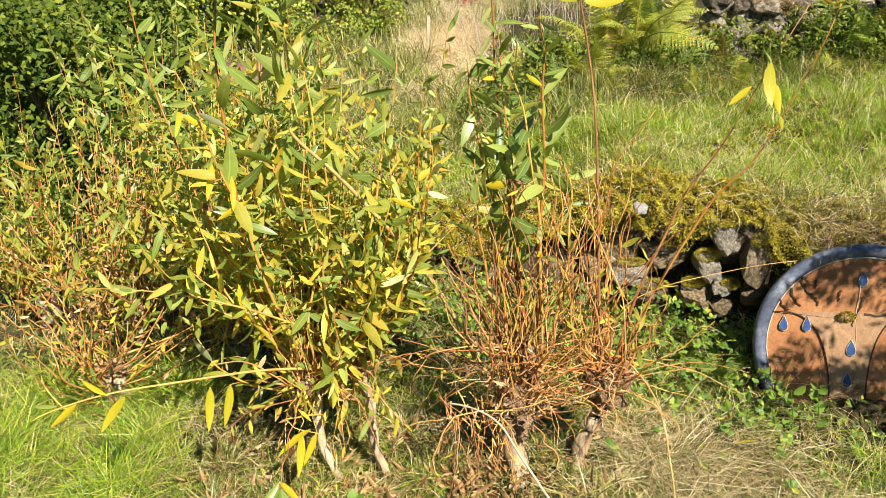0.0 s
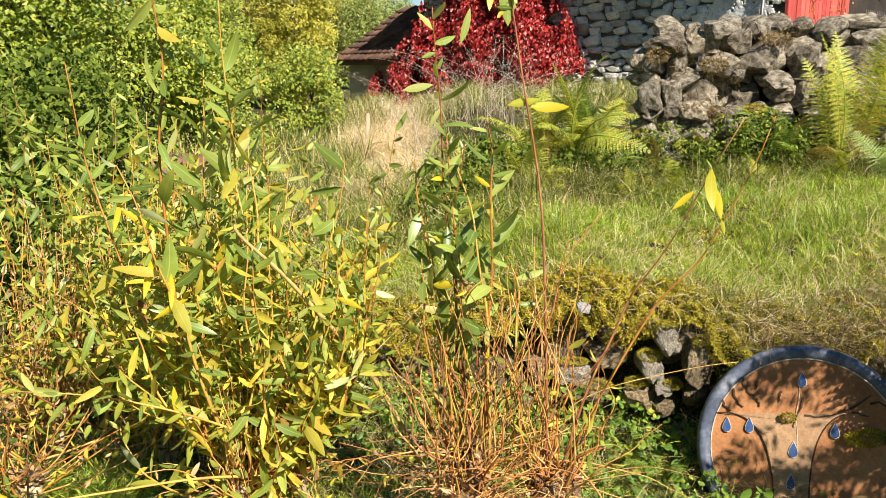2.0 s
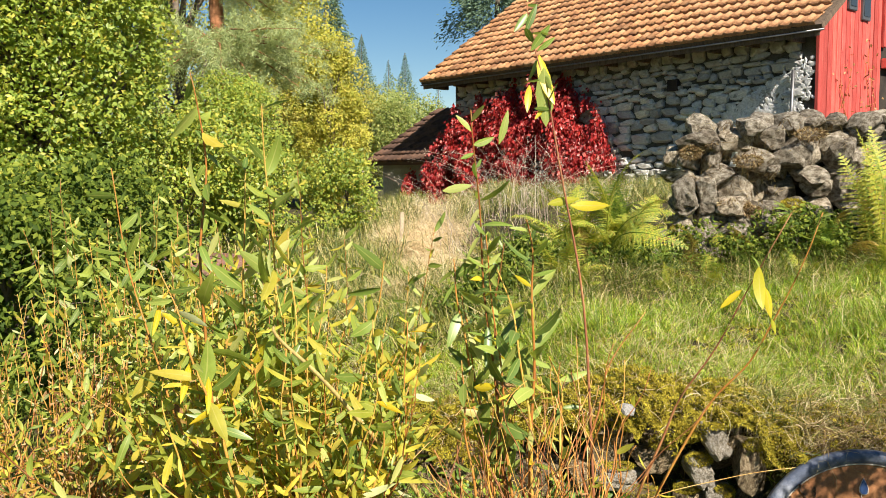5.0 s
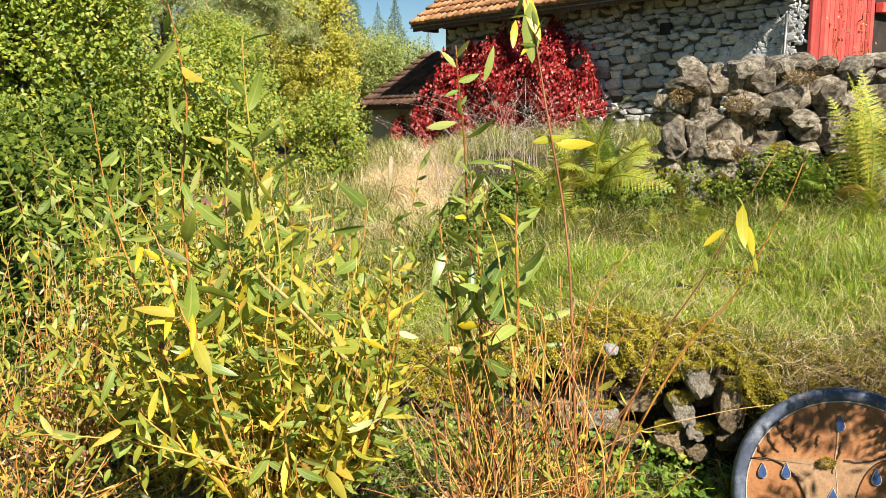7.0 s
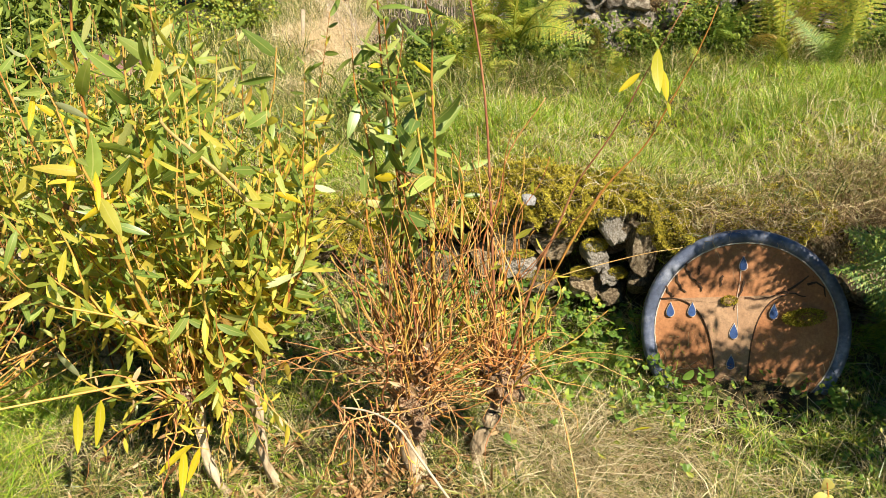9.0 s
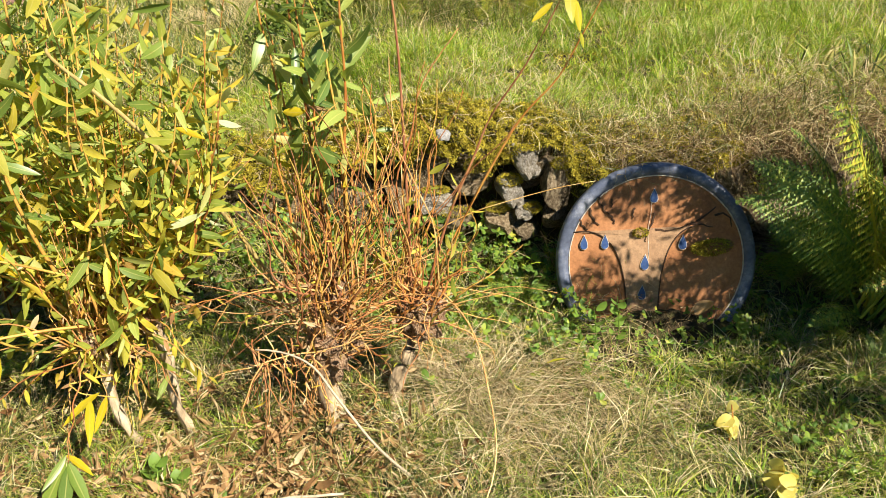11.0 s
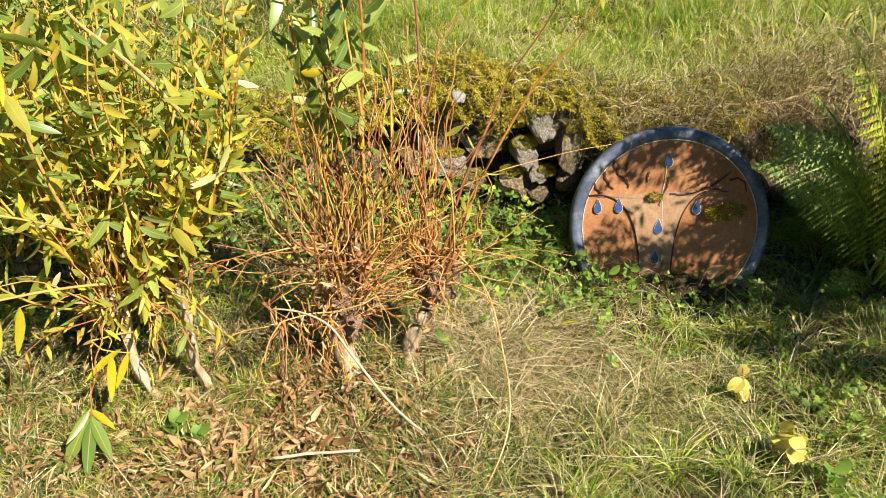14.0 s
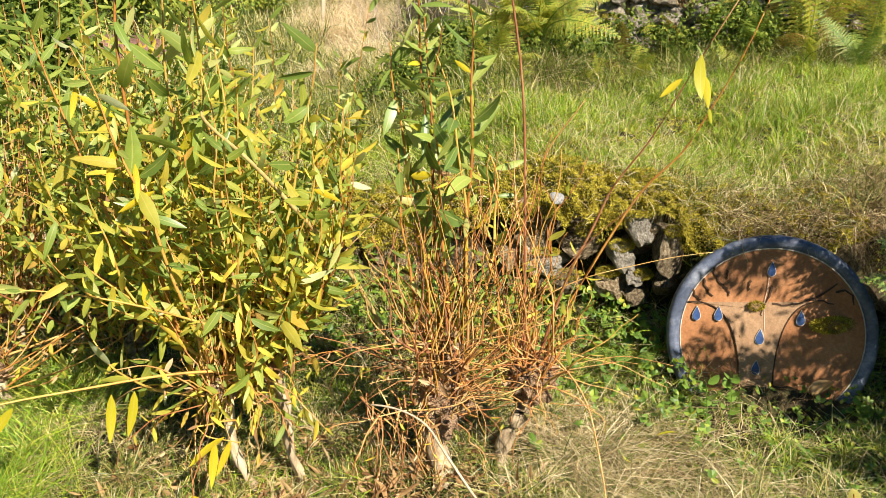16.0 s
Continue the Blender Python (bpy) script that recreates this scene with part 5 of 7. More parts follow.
x, y = cx[k] + rng.normal(0, 0.10, 9000), cy[k] + rng.normal(0, 0.12, 9000)
grass("weed_tufts", "tufts of dark green weedy grass before the path", x, y, rng.uniform(0.12, 0.42, 9000), rng.uniform(0.003, 0.007, 9000), rng.uniform(0.3, 1.0, 9000), M_LAWN, "grass")
k = rng.integers(0, 40, 9000)
x, y = -1.70 + 0.62 * np.sin(k * 2.1) + rng.normal(0, 0.09, 9000), 2.35 + 0.50 * np.cos(k * 1.7) + rng.normal(0, 0.09, 9000)
grass("tall_grass", "tall sunlit yellow-green grass on the lawn", x, y, rng.uniform(0.08, 0.30, 9000), rng.uniform(0.002, 0.0048, 9000), rng.uniform(0.4, 1.2, 9000), M_BANK, "grass")
cx, cy = np.concatenate([rng.uniform(0.5, 3.9, 70), rng.uniform(0.2, 1.6, 24)]), np.concatenate([rng.uniform(5.35, 6.1, 70), rng.uniform(5.0, 6.4, 24)])
# the first set paints the shade at the boulders' foot into its blades
for name, label, count, lo, hi, material in (("weed_tufts", "tall dark weedy grass at the foot of the boulders", 6500, 0.10, 0.36, M_SHADELEAF), ("weed_tufts", "tall yellowing grass at the foot of the boulders", 5000, 0.12, 0.42, M_LAWN),
                                             ("dry_tufts", "brown dead grass at the foot of the boulders", 3000, 0.10, 0.34, M_DEADGRASS)):
    k = rng.integers(0, 94, count)
    x, y = cx[k] + rng.normal(0, 0.10, count), cy[k] + rng.normal(0, 0.10, count)
    grass(name, label, x, y, rng.uniform(lo, hi, count), rng.uniform(0.002, 0.0055, count), rng.uniform(0.3, 1.2, count), material, "grass")
x, y = scatter(26000, -1.6, 5.5, 12.2, 20.5)
n = len(x)
for name, label, k, material in (("dry_meadow", "tall blond dry grass before the farmhouse", (np.abs(x + 0.60) < 0.42 + 0.3 * noise_keep(x, y, 2.0)) & (y < 15.5), M_PATHGRASS), ("dry_meadow", "tall yellowing green grass before the farmhouse", np.abs(x + 0.60) > 0.30, M_LAWN)):
    m = int(k.sum())
    grass(name, label, x[k], y[k], rng.uniform(0.20, 0.62, m), rng.uniform(0.004, 0.008, m), rng.uniform(0.3, 1.2, m), material, "dry grass", bends=1)
# tall green grass at the left of the path, and rough meadow all round
x, y = scatter(15000, -3.4, -0.7, 6.0, 13.5)
n = len(x)
grass("meadow_grass", "tall green meadow grass beside the path", x, y, rng.uniform(0.12, 0.5, n) * (0.7 + 0.5 * noise_keep(x, y, 3)), rng.uniform(0.005, 0.011, n), rng.uniform(0.2, 0.9, n), M_LAWN, "grass", bends=1)
# shade under the hazels is put into the blade colour
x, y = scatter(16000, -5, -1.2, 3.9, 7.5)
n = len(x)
grass("rough_grass", "rough green grass under the hazels with shade in its colour", x, y, rng.uniform(0.08, 0.28, n), rng.uniform(0.003, 0.006, n), rng.uniform(0.2, 0.8, n), M_SHADELEAF, "grass", bends=1)
x, y = rng.normal(0, 5.0, 60000), rng.normal(1.5, 5.0, 60000)
k = (((np.abs(x) > 2.5) & (y < 4)) | (y > 7.2) | (y < 1.25)) & (np.hypot(x, y) < 11) & ~((y > 4) & (x < -1.2) & (y < 8))
x, y = x[k], y[k]
n = len(x)
grass("meadow_grass", "green meadow grass of the wider garden", x, y, rng.uniform(0.10, 0.28, n), rng.uniform(0.008, 0.018, n), rng.uniform(0.3, 1.1, n), M_LAWN, "grass", bends=1)

# moss and dry grass that hang over the wall's edge
n = 110000
x = rng.uniform(-1.1, 1.75, n)
s = rng.uniform(0, 1, n) ** 0.85
hang = np.interp(x, [-1.1, -0.4, 0.0, 0.25, 0.45, 0.60, 0.70, 0.80, 0.90, 0.96, 1.08, 1.14, 1.30, 1.45, 1.56, 1.66, 1.75], [0.05, 0.07, 0.12, 0.06, 0.08, 0.10, 0.12, 0.13, 0.11, 0.02, 0.02, 0.16, 0.20, 0.18, 0.10, 0.04, 0.02]) * (1 + 0.25 * np.sin(x * 41) + 0.15 * np.sin(x * 87))
lump = 0.020 * np.sin(x * 31 + s * 9) * np.sin(s * 11 + x * 13) + 0.012 * np.sin(x * 67 - s * 17) + 0.010 * np.sin(s * 31 + x * 23)
y = wall_y(x) + 0.34 - 0.42 * s ** 0.85 - lump
z = wall_top(x) + 0.045 * (1 - s) - hang * np.clip((s - 0.45) / 0.55, 0, 1) ** 1.5 + lump + 0.018
k = noise_keep(x, s * 0.5, 9.0) + rng.normal(0, 0.30, n) + 0.75 > 0
nr = norm(np.stack([rng.normal(0, 0.4, n), -0.25 - 1.1 * s ** 2, 1.0 - 0.9 * s ** 2], 1) + rng.normal(0, 0.3, (n, 3)))
tang = norm(np.cross(nr, rand_dirs(n)))
L = rng.uniform(0.007, 0.017, n)
me = to_mesh("moss", *small_leaves(np.stack([x, y, z], 1)[k], (tang + 0.65 * nr)[k], np.cross(nr, tang)[k], L[k], L[k] * 0.36), M_MOSS)
tagged(new("moss", me), "thick yellow-green moss cushions draped over the wall edge", "moss", kind="stuff")
n = 90000
x, y = rng.uniform(-1.2, 3.4, n), rng.uniform(0.15, 2.2, n)
k = 0.6 * noise_keep(x, y, 5.0) + rng.normal(0, 0.3, n) - 0.8 * y + 0.25 * (x < 1.8) > -0.6
x, y = x[k], wall_y(x[k]) + y[k]
n = len(x)
L = rng.uniform(0.012, 0.032, n)
me = to_mesh("moss", *small_leaves(np.stack([x, y, land(x, y) + 0.005], 1), norm(rand_dirs(n, (0.0, 0.7))), np.array([[1.0, 0, 0]]) + rng.normal(0, 0.8, (n, 3)) * [1, 1, 0.3], L, L * 0.3), M_MOSS)
tagged(new("moss", me), "thin moss creeping through the terrace grass", "moss", kind="stuff")
for n, xa, xb, lo, hi, material, name, label in (
        (5200, 1.25, 3.0, 0.08, 0.26, M_DEADGRASS, "hanging_straw", "tangled brown dry grass hanging over the terrace edge"),
        (1100, 1.60, 2.9, 0.16, 0.40, M_DEADGRASS, "hanging_straw", "long brown dead grass hanging down the terrace wall"),
        (1600, 1.10, 3.0, 0.08, 0.24, M_LAWN, "edge_grass", "green and straw grass drooping over the terrace edge"),
        (700, 1.10, 2.4, 0.08, 0.22, M_STRAW, "hanging_straw", "bleached straw drooping over the plaque's top"),
        (1500, -0.9, 1.5, 0.05, 0.20, M_STRAW, "hanging_straw", "straw hanging over the mossy wall edge")):
    x = rng.uniform(xa, xb, n)
    back = rng.uniform(-0.05, 0.42, n)
    p = np.stack([x, wall_y(x) + back, wall_top(x) + rng.uniform(-0.07, 0.06, n) + 0.05 * back], 1)
    me = to_mesh(name, *tangle(p, np.stack([rng.normal(0, 0.9, n), rng.normal(-0.6, 0.5, n), rng.normal(0.35, 0.4, n)], 1), rng.uniform(lo, hi, n), rng.uniform(0.0014, 0.0034, n)), material)
    tagged(new(name, me), label, "dry grass", kind="stuff")
n = 3200
x = rng.uniform(1.1, 3.0, n)
y = wall_y(x) + rng.uniform(0.02, 0.45, n)
me = to_mesh("edge_grass", *blades(np.stack([x, y, wall_top(x) + rng.uniform(-0.02, 0.05, n)], 1), np.stack([rng.normal(0, 1, n), -0.6 + rng.normal(0, 1, n), 0 * x], 1), rng.uniform(0.05, 0.18, n), rng.uniform(0.002, 0.0045, n), rng.uniform(0.3, 1.2, n)), M_LAWN)
tagged(new("edge_grass", me), "green and straw grass tangled along the terrace edge", "grass", kind="stuff")

# low weeds at the wall's foot, leaf litter on the lawn
OVATE = np.array([0.05, 0.62, 0.98, 0.95, 0.6, 0.04])


def weeds(name, label, x, y, size, up, material=M_WEED, category="weeds"):
    """Low plants with three toothed leaflets on each stalk."""
    n = len(x)
    c = np.stack([x, y, land(x, y) + rng.uniform(0.15, 1.0, n) * up], 1)
    nr = norm(np.array([[0.15, -0.35, 0.9]]) + rng.normal(0, 0.45, (n, 3)))
    a = norm(np.cross(nr, rand_dirs(n)))
    b = np.cross(nr, a)
    base, along, side, s = [], [], [], []
    for turn in (-1.25, 0.0, 1.25):
        t = turn + rng.normal(0, 0.15, (n, 1))
        base.append(c)
        along.append(a * np.cos(t) + b * np.sin(t) + nr * rng.normal(0.05, 0.2, (n, 1)))
        side.append(b * np.cos(t) - a * np.sin(t))
        s.append(size * rng.uniform(0.75, 1.15, n))
    s = np.concatenate(s)
    me = to_mesh(name, *leaves(np.concatenate(base), np.concatenate(along), np.concatenate(side), s, s * 0.68, rng.normal(0.25, 0.2, len(s)), 0.28, OVATE), material)
    return tagged(new(name, me), label, category, kind="stuff")


x = rng.uniform(-1.7, 1.1, 1500)
y = wall_y(x) - np.abs(rng.normal(0, 0.42, 1500))
weeds("wall_weeds", "fresh green strawberry and ivy leaves at the wall foot", x, y, rng.uniform(0.012, 0.036, 1500), 0.14)
x = rng.uniform(0.35, 0.96, 200)
y = wall_y(x) - np.abs(rng.normal(0.05, 0.22, 200))
weeds("wall_weeds", "sunlit green weeds between the wall and the plaque", x, y, rng.uniform(0.014, 0.032, 200), 0.18)
x, y = rng.uniform(1.0, 2.5, 3800), rng.uniform(1.35, 2.7, 3800)
k = (x - 1.0 > 0.9 * rng.uniform(0, 1, 3800)) & (noise_keep(x, y, 5.5) > -0.35)
x, y = x[k], y[k]
k = rng.uniform(0, 1, len(x)) < 0.7
x, y = x[k], y[k]
weeds("ground_weeds", "small green weeds under the ferns", x, y, rng.uniform(0.012, 0.026, len(x)), 0.07)
x, y = scatter(3000, -2.6, 1.2, 1.4, 3.2)
k = noise_keep(x, y, 2.7) > -0.1
weeds("clover_patches", "clover-like weeds among the lawn grass", x[k], y[k], rng.uniform(0.007, 0.017, k.sum()), 0.04)
n = 7500
x, y = rng.normal(-0.16, 0.34, n), rng.normal(1.97, 0.25, n)
L = rng.uniform(0.014, 0.038, n) * rng.choice([0.6, 0.9, 1.3], n)
me = to_mesh("leaf_litter", *leaves(np.stack([x, y, land(x, y) + rng.uniform(0.01, 0.06, n)], 1), rand_dirs(n, (-0.4, 0.5)), rng.normal(0, 1, (n, 3)), L, L * rng.uniform(0.2, 0.5, n), rng.normal(0.2, 1.0, n), 0.9), M_DEAD)
tagged(new("leaf_litter", me), "curled brown willow leaves fallen on the grass", "fallen leaves", kind="stuff")


for name, label, n, material in (("straw_tangle", "tangled straw among the weeds at the wall foot", 2600, M_STRAW), ("dead_stalks", "brown dead stalks among the weeds at the wall foot", 1800, M_DEADGRASS), ("foot_grass", "green grass tangled at the wall foot", 3000, M_BANK)):
    x = rng.uniform(-0.9, 1.25, n)
    y = wall_y(x) - np.abs(rng.normal(0.02, 0.38, n))
    me = to_mesh(name, *tangle(np.stack([x, y, land(x, y)], 1), np.stack([rng.normal(0, 0.7, n), rng.normal(-0.2, 0.6, n), rng.uniform(0.3, 1.4, n)], 1), rng.uniform(0.06, 0.24, n), rng.uniform(0.0014, 0.0034, n), 0.14, 0.25), material)
    tagged(new(name, me), label, "dry grass", kind="stuff")


# ---------------- ferns ----------------
def frond_mesh(material, seed, pairs=21, droop=0.5, wide=0.22, steep=0.0):
    """A bipinnate frond one metre long, rising along +x and z."""
    r = np.random.default_rng(seed)
    s = np.linspace(0, 1, 16)
    path = np.stack([(0.75 - 0.12 * steep) * s + 0.05 * s ** 2, 0.03 * np.sin(s * 4 + seed), (0.85 + 0.1 * steep) * s - droop * s ** 2.2], 1)
    at = lambda q: np.stack([np.interp(q, s, path[:, k]) for k in range(3)], -1)
    base, along, side, length, width = [], [], [], [], []
    stalks = [tube(path, np.linspace(0.007, 0.0015, 16), 5)]
    for k in range(pairs):
        q = 0.14 + 0.86 * (k + 0.5) / pairs
        pl = wide * (np.sin(np.clip((q - 0.05) / 0.95, 0, 1) ** 0.75 * np.pi) ** 0.8 * 0.95 + 0.02) * r.uniform(0.9, 1.08)
        p = at(q)
        d = norm(at(min(q + 0.02, 1)) - at(max(q - 0.02, 0)))
        for sg in (-1, 1):
            lat = np.array([0, sg, 0.0])
            ax = norm(lat * 0.93 + d * 0.42 + np.array([0, 0, -0.12 + r.normal(0, 0.10)]))
            m = max(4, int(10 * pl / wide))
            for w in np.linspace(0.06, 1, m):
                c = p + ax * pl * w + np.array([0, 0, -0.10 * pl * w * w])
                ll = 0.40 * 0.86 / pairs * (1.08 - w) ** 0.6
                for s2 in (-1, 1):
                    base.append(c)
                    along.append(norm(d * s2 + ax * 0.35 + r.normal(0, 0.08, 3)))
                    side.append(ax)
                    length.append(ll)
                    width.append(1.7 * pl / m)
    v = small_leaves(np.array(base), np.array(along), np.array(side), np.array(length), np.array(width), 0.1)
    return to_mesh("frond", *join([v] + stalks), material)


TALL_G = [frond_mesh(M_FERN, 23 + k, 27, 0.22 + 0.12 * k, 0.17, 1.0) for k in range(4)]
TALL_Y = [frond_mesh(M_FERN_Y, 33 + k, 27, 0.2 + 0.14 * k, 0.165, 1.0) for k in range(4)]
TALL_N = [frond_mesh(M_FERN_Y, 43 + k, 30, 0.3 + 0.15 * k, 0.135, 1.0) for k in range(4)]
TALL_NG = [frond_mesh(M_FERN, 53 + k, 30, 0.3 + 0.15 * k, 0.135, 1.0) for k in range(4)]
FROND_G = [frond_mesh(M_FERN, 3 + k, droop=0.35 + 0.12 * k) for k in range(4)]


def fern(x, y, n, size, label, meshes, lift=(-30, 20), aim=None, spread_deg=180, z=None, sink=0.02, group=""):
    t = thing("fern", x, y, (float(land(x, y)) if z is None else z) - sink, label, "fern", group)
    for k in range(n):
        az = (rng.normal(-90, 55) if k % 3 else rng.normal(90, 60)) if aim is None else aim + rng.uniform(-spread_deg, spread_deg)
        sc = size * rng.uniform(0.75, 1.15)
        part("frond", meshes[int(rng.integers(len(meshes)))], t, at=pose(0, 0, 0, 0, 0, az) @ pose(0, 0, 0, rng.normal(0, 16), rng.uniform(*lift), 0) @ Matrix.Diagonal((sc, sc, sc, 1)))
    return t


fern(2.88, 5.75, 7, 0.98, "tall green fern turning yellow before the boulders", TALL_Y[:2], (-50, -28))
fern(3.25, 5.6, 6, 0.95, "tall yellow-green fern beside the boulder wall", TALL_Y[:2], (-48, -20))
fern(3.05, 5.35, 7, 0.5, "leafy green fern before the boulder wall", TALL_G, (-30, 5))
fern(2.45, 5.85, 6, 0.62, "green fern at the foot of the boulders", TALL_G, (-30, 10))
fern(2.25, 6.1, 5, 0.7, "light green fern growing out of the boulders", TALL_Y, (-25, 5))
fern(1.15, 6.2, 14, 0.86, "yellowing fern clump at the boulder wall's end", TALL_N, (-45, 0))
fern(0.85, 6.5, 12, 0.80, "bright fern clump beside the path", TALL_N, (-45, 5))
fern(1.28, 6.75, 12, 0.95, "green fern behind the boulder wall's end", TALL_NG, (-56, -20))
fern(1.25, 5.85, 9, 0.5, "green fern under the boulder wall's end", TALL_NG, (-35, 10))
fern(1.62, 5.6, 5, 0.45, "small yellow fern at the boulder foot", TALL_Y, (-10, 20))
fern(0.70, 5.6, 8, 0.5, "orange-tipped fern on the terrace", TALL_Y, (-20, 15))
fern(2.10, 5.7, 6, 0.45, "dark fern in the shade of the boulders", TALL_G, (-20, 15))
for x, y, n, size in ((0.45, 5.55, 6, 0.36), (0.75, 5.25, 5, 0.30), (0.95, 5.7, 7, 0.42), (1.35, 5.45, 5, 0.30), (1.70, 5.75, 6, 0.36), (0.30, 6.1, 7, 0.46), (0.60, 6.4, 7, 0.5), (2.25, 5.45, 5, 0.34), (2.70, 5.35, 5, 0.36), (3.55, 5.3, 6, 0.45)):
    fern(x, y, n, size, "small yellow-green fern on the rough terrace back", TALL_N if n % 2 else TALL_NG, (-45, 5), group="terrace ferns")
TALL_B = [frond_mesh(M_FERN_B, 63 + k, 25, 0.4 + 0.15 * k, 0.15, 1.0) for k in range(3)]
for x, y, n, size in ((1.55, 5.85, 5, 0.5), (2.6, 5.8, 5, 0.6), (0.9, 6.05, 5, 0.55), (3.1, 5.75, 4, 0.8), (0.35, 5.8, 4, 0.4), (2.05, 5.85, 4, 0.45)):
    fern(x, y, n, size, "withered orange-brown fern before the boulders", TALL_B, (-45, 10), group="withered ferns")
# darkened leaves paint the shade low before the boulders
for x, y, w, h in ((1.15, 5.85, 0.30, 0.34), (1.75, 5.95, 0.34, 0.40), (2.30, 5.80, 0.36, 0.42), (2.75, 5.95, 0.34, 0.38), (0.55, 5.95, 0.30, 0.36), (0.10, 5.6, 0.28, 0.34), (3.35, 5.75, 0.4, 0.42)):
    leafy_tree("bilberry_bush", "low green bush before the boulders with shade in its colour", x, y, h, w, 0.16, 18, 0.11, 2600, 0.034, M_SHADELEAF, 0.0, group="bushes before the boulders")
fern(2.12, 2.68, 10, 0.42, "dark green fern in the shade under the terrace wall", FROND_G, (-50, -10))
fern(2.36, 2.62, 10, 0.46, "green fern in the shade beside the plaque", FROND_G, (-48, -5))
fern(2.66, 2.55, 12, 0.72, "broad fern filling the dark corner", FROND_G, (-48, -5))
fern(2.85, 2.15, 14, 1.05, "arching green fern at the lawn's edge", FROND_G, (-52, -15))
# yellow fronds here put sunlight into the fern's colour
fern(2.48, 2.32, 15, 1.02, "tall dense fern with sunlight put into its upright yellow-green fronds", TALL_N, (-60, -25))
fern(2.95, 1.85, 13, 0.9, "tall dense fern leaning over the lawn's edge", FROND_G, (-58, -22))
fern(2.06, 2.46, 6, 0.27, "small dark fern beside the plaque", FROND_G, (-40, 0))
fern(1.98, 2.22, 6, 0.24, "sunlit green fern before the shaded ferns", TALL_NG, (-35, 0))
fern(2.34, 2.12, 7, 0.42, "green fern at the lawn's edge", TALL_NG, (-40, 0))
fern(1.94, 2.74, 9, 0.34, "shaded fern against the terrace wall", FROND_G, (-62, -30))
fern(1.84, 2.42, 6, 0.20, "small bright fern at the plaque's edge", FROND_G, (-20, 15))
fern(0.95, 2.95, 7, 0.28, "small fern at the terrace wall foot", FROND_G, (-30, 10))


def frond_to(t, o, base, tip, me, lean=0):
    """One frond from base to tip, arching."""
    a, b = Vector(base), Vector(tip)
    q = max(me.vertices, key=lambda p: p.co.x).co
    chord = Vector((q.x, 0, q.z))
    d = b - a
    yaw = math.atan2(d.y, d.x)
    rise, up = math.degrees(math.atan2(chord.z, chord.x)), math.degrees(math.atan2(d.z, math.hypot(d.x, d.y)))
    sc = d.length / chord.length
    part("frond", me, t, at=Matrix.Translation(a - Vector(o)) @ pose(0, 0, 0, 0, -up, math.degrees(yaw)) @ pose(0, 0, 0, lean) @ pose(0, 0, 0, 0, rise, 0) @ Matrix.Diagonal((sc, sc, sc, 1)))


# most of these fronds take the yellow material as their sunlight
o = (2.12, 2.47, 0.12)
edge_fern = thing("fern", *o, "sunlit yellow-green fern rising out of the dark corner", "fern")
for tip, lean, me in (((1.70, 2.38, 1.07), -62, TALL_N[0]), ((1.84, 2.36, 0.98), -50, TALL_N[1]), ((1.78, 2.34, 0.74), -55, TALL_N[2]), ((1.93, 2.28, 0.46), -45, TALL_N[1]), ((2.02, 2.34, 1.10), -60, TALL_N[2]),
                      ((1.74, 2.30, 0.20), -40, TALL_NG[0]), ((1.98, 2.28, 0.70), -50, TALL_N[3]), ((2.25, 2.30, 0.95), -62, TALL_N[0]), ((1.94, 2.18, 0.64), -60, TALL_N[2]), ((2.02, 2.20, 0.88), -62, TALL_N[1]), ((1.84, 2.20, 0.36), -50, TALL_N[3]), ((1.90, 2.26, 0.80), -58, TALL_N[0]), ((1.62, 2.55, 0.58), -50, TALL_NG[1]), ((1.66, 2.62, 0.68), -45, TALL_NG[2])):
    frond_to(edge_fern, o, (o[0] + rng.normal(0, 0.03), o[1] + rng.normal(0, 0.03), o[2]), tip, me, lean)
o = (1.02, 6.0, 0.9)
hang_fern = thing("fern", *o, "yellow drooping fern before the boulder wall's end", "fern")
for base, tip, lean, me in (((1.02, 6.0, 0.95), (1.45, 5.35, 1.12), 40, TALL_N[3]), ((1.02, 6.0, 0.95), (1.40, 5.5, 1.35), 40, TALL_N[2]), ((1.02, 6.0, 0.95), (0.75, 5.6, 1.25), -30, TALL_N[2]), ((1.05, 6.05, 0.95), (1.22, 5.7, 1.75), 50, TALL_N[1])):
    frond_to(hang_fern, o, base, tip, me, lean)
o = (2.15, 2.66, 0.25)
bank_fern = thing("fern", *o, "dark green fern spreading under the overhanging bank", "fern")
for tip, lean, me in (((1.60, 2.58, 0.72), -40, TALL_NG[1]), ((1.66, 2.60, 0.62), -30, FROND_G[0]), ((1.74, 2.58, 0.82), -50, TALL_NG[0]), ((1.58, 2.60, 0.56), -25, TALL_NG[2]), ((1.72, 2.56, 0.48), -20, FROND_G[1]),
                      ((1.85, 2.58, 0.90), -50, TALL_NG[2]), ((1.95, 2.56, 0.75), -45, FROND_G[2]), ((1.78, 2.5, 0.36), -30, FROND_G[0]), ((1.70, 2.6, 0.70), -60, TALL_NG[3]), ((2.05, 2.5, 0.62), -40, FROND_G[1])):
    frond_to(bank_fern, o, (o[0] + rng.normal(0, 0.04), o[1] + rng.normal(0, 0.03), o[2]), tip, me, lean)
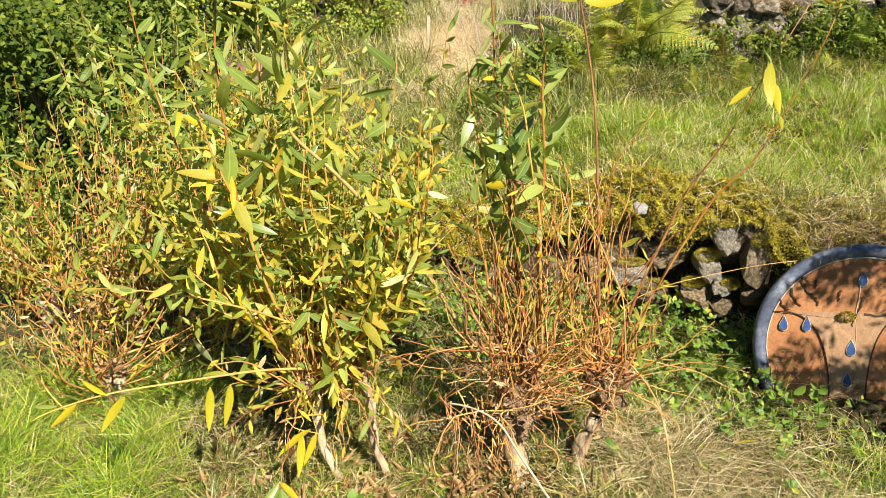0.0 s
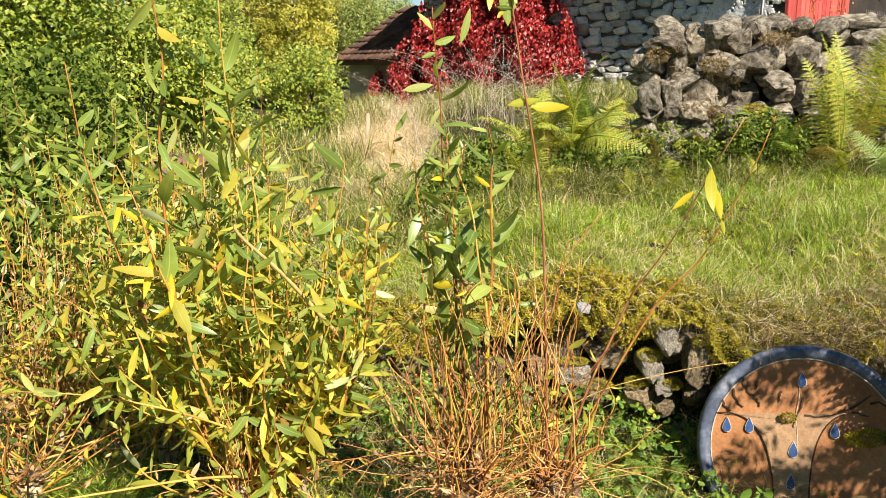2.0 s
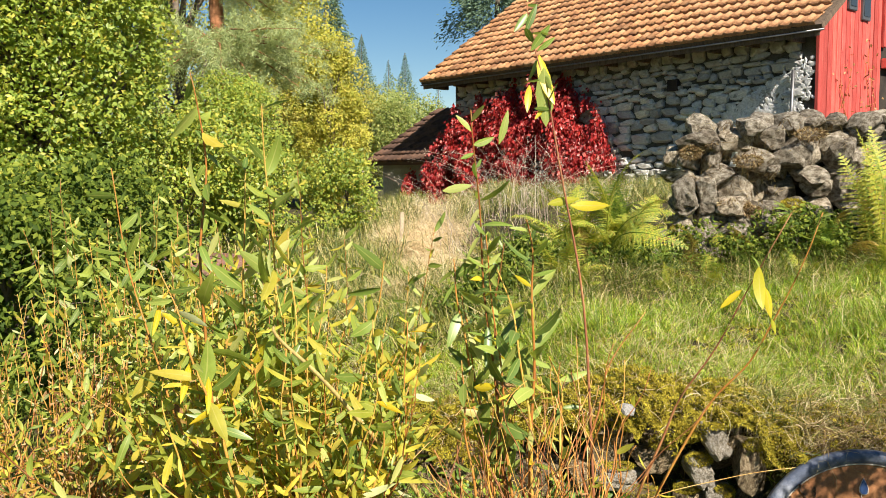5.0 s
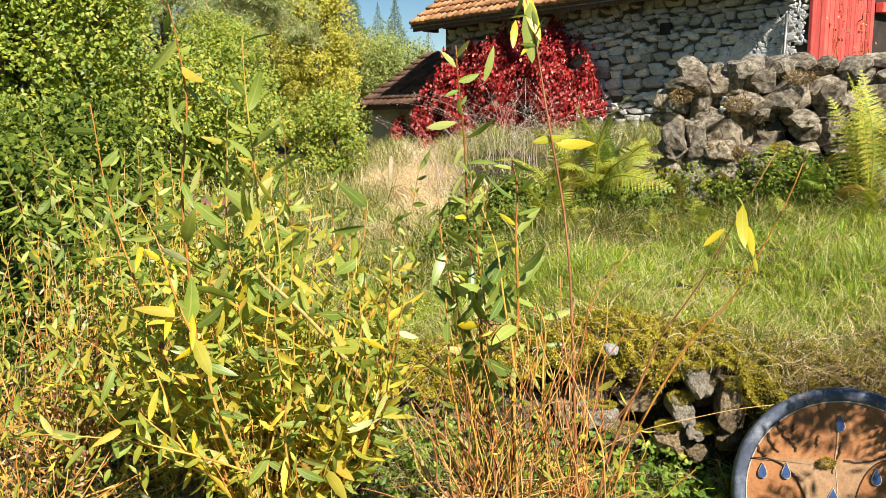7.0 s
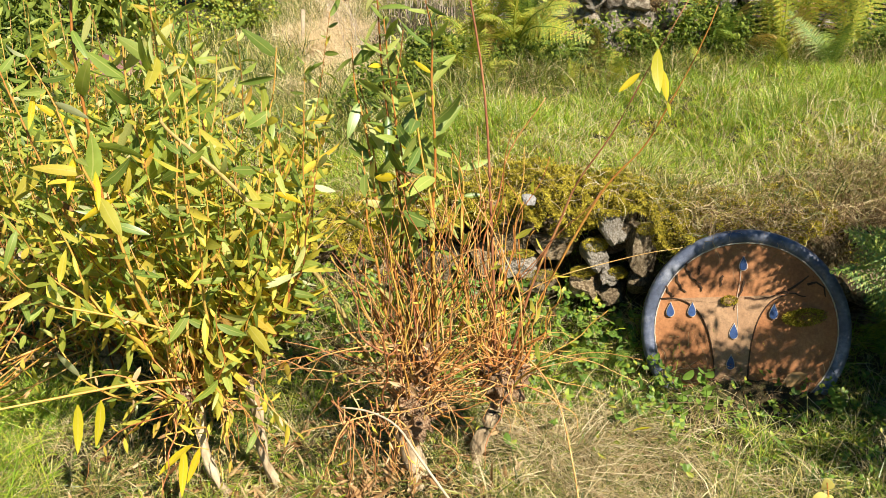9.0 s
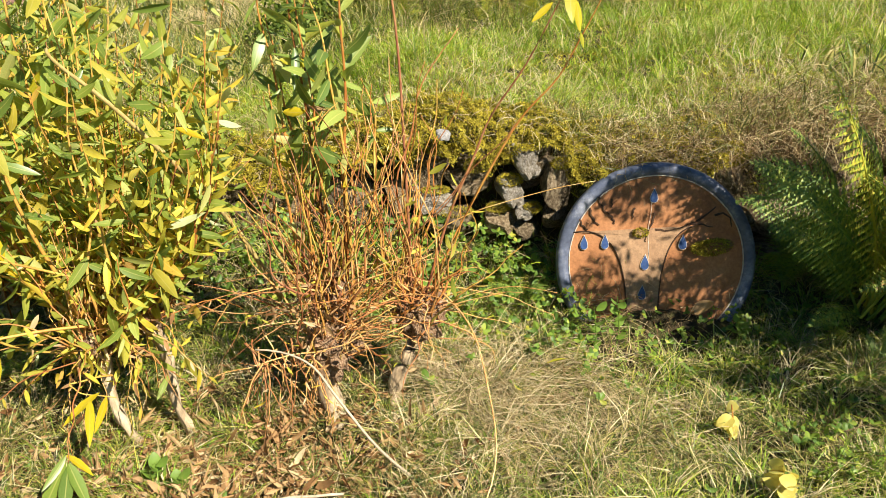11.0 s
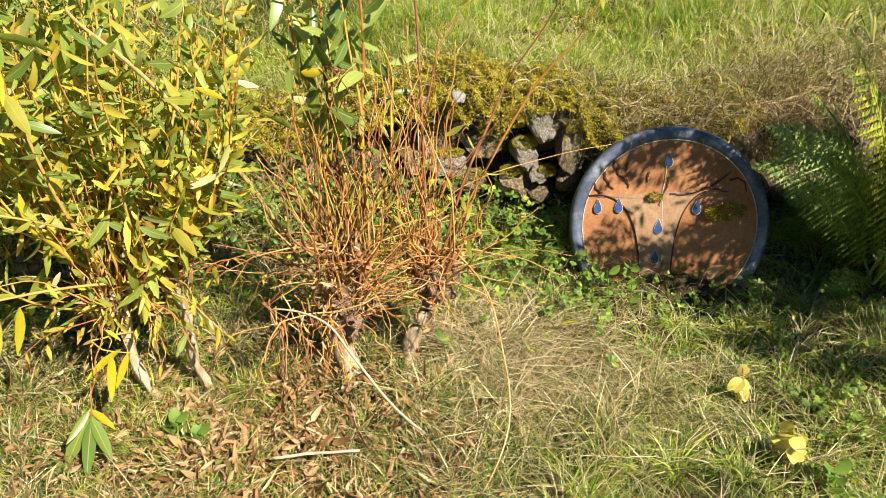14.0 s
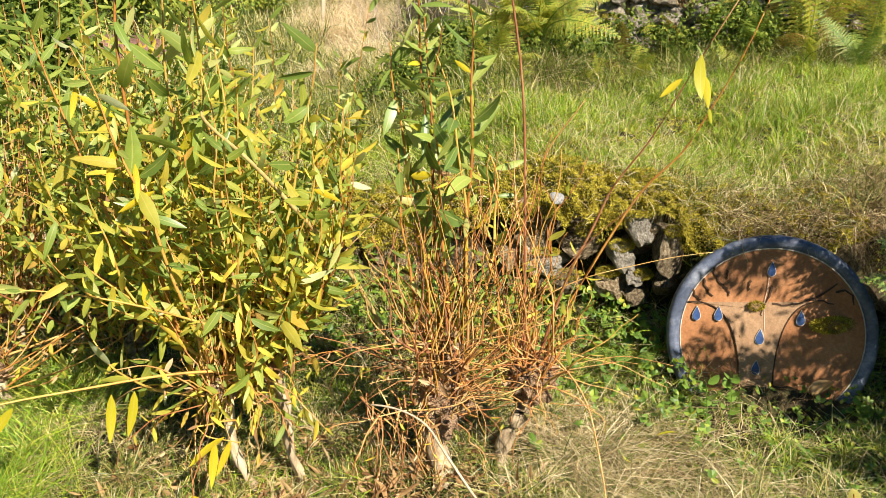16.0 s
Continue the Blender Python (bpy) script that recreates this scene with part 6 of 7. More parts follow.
# hanging roots and dead grass among the boulders
n = 1500
x = rng.uniform(1.75, 4.2, n)
z = 0.95 + rng.uniform(0.0, 1.0, n)
L = rng.uniform(0.06, 0.22, n)
k = noise_keep(x, z, 4.5) > 0.0
me = to_mesh("dead_roots", *blades(np.stack([x, 6.2 + 0.1 * z, z], 1)[k], np.stack([rng.normal(0, 0.8, n), -np.ones(n), 0 * x], 1)[k], L[k], rng.uniform(0.003, 0.006, k.sum()), rng.uniform(0.9, 1.8, k.sum())), M_DEADGRASS)
tagged(new("dead_roots", me), "brown dead grass and roots hanging between the boulders", "dry grass", kind="stuff")


# ---------------- coppiced willows ----------------
def single_leaf_mat(name, stops, trans, dark, rough=0.4):
    """As leaf_mat, but with one colour for each leaf object."""
    m = leaf_mat(name, stops, trans, rough, 40, 0.6, dark, True)
    nt = m.node_tree
    r = [n for n in nt.nodes if n.type == "VALTORGB"][0]
    for l in list(nt.links):
        if l.to_node == r:
            nt.links.remove(l)
    nt.links.new(rnd_object(nt), r.inputs[0])
    return m


M_LEAF_G = single_leaf_mat("single_green_leaf", [(0, (0.10, 0.17, 0.035)), (0.5, (0.21, 0.30, 0.05)), (1, (0.38, 0.45, 0.10))], 0.32, (0.82, 0.85, 0.7))
M_LEAF_Y = single_leaf_mat("single_yellow_leaf", [(0, (0.42, 0.44, 0.03)), (0.5, (0.70, 0.58, 0.03)), (1, (0.82, 0.58, 0.03))], 0.45, (0.9, 0.85, 0.6))
M_LEAF_LG = single_leaf_mat("single_light_leaf", [(0, (0.22, 0.31, 0.07)), (0.6, (0.38, 0.44, 0.10)), (1, (0.54, 0.54, 0.20))], 0.42, (0.85, 0.85, 0.65))


def unit_leaves(material, seed):
    out = []
    r = np.random.default_rng(seed)
    for k in range(4):
        v, f = leaves(np.zeros((1, 3)), np.array([[0, 1.0, 0]]), np.array([[1.0, 0, 0]]), np.ones(1), np.array([r.uniform(0.22, 0.31)]), r.uniform(-0.05, 0.32), r.uniform(0.1, 0.45))
        v[:, 0] += 0.05 * r.normal() * v[:, 1] ** 2
        out.append(to_mesh("leaf", v, f, material, True, leaf_uv(1)))
    return out


LEAF = {"g": unit_leaves(M_LEAF_G, 1), "y": unit_leaves(M_LEAF_Y, 2), "l": unit_leaves(M_LEAF_LG, 3)}


def one_leaf(parent, o, a, b, kind, turn=None, wide=1.0):
    """A single leaf from a to b."""
    a, b = Vector(a), Vector(b)
    y = (b - a).normalized()
    s = Vector((rng.normal(), rng.normal() * 0.6, rng.normal() * 0.6)) if turn is None else Vector(turn)
    x = (s - s.dot(y) * y).normalized()
    z = x.cross(y)
    m = Matrix((x, y, z)).transposed().to_4x4()
    L = (b - a).length
    part("leaf", LEAF[kind][int(rng.integers(4))], parent, at=Matrix.Translation(a - Vector(o)) @ m @ Matrix.Diagonal((L * wide, L, L, 1)))


def smooth_path(pts, n=22, wiggle=0.004):
    """A smooth path through a few points."""
    p = np.array(pts, float)
    t = np.linspace(0, 1, len(p))
    s = np.linspace(0, 1, n)
    if len(p) > 2:
        out = np.stack([np.polyval(np.polyfit(t, p[:, k], min(3, len(p) - 1)), s) for k in range(3)], 1)
    else:
        out = p[0] + (p[1] - p[0]) * s[:, None]
    ph = rng.uniform(0, 6, 2)
    out[:, 0] += wiggle * np.sin(s * 17 + ph[0])
    out[:, 1] += wiggle * np.sin(s * 13 + ph[1])
    return out


class Willow:
    def __init__(self, x, y, label, z=None):
        self.o = np.array([x, y, float(land(x, y)) - 0.02 if z is None else z])
        self.t = thing("willow_stool", *self.o, label, "willow", "coppiced willows")
        self.soft = {"g": [], "y": [], "d": [], "m": []}

    def trunk(self, foot, top, r0, r1, bend=0.02):
        s = np.linspace(0, 1, 12)[:, None]
        p = np.array(foot) + (np.array(top) - np.array(foot)) * s
        p[:, 0] += bend * np.sin(s[:, 0] * 5 + p[0, 0] * 9)
        p[0, 2] -= 0.04
        v, f = tube(p - self.o, np.linspace(r0, r1, 12) * (1 + 0.13 * np.sin(s[:, 0] * 19)), 12)
        v = v + rng.normal(0, 0.0018, v.shape)
        part("trunk", to_mesh("trunk", v, f, M_BARK, True), self.t, "pale fissured bark")

    def head(self, c, r, n=9):
        me = rock_mesh("head", M_KNOB, int(rng.integers(100, 900)), 4, 0.1, 0.3)
        for v in me.vertices:
            d = v.co.normalized()
            v.co *= 1 + 0.55 * noise.noise(d * 3.1 + Vector((c[0] * 30, 0, 0))) + 0.3 * noise.noise(d * 7.3)
        me.polygons.foreach_set("use_smooth", np.ones(len(me.polygons), bool))
        part("pollard_head", me, self.t, "knobbly pollard head with cut stubs", Matrix.Translation(Vector(c) - Vector(self.o)) @ Matrix.Diagonal((r * 2.1, r * 2.1, r * 2.6, 1)))
        st = []
        for k in range(n * 3):
            a = np.array(c) - self.o + rand_dirs(1)[0] * r * 0.7
            d = norm(rand_dirs(1, (-0.1, 1))[0])
            l = rng.uniform(0.02, 0.07)
            st.append(tube([a, a + d * l], [0.006, 0.005], 5))
        part("stubble", to_mesh("stubble", *join(st), M_KNOB), self.t, kind="stuff")

    def stem(self, pts, r0=0.005, r1=0.0015, dry=False, wiggle=0.004, n=22, label="", material=None):
        p = smooth_path(pts, n, wiggle)
        part("stem", to_mesh("stem", *tube(p - self.o, np.linspace(r0, r1, n), 6), material or (M_STEM_DRY if dry else M_STEM), True), self.t, label)
        return p

    def dress(self, p, s0, s1, gap, length, mix, wide=0.26, droop=0.4, singles=0.0):
        """Leaves along a stem, from fraction s0 to s1; mix: the chance of green, light, yellow, dead."""
        seg = np.linalg.norm(np.diff(p, axis=0), axis=1)
        acc = np.concatenate([[0], np.cumsum(seg)])
        tot = acc[-1]
        d0, ang = s0 * tot, rng.uniform(0, 6)
        while d0 < s1 * tot:
            q = np.array([np.interp(d0, acc, p[:, k]) for k in range(3)])
            q2 = np.array([np.interp(min(d0 + 0.02, tot), acc, p[:, k]) for k in range(3)])
            ax = norm(q2 - q) if d0 < tot - 0.02 else norm(p[-1] - p[-3])
            ang += 2.4 + rng.normal(0, 0.4)
            u = norm(np.cross(ax, [0.3, 0.2, 1]))
            w = np.cross(ax, u)
            rad = np.cos(ang) * u + np.sin(ang) * w
            way = rng.uniform()
            if way < 0.5:
                al = norm(ax * rng.uniform(0.3, 1.1) + 1.05 * rad + np.array([0, 0, 0.25 * (0.4 - droop) + rng.normal(0, 0.25)]))
            elif way < 0.82:
                al = norm(0.9 * rad + np.array([0, 0, -rng.uniform(0.1, 1.4)]))
            else:
                al = norm(ax * rng.uniform(0.3, 1.0) + 0.9 * rad + np.array([0, 0, -droop + rng.normal(0, 0.25)]))
            L = length * rng.uniform(0.45, 1.35) * (0.75 + 0.25 * math.sin(math.pi * min(1, d0 / tot)))
            up = d0 / tot
            c = rng.uniform()
            g, l, y = mix
            g2 = g * (0.4 + 1.0 * up)
            kind = "g" if c < g2 else "m" if c < g2 + l else "y" if c < g2 + l + y else "d"
            if kind == "d" and mix[0] > 0.1 and rng.uniform() < 0.6:
                kind = "m"
            L *= 0.6 if kind == "d" else 1.0
            if rng.uniform() < singles and kind != "d":
                one_leaf(self.t, self.o, q, q + al * L, {"g": "g", "m": "l", "y": "y"}[kind], wide=rng.uniform(0.8, 1.15))
            else:
                nr = norm(np.array([0.30, -0.5, 0.7]) + rng.normal(0, 0.6, 3))
                self.soft[kind].append((q - self.o, al, np.cross(nr, al), L, L * wide * rng.uniform(0.75, 1.35)))
            d0 += gap * rng.uniform(0.55, 1.5)

    def done(self):
        for key, name, material in (("g", "green_leaves", M_WILLOW_G), ("m", "mixed_leaves", M_WILLOW), ("y", "yellow_leaves", M_WILLOW_Y), ("d", "withered_leaves", M_DEAD)):
            if self.soft[key]:
                b, a, s, L, w = [np.array(c) for c in zip(*self.soft[key])]
                part(name, to_mesh(name, *leaves(b, a, s, L, w, rng.normal(0.2, 0.28, len(b)), rng.uniform(0.2, 0.6)), material, True, leaf_uv(len(b))), self.t, kind="stuff")


# the two thin leafy stools
wa = Willow(-0.37, 2.25, "leafy willow stool with yellow-green leaves and two pale trunks")
wa.trunk((-0.43, 2.20, 0.0), (-0.53, 2.25, 0.34), 0.013, 0.016)
wa.trunk((-0.295, 2.31, 0.0), (-0.40, 2.33, 0.36), 0.014, 0.018)
wa.head((-0.40, 2.33, 0.40), 0.045)
wa.head((-0.53, 2.25, 0.36), 0.040)
HEADS = [np.array([-0.53, 2.25, 0.37]), np.array([-0.40, 2.33, 0.42])]
MIX = (0.20, 0.52, 0.22)
for k in range(60):
    b = HEADS[k % 2] + rng.normal(0, 0.03, 3)
    tip = np.array([rng.uniform(-1.02, -0.12), rng.uniform(1.95, 2.75), rng.uniform(0.70, 1.36)])
    tip[2] -= 0.35 * abs(tip[0] + 0.50)
    mid = (b + tip) / 2 + np.array([(tip[0] - b[0]) * 0.22, 0, -0.04]) + rng.normal(0, 0.03, 3)
    p = wa.stem([b, mid, tip], rng.uniform(0.0034, 0.0058), 0.0014, wiggle=rng.uniform(0.004, 0.012))
    wa.dress(p, rng.uniform(0.08, 0.35), 1.0, 0.023, 0.080, MIX, wide=0.245, singles=0.07)
for k in range(46):
    b = HEADS[k % 2] + rng.normal(0, 0.04, 3)
    tip = b + np.array([rng.normal(-0.05, 0.22), rng.normal(-0.02, 0.15), rng.uniform(0.25, 0.75)])
    p = wa.stem([b, (b + tip) / 2 + rng.normal(0, 0.03, 3), tip], rng.uniform(0.0018, 0.0032), 0.0008, dry=k % 4 == 0, n=14)
    wa.dress(p, 0.25, 1.0, 0.022, 0.050, (0.12, 0.45, 0.26), wide=0.24)
for k in range(24):
    b = HEADS[k % 2] + rng.normal(0, 0.03, 3)
    a = rng.uniform(0, 6.28)
    l = rng.uniform(0.12, 0.38)
    tip = b + np.array([l * math.cos(a), l * math.sin(a) * 0.7, rng.uniform(-0.24, 0.14)])
    p = wa.stem([b, (b + tip) / 2 + np.array([0, 0, 0.05]), tip], 0.003, 0.001, dry=k % 3 == 0, n=10)
    wa.dress(p, 0.25, 1.0, 0.036, 0.066, (0.06, 0.44, 0.32), droop=0.5, wide=0.25)
for k in range(30):
    b = HEADS[k % 2] + rng.normal(0, 0.03, 3)
    a = rng.uniform(0, 6.28)
    l = rng.uniform(0.10, 0.34)
    tip = np.array([b[0] + l * math.cos(a), b[1] + 0.7 * l * math.sin(a), rng.uniform(0.07, 0.30)])
    p = wa.stem([b, (b + tip) / 2 + np.array([0.2 * l * math.cos(a), 0.1 * l * math.sin(a), 0.05]), tip], 0.0022, 0.0009, dry=k % 2 == 0, n=10, wiggle=0.006)
    wa.dress(p, 0.3, 1.0, 0.07, 0.05, (0.05, 0.28, 0.28), droop=0.5, wide=0.2)
for c in HEADS:
    for k in range(110):
        q = c + rng.normal(0, 0.065, 3) + [0, -0.02, -0.01] - wa.o
        L = rng.uniform(0.02, 0.055)
        wa.soft["d" if k % 3 else "y"].append((q, norm(rng.normal(0, 1, 3) + [0, 0, -0.7]), rng.normal(0, 1, 3), L, L * rng.uniform(0.14, 0.3)))
    for k in range(22):
        b = c + rng.normal(0, 0.03, 3)
        tip = b + np.array([rng.normal(0, 0.10), rng.normal(-0.02, 0.08), rng.uniform(0.12, 0.42)])
        wa.stem([b, (b + tip) / 2 + rng.normal(0, 0.02, 3), tip], rng.uniform(0.0014, 0.0028), 0.0008, dry=k % 2 == 0, n=10, wiggle=rng.uniform(0.002, 0.008))
for pts in ([(-0.60, 2.25, 0.4), (-0.70, 2.2, 1.15), (-0.687, 2.2, 1.57), (-0.716, 2.2, 1.87)], [(-0.45, 2.3, 0.45), (-0.50, 2.25, 1.1), (-0.526, 2.2, 1.78)],
            [(-0.47, 2.3, 0.46), (-0.47, 2.3, 1.05), (-0.49, 2.3, 1.44)], [(-0.55, 2.22, 0.45), (-0.66, 2.1, 1.0), (-0.78, 2.1, 1.36)], [(-0.42, 2.3, 0.45), (-0.30, 2.3, 0.95), (-0.22, 2.35, 1.35)],
            [(-0.55, 2.25, 0.4), (-0.85, 2.3, 1.0), (-0.98, 2.3, 1.62)], [(-0.5, 2.25, 0.4), (-0.62, 2.35, 1.1), (-0.62, 2.4, 1.66)]):
    p = wa.stem(pts, 0.006, 0.0014)
    wa.dress(p, 0.25, 1.0, 0.030, 0.105, (0.55, 0.33, 0.08), wide=0.28, singles=0.4)
p = wa.stem([(-0.45, 2.25, 0.42), (-0.69, 2.1, 0.478), (-1.001, 1.95, 0.491), (-1.199, 1.85, 0.456)], 0.005, 0.0015, label="long arching side shoot")
p = wa.stem([(-0.42, 2.3, 0.46), (-0.669, 2.1, 0.687), (-1.043, 2.0, 0.786)], 0.005, 0.0015, label="long arching side shoot")
wa.dress(p, 0.3, 1.0, 0.045, 0.09, (0.3, 0.5, 0.2), singles=0.8)
for a, b, kind in (((-0.653, 2.2, 1.447), (-0.683, 2.2, 1.375), "l"), ((-0.78, 2.1, 1.268), (-0.80, 2.1, 1.187), "y"), ((-0.778, 2.1, 1.245), (-0.69, 2.1, 1.19), "y"), ((-0.707, 2.1, 1.115), (-0.734, 2.1, 1.01), "y"),
                   ((-0.661, 2.1, 1.075), (-0.663, 2.1, 0.98), "y"), ((-0.62, 2.1, 1.006), (-0.71, 2.1, 0.945), "y"), ((-0.755, 2.0, 0.484), (-0.77, 2.0, 0.352), "y"), ((-0.695, 2.0, 0.494), (-0.712, 2.0, 0.36), "y"),
                   ((-0.984, 1.95, 0.478), (-1.066, 1.95, 0.383), "y"), ((-1.024, 1.93, 0.492), (-1.10, 1.93, 0.535), "y"), ((-1.1, 1.9, 0.481), (-1.176, 1.9, 0.405), "y"), ((-1.138, 1.87, 0.49), (-1.21, 1.87, 0.485), "l"),
                   ((-0.474, 2.0, 0.351), (-0.575, 2.0, 0.28), "y"), ((-0.5, 2.0, 0.335), (-0.518, 2.0, 0.205), "y"), ((-0.459, 2.0, 0.338), (-0.493, 2.0, 0.232), "y"), ((-0.947, 2.05, 0.758), (-1.072, 2.05, 0.772), "l"),
                   ((-0.942, 2.05, 0.741), (-1.0, 2.05, 0.668), "l"), ((-0.202, 2.3, 1.03), (-0.172, 2.3, 0.935), "l")):
    one_leaf(wa.t, wa.o, a, b, kind, (1, 0.2, 0.1) if abs(b[0] - a[0]) < abs(b[2] - a[2]) * 1.5 else (0.3, 0.2, 1), 0.76)
p = wa.stem([(-0.52, 2.05, 0.40), (-0.53, 1.95, 0.33), (-0.552, 1.90, 0.215)], 0.0025, 0.0012, dry=True)
for a, b, kind in (((-0.555, 1.90, 0.22), (-0.635, 1.88, 0.075), "g"), ((-0.55, 1.90, 0.21), (-0.58, 1.86, 0.06), "g"), ((-0.55, 1.90, 0.22), (-0.51, 1.86, 0.10), "g"), ((-0.55, 1.9, 0.24), (-0.50, 1.92, 0.17), "y"), ((-0.55, 1.9, 0.24), (-0.60, 1.84, 0.18), "l")):
    one_leaf(wa.t, wa.o, a, b, kind, (1, 0.2, 0.1), 0.9)
p = wa.stem([(-0.46, 2.1, 0.34), (-0.55, 2.03, 0.36), (-0.44, 2.0, 0.33)], 0.003, 0.0015)
wa.done()

# the thick middle stool, mostly bare
wm = Willow(0.113, 2.27, "bare reddish willow stool with tangled shoots and thick trunk")
wm.trunk((0.115, 2.26, 0.0), (0.13, 2.29, 0.24), 0.032, 0.036)
wm.head((0.13, 2.29, 0.27), 0.062, 12)
wm.head((0.15, 2.32, 0.40), 0.050, 9)
for pts, mix, s0 in (([(0.15, 2.3, 0.36), (0.124, 2.35, 0.85), (0.066, 2.4, 1.42)], (0.6, 0.3, 0.1), 0.55), ([(0.18, 2.3, 0.4), (0.198, 2.3, 1.12), (0.183, 2.3, 1.47)], (0.6, 0.25, 0.1), 0.72),
                     ([(0.2, 2.3, 0.4), (0.18, 2.3, 0.956), (0.098, 2.35, 1.34)], (0.6, 0.3, 0.1), 0.6), ([(0.16, 2.3, 0.4), (0.08, 2.4, 1.1), (0.031, 2.4, 1.78)], (0.6, 0.3, 0.1), 0.55),
                     ([(0.22, 2.33, 0.4), (0.29, 2.4, 0.84), (0.251, 2.4, 1.06)], (0.3, 0.3, 0.2), 0.7), ([(0.12, 2.33, 0.4), (0.02, 2.45, 1.0), (-0.03, 2.5, 1.34)], (0.6, 0.3, 0.1), 0.5), ([(0.16, 2.33, 0.4), (0.10, 2.5, 1.0), (0.13, 2.55, 1.38)], (0.6, 0.3, 0.1), 0.5), ([(0.14, 2.33, 0.4), (0.05, 2.5, 0.9), (0.0, 2.55, 1.22)], (0.6, 0.3, 0.1), 0.5), ([(0.1, 2.3, 0.38), (0.02, 2.35, 0.75), (0.0, 2.4, 1.05)], (0.3, 0.4, 0.3), 0.5)):
    p = wm.stem(pts, 0.006, 0.0018)
    wm.dress(p, s0 - 0.2, 1.0, 0.028, 0.10, mix, wide=0.3, singles=0.8)
for k in range(92):
    b = np.array([0.14, 2.3, rng.uniform(0.26, 0.46)]) + rng.normal(0, 0.045, 3)
    tip = b + np.array([rng.normal(0.0, 0.15), rng.normal(0.03, 0.1), rng.uniform(0.18, 0.66)])
    p = wm.stem([b, (b + tip) / 2 + rng.normal(0, 0.045, 3), tip], rng.uniform(0.0015, 0.0040), 0.0011, dry=k % 3 < 2, wiggle=rng.uniform(0.003, 0.010), material=M_REDSTEM if k % 6 == 0 else None)
    wm.dress(p, 0.5, 1.0, 0.22, 0.045, (0.0, 0.3, 0.2), wide=0.18)
for k in range(72):
    b = np.array([0.13, 2.3, rng.uniform(0.24, 0.42)]) + rng.normal(0, 0.03, 3)
    a = rng.uniform(-0.4, 3.6)
    l = rng.uniform(0.18, 0.52)
    tip = b + np.array([-l * math.cos(a) * 1.0, -l * math.sin(a) * 0.6 + 0.05, rng.uniform(-0.12, 0.22)])
    tip[2] = max(tip[2], 0.06)
    p = wm.stem([b, (b + tip) / 2 + rng.normal(0, 0.035, 3) + np.array([0, 0, rng.uniform(0.0, 0.09)]), tip], rng.uniform(0.0012, 0.0030), 0.0008, dry=True, wiggle=rng.uniform(0.003, 0.012))
    wm.dress(p, 0.3, 1.0, 0.09, 0.035, (0.0, 0.05, 0.05), wide=0.16)
# hanging withered shoots at the trunk
for k in range(30):
    b = np.array([rng.uniform(-0.12, 0.12), rng.uniform(2.12, 2.28), rng.uniform(0.26, 0.36)])
    tip = b + np.array([rng.normal(0, 0.05), rng.normal(-0.02, 0.03), -rng.uniform(0.14, 0.3)])
    tip[2] = max(tip[2], 0.02)
    p = wm.stem([b, (b + tip) / 2 + rng.normal(0, 0.02, 3), tip], 0.0024, 0.0009, dry=True, wiggle=0.002)
    wm.dress(p, 0.1, 1.0, 0.045, 0.042, (0.0, 0.0, 0.06), wide=0.16, droop=0.8)
for c in ((0.13, 2.27, 0.42), (0.10, 2.25, 0.34), (0.20, 2.27, 0.38), (0.05, 2.25, 0.45)):
    for k in range(60):
        q = np.array(c) + rng.normal(0, 0.05, 3) - wm.o
        L = rng.uniform(0.02, 0.05)
        wm.soft["d"].append((q, norm(rng.normal(0, 1, 3) + [0, 0, -0.6]), rng.normal(0, 1, 3), L, L * rng.uniform(0.15, 0.35)))
wm.stem([(-0.014, 2.5, 0.34), (-0.213, 2.35, 0.777), (-0.422, 2.2, 1.083), (-0.50, 2.15, 1.2)], 0.0085, 0.004, label="thick leaning yellow-brown shoot", material=M_CANE)
for a, b, kind in (((-0.01, 2.4, 0.90), (0.088, 2.4, 0.878), "l"), ((0.031, 2.4, 1.118), (0.125, 2.4, 1.095), "y"), ((0.226, 2.35, 0.857), (0.27, 2.35, 0.79), "l"), ((-0.053, 2.3, 1.55), (0.03, 2.3, 1.567), "l")):
    one_leaf(wm.t, wm.o, a, b, kind, (0.3, 0.3, 1))
wm.done()

# the stool with the long stems
wr = Willow(0.335, 2.31, "willow stool with slanting trunk and long upright stems")
wr.trunk((0.326, 2.31, 0.0), (0.385, 2.30, 0.30), 0.021, 0.028)
wr.head((0.395, 2.30, 0.345), 0.058, 12)
wr.head((0.44, 2.31, 0.36), 0.04, 6)
p = wr.stem([(0.374, 2.3, 0.38), (0.365, 2.35, 0.998), (0.296, 2.4, 1.572), (0.238, 2.42, 1.832), (0.19, 2.45, 2.09)], 0.0048, 0.0015, label="tallest upright stem", material=M_REDSTEM)
wr.dress(p, 0.82, 1.0, 0.035, 0.085, (0.55, 0.25, 0.15), singles=1.0)
p1 = wr.stem([(0.42, 2.31, 0.40), (0.554, 2.3, 0.836), (0.661, 2.25, 1.075), (0.868, 2.2, 1.486)], 0.0048, 0.0014, material=M_REDSTEM)
p2 = wr.stem([(0.44, 2.33, 0.40), (0.676, 2.3, 0.918), (0.802, 2.25, 1.107), (0.943, 2.2, 1.487)], 0.0044, 0.0014)
for q in (p1, p2):
    wr.dress(q, 0.86, 1.0, 0.05, 0.06, (0.7, 0.3, 0.0), singles=1.0)
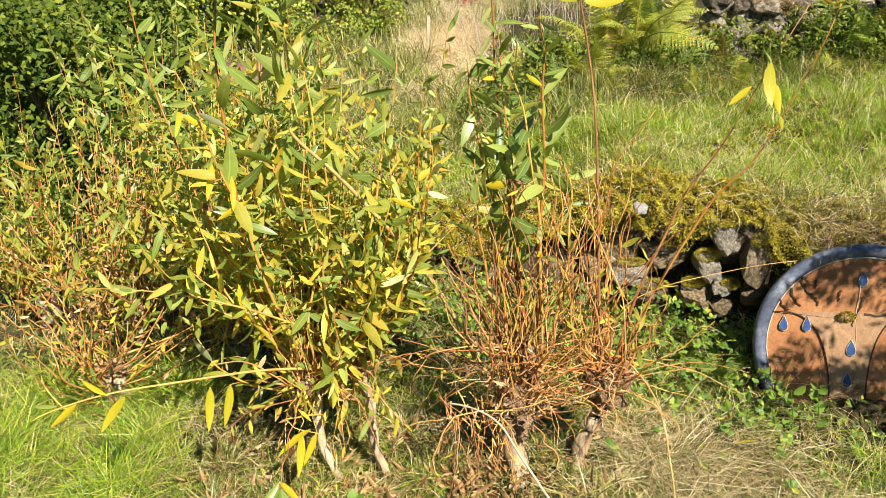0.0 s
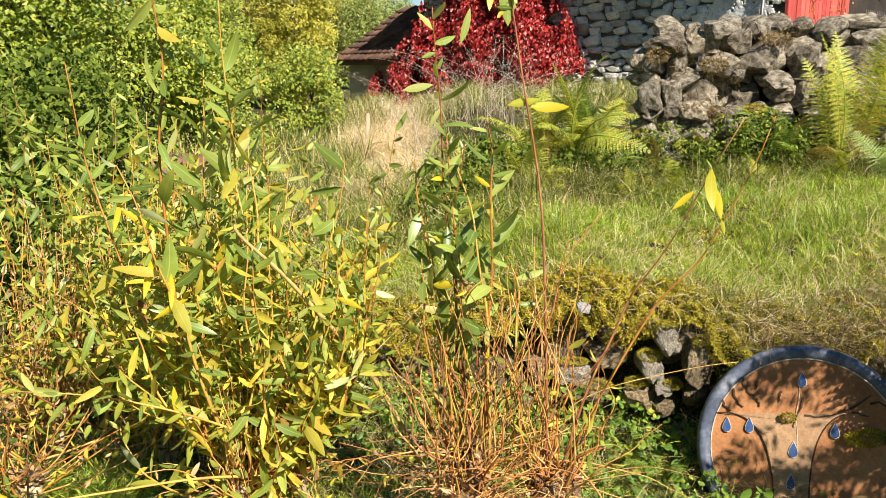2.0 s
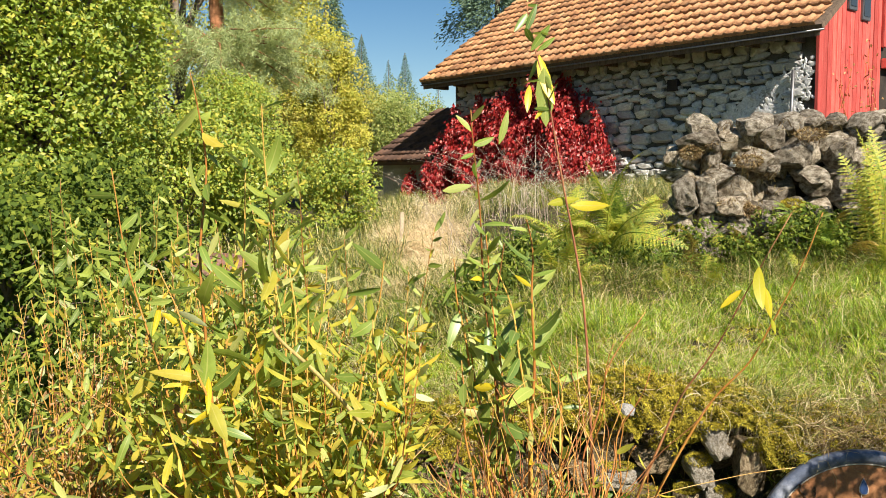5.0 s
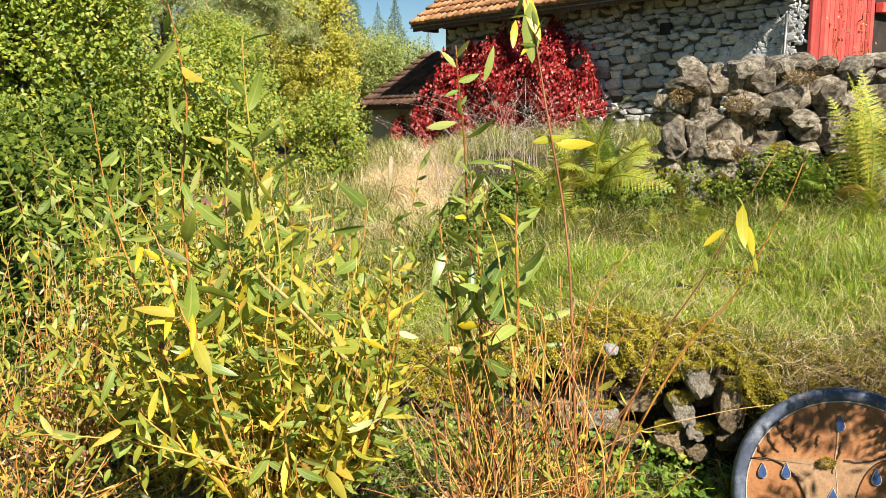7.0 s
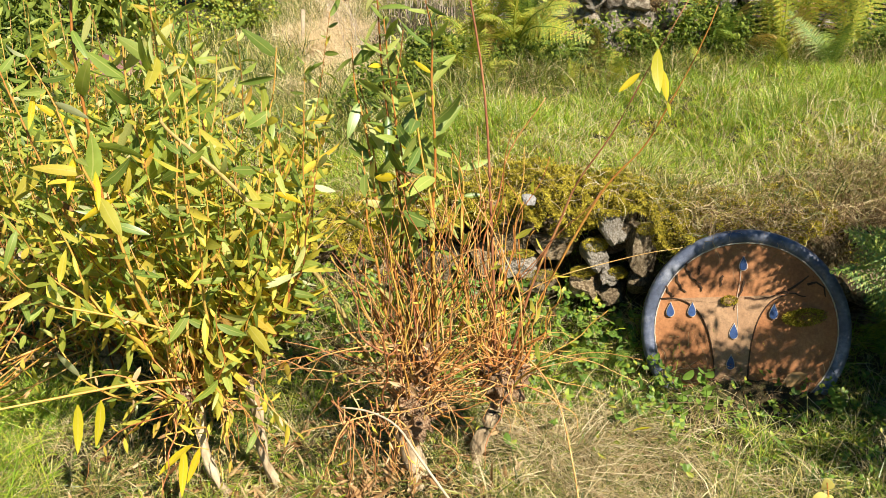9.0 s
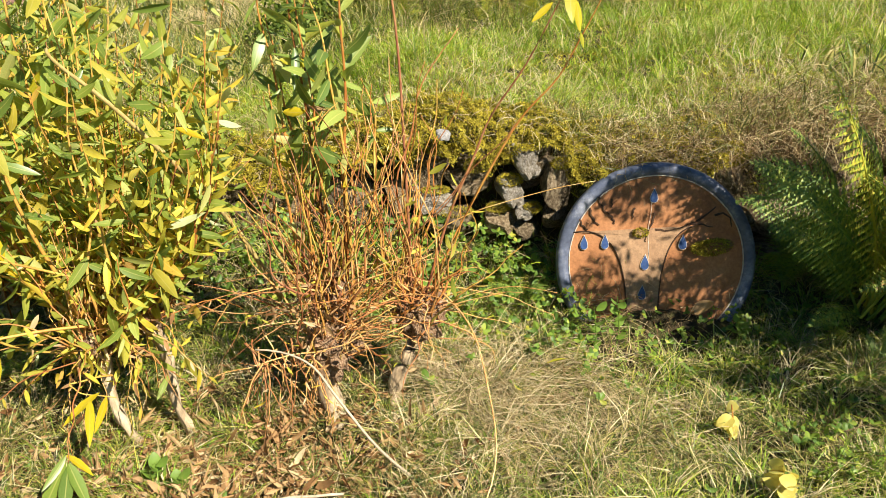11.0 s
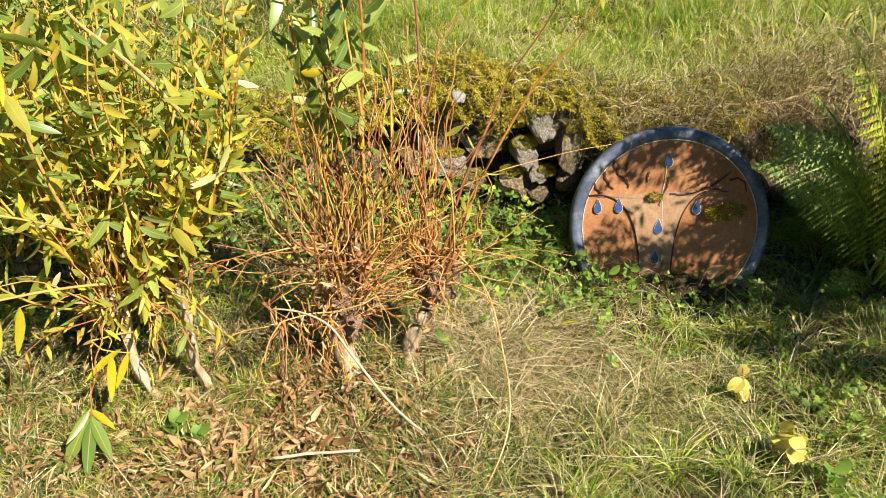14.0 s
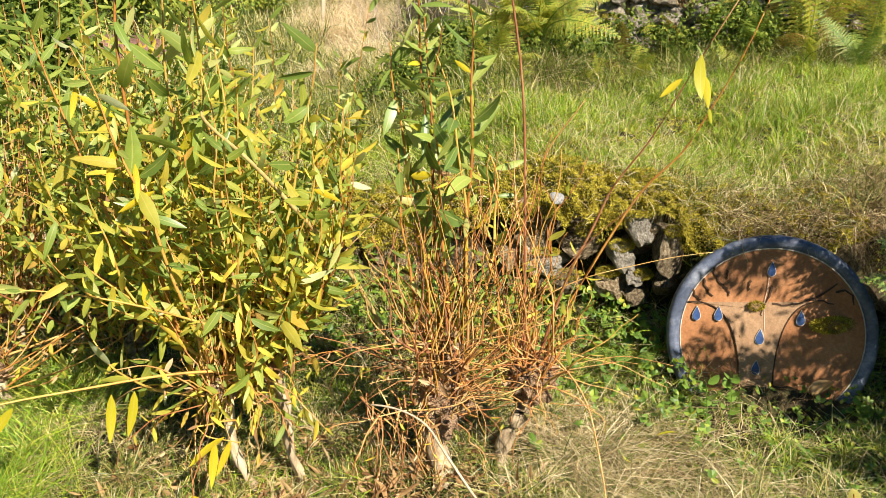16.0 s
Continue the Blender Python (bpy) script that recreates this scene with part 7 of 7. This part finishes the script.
for a, b, kind in (((0.741, 2.2, 1.283), (0.69, 2.2, 1.228), "y"), ((0.786, 2.2, 1.345), (0.782, 2.2, 1.232), "y"), ((0.802, 2.2, 1.29), (0.829, 2.2, 1.21), "y"), ((0.822, 2.2, 1.205), (0.838, 2.2, 1.166), "y"),
                   ((0.197, 2.42, 1.85), (0.188, 2.42, 1.77), "y"), ((0.238, 2.42, 1.897), (0.248, 2.42, 1.73), "l"), ((0.239, 2.42, 1.784), (0.21, 2.42, 1.752), "y"),
                   ((0.247, 2.4, 1.507), (0.335, 2.4, 1.533), "y"), ((0.313, 2.4, 1.504), (0.422, 2.4, 1.498), "y")):
    one_leaf(wr.t, wr.o, a, b, kind, (1, 0.15, 0.1) if abs(b[0] - a[0]) < abs(b[2] - a[2]) * 2 else (0.2, 0.3, 1), 1.15)
for a, b, kind in (((0.186, 2.43, 2.002), (0.219, 2.43, 2.082), 'g'), ((0.201, 2.43, 1.948), (0.254, 2.43, 2.023), 'g'), ((0.22, 2.43, 1.948), (0.275, 2.43, 1.986), 'g'), ((0.225, 2.43, 1.935), (0.259, 2.43, 1.788), 'y'), ((0.109, 2.43, 1.682), (0.14, 2.43, 1.781), 'l'), ((0.192, 2.43, 2.087), (0.172, 2.43, 2.145), 'g')):
    one_leaf(wr.t, wr.o, a, b, kind, (1, 0.3, -0.4))
for k in range(52):
    b = np.array([0.395, 2.3, 0.38]) + rng.normal(0, 0.04, 3)
    tip = b + np.array([rng.normal(-0.02, 0.13), rng.normal(0.03, 0.1), rng.uniform(0.15, 0.75)])
    p = wr.stem([b, (b + tip) / 2 + rng.normal(0, 0.04, 3), tip], rng.uniform(0.0015, 0.0040), 0.0011, dry=k % 2 < 1, wiggle=rng.uniform(0.003, 0.010))
    wr.dress(p, 0.6, 1.0, 0.22, 0.055, (0.1, 0.4, 0.2), wide=0.2)
for k in range(36):
    b = np.array([0.40, 2.3, 0.36]) + rng.normal(0, 0.03, 3)
    a = rng.uniform(-0.5, 3.6)
    l = rng.uniform(0.15, 0.45)
    tip = b + np.array([l * math.cos(a), -l * math.sin(a) * 0.6, rng.uniform(-0.14, 0.15)])
    tip[2] = max(tip[2], 0.06)
    p = wr.stem([b, (b + tip) / 2 + rng.normal(0, 0.03, 3) + np.array([0, 0, rng.uniform(0.0, 0.08)]), tip], rng.uniform(0.0012, 0.0030), 0.0008, dry=True, wiggle=rng.uniform(0.003, 0.012))
    wr.dress(p, 0.3, 1.0, 0.10, 0.035, (0.0, 0.05, 0.05), wide=0.16)
p = wr.stem([(0.40, 2.28, 0.44), (0.466, 2.28, 0.443), (0.525, 2.1, 0.378), (0.551, 1.95, 0.297), (0.512, 1.8, 0.164), (0.435, 1.65, 0.05)], 0.0030, 0.0018, dry=True, label="arching cane that bends to the ground")
wr.stem([(0.50, 2.75, 0.40), (0.68, 2.70, 0.534), (1.083, 2.66, 0.633)], 0.0022, 0.001, dry=True, label="thin red twig reaching to the plaque")
wr.done()

# bushy stools further back: base, label, stems, height, leaf mix, leaf length, spacing
for bx, by, label, nst, hh, tint, ll, gap in ((-1.60, 3.30, "dense brown-stemmed willow stool with small yellowing leaves", 95, 0.98, (0.10, 0.24, 0.05), 0.050, 0.027),
                                              (-1.05, 3.15, "thick leafy willow stool with green and yellow leaves", 74, 1.22, (0.36, 0.40, 0.10), 0.070, 0.021),
                                              (-2.15, 3.55, "brown-stemmed willow stool in dry grass", 60, 0.9, (0.40, 0.20, 0.06), 0.065, 0.030),
                                              (-1.45, 2.75, "low willow stool with thin yellow shoots", 46, 0.66, (0.10, 0.26, 0.08), 0.050, 0.034),
                                              (-0.62, 2.95, "leafy willow stool with upright green shoots", 58, 1.35, (0.46, 0.38, 0.08), 0.078, 0.021),
                                              (-1.75, 4.1, "tall dark green willow stool before the hazels", 34, 1.25, (0.95, 0.05, 0.0), 0.09, 0.026)):
    w = Willow(bx, by, label)
    z0 = float(w.o[2])
    w.trunk((bx, by, z0), (bx + 0.02, by, z0 + 0.2), 0.04, 0.045)
    w.head((bx + 0.02, by, z0 + 0.20), 0.036)
    for k in range(nst):
        b = np.array([bx, by, z0 + rng.uniform(0.08, 0.28)]) + rng.normal(0, 0.07, 3) * [1, 1, 0.4]
        a = rng.uniform(0, 6.28)
        out = abs(rng.normal(0, 0.34))
        tip = b + np.array([out * math.cos(a), out * math.sin(a), hh * rng.uniform(0.35, 1.05) - 0.2 * out])
        p = w.stem([b, (b + tip) / 2 + np.array([0.2 * out * math.cos(a), 0.2 * out * math.sin(a), 0]) + rng.normal(0, 0.03, 3), tip], rng.uniform(0.002, 0.0048), 0.001, dry=k % 3 == 0, n=14)
        w.dress(p, rng.uniform(0.08, 0.4), 1.0, gap, ll, tint, wide=0.26)
    w.done()

# sticks and single leaves on the lawn
def stick(name, label, pts, r0, r1, material, n=18):
    p = smooth_path(pts, n, 0.002)
    tagged(new(name, to_mesh(name, *tube(p, np.linspace(r0, r1, n), 7), material, True)), label, "stick")


stick("bleached_stick", "bleached bent stick leaning out of the willow", [(-0.085, 2.1, 0.384), (0.064, 2.05, 0.35), (0.148, 2.0, 0.236), (0.328, 1.93, 0.03)], 0.0028, 0.0045, M_PALESTICK)
stick("bleached_stick", "short bleached stick lying on the lawn", [(-0.11, 1.86, 0.06), (0.0, 1.86, 0.065), (0.13, 1.87, 0.05)], 0.005, 0.004, M_PALESTICK, 8)
post = bm_part("path_post", box(-0.022, 0.022, -0.022, 0.022, -0.1, 0.42, 0.004), M_PALESTICK, None, "", pose(-0.78, 10.1, float(land(-0.78, 10.1)), 3, 2, 10))
tagged(post, "short weathered wooden post beside the path", "post")


def yellow_seedling(x, y, h, n, size, label):
    z = float(land(x, y))
    t = thing("yellow_seedling", x, y, z, label, "seedling")
    part("stalk", to_mesh("stalk", *tube([(0, 0, -0.02), (0.01, 0, h * 0.6), (0.0, 0.01, h)], [0.004, 0.003, 0.002], 5), M_STEM), t)
    w = np.array([0.1, 0.85, 1.0, 0.85, 0.5, 0.05])
    for k in range(n):
        a = rng.uniform(0, 6.28)
        b = np.array([0, 0, h * rng.uniform(0.5, 1)])
        v = leaves(b[None], np.array([[math.cos(a), math.sin(a), -0.3 + rng.normal(0, 0.2)]]), rng.normal(0, 1, (1, 3)) * [1, 1, 0.3], np.array([size * rng.uniform(0.7, 1.2)]), np.array([size * 0.85]), 0.3, 0.2, w)
        part("leaf", to_mesh("leaf", *v, M_YELLOWLEAF, True), t)


yellow_seedling(1.31, 1.98, 0.15, 9, 0.045, "seedling with crinkled pale yellow leaves")
yellow_seedling(1.26, 1.63, 0.16, 18, 0.052, "bright yellow crinkled leaves of a small seedling")
gl = new("fallen_leaf", LEAF["y"][0])
gl.matrix_basis = pose(0.92, 2.36, 0.11, 10, 20, 110) @ Matrix.Diagonal((0.1, 0.1, 0.1, 1))
tagged(gl, "bright yellow willow leaf caught in the grass", "leaf")
def sprig(x, y, h, n, label):
    z = float(land(x, y))
    t = thing("weed_sprig", x, y, z, label, "weed")
    part("stalk", to_mesh("stalk", *tube([(0, 0, -0.02), (0.01, 0, h * 0.5), (-0.01, 0.0, h)], [0.003, 0.002, 0.001], 5), M_WEED), t)
    for k in range(n):
        a = k * 2.4
        b = np.array([[0.0, 0, h * (0.35 + 0.65 * k / n)]])
        v = leaves(b, np.array([[math.cos(a), math.sin(a), 0.3]]), np.array([[-math.sin(a), math.cos(a), 0.1]]), np.array([0.045 * rng.uniform(0.7, 1.2)]), np.array([0.034]), 0.3, 0.2, OVATE)
        part("leaf", to_mesh("leaf", *v, M_WEED, True), t)


sprig(1.16, 2.54, 0.26, 11, "small green weed before the plaque")
sprig(1.08, 2.55, 0.24, 9, "thin weed sprig at the plaque's foot")
sprig(-0.36, 1.98, 0.10, 9, "bright green clover-like weed on the lawn")
sprig(-0.30, 1.93, 0.08, 9, "bright green clover-like weed on the lawn")
sprig(1.34, 1.54, 0.13, 10, "green nettle-like weed beside the yellow seedling")
sprig(1.62, 2.50, 0.10, 8, "green weed sprig under the plaque's rim")
# dry leaf at the plaque's foot
v, f = leaves(np.zeros((1, 3)), np.array([[1.0, 0.1, 0.2]]), np.array([[0.1, 0.4, 1.0]]), np.array([0.075]), np.array([0.05]), 0.5, 0.8, OVATE)
dl = new("dead_leaf", to_mesh("dead_leaf", v, f, M_DEAD, True))
dl.matrix_basis = pose(1.47, 2.56, 0.13, 0, -20, 15)
tagged(dl, "curled brown dry leaf at the plaque's foot", "leaf")
# patch of bare earth under the hazels
earth = new("earth_mound", rock_mesh("earth_mound", M_PINKSOIL, 5, 4, 0.2, 0.2))
earth.matrix_basis = pose(-3.0, 8.3, 0.66, 0, 0, 10) @ Matrix.Diagonal((1.6, 0.7, 0.34, 1))
tagged(earth, "heap of reddish bare earth under the hazels", "earth mound")
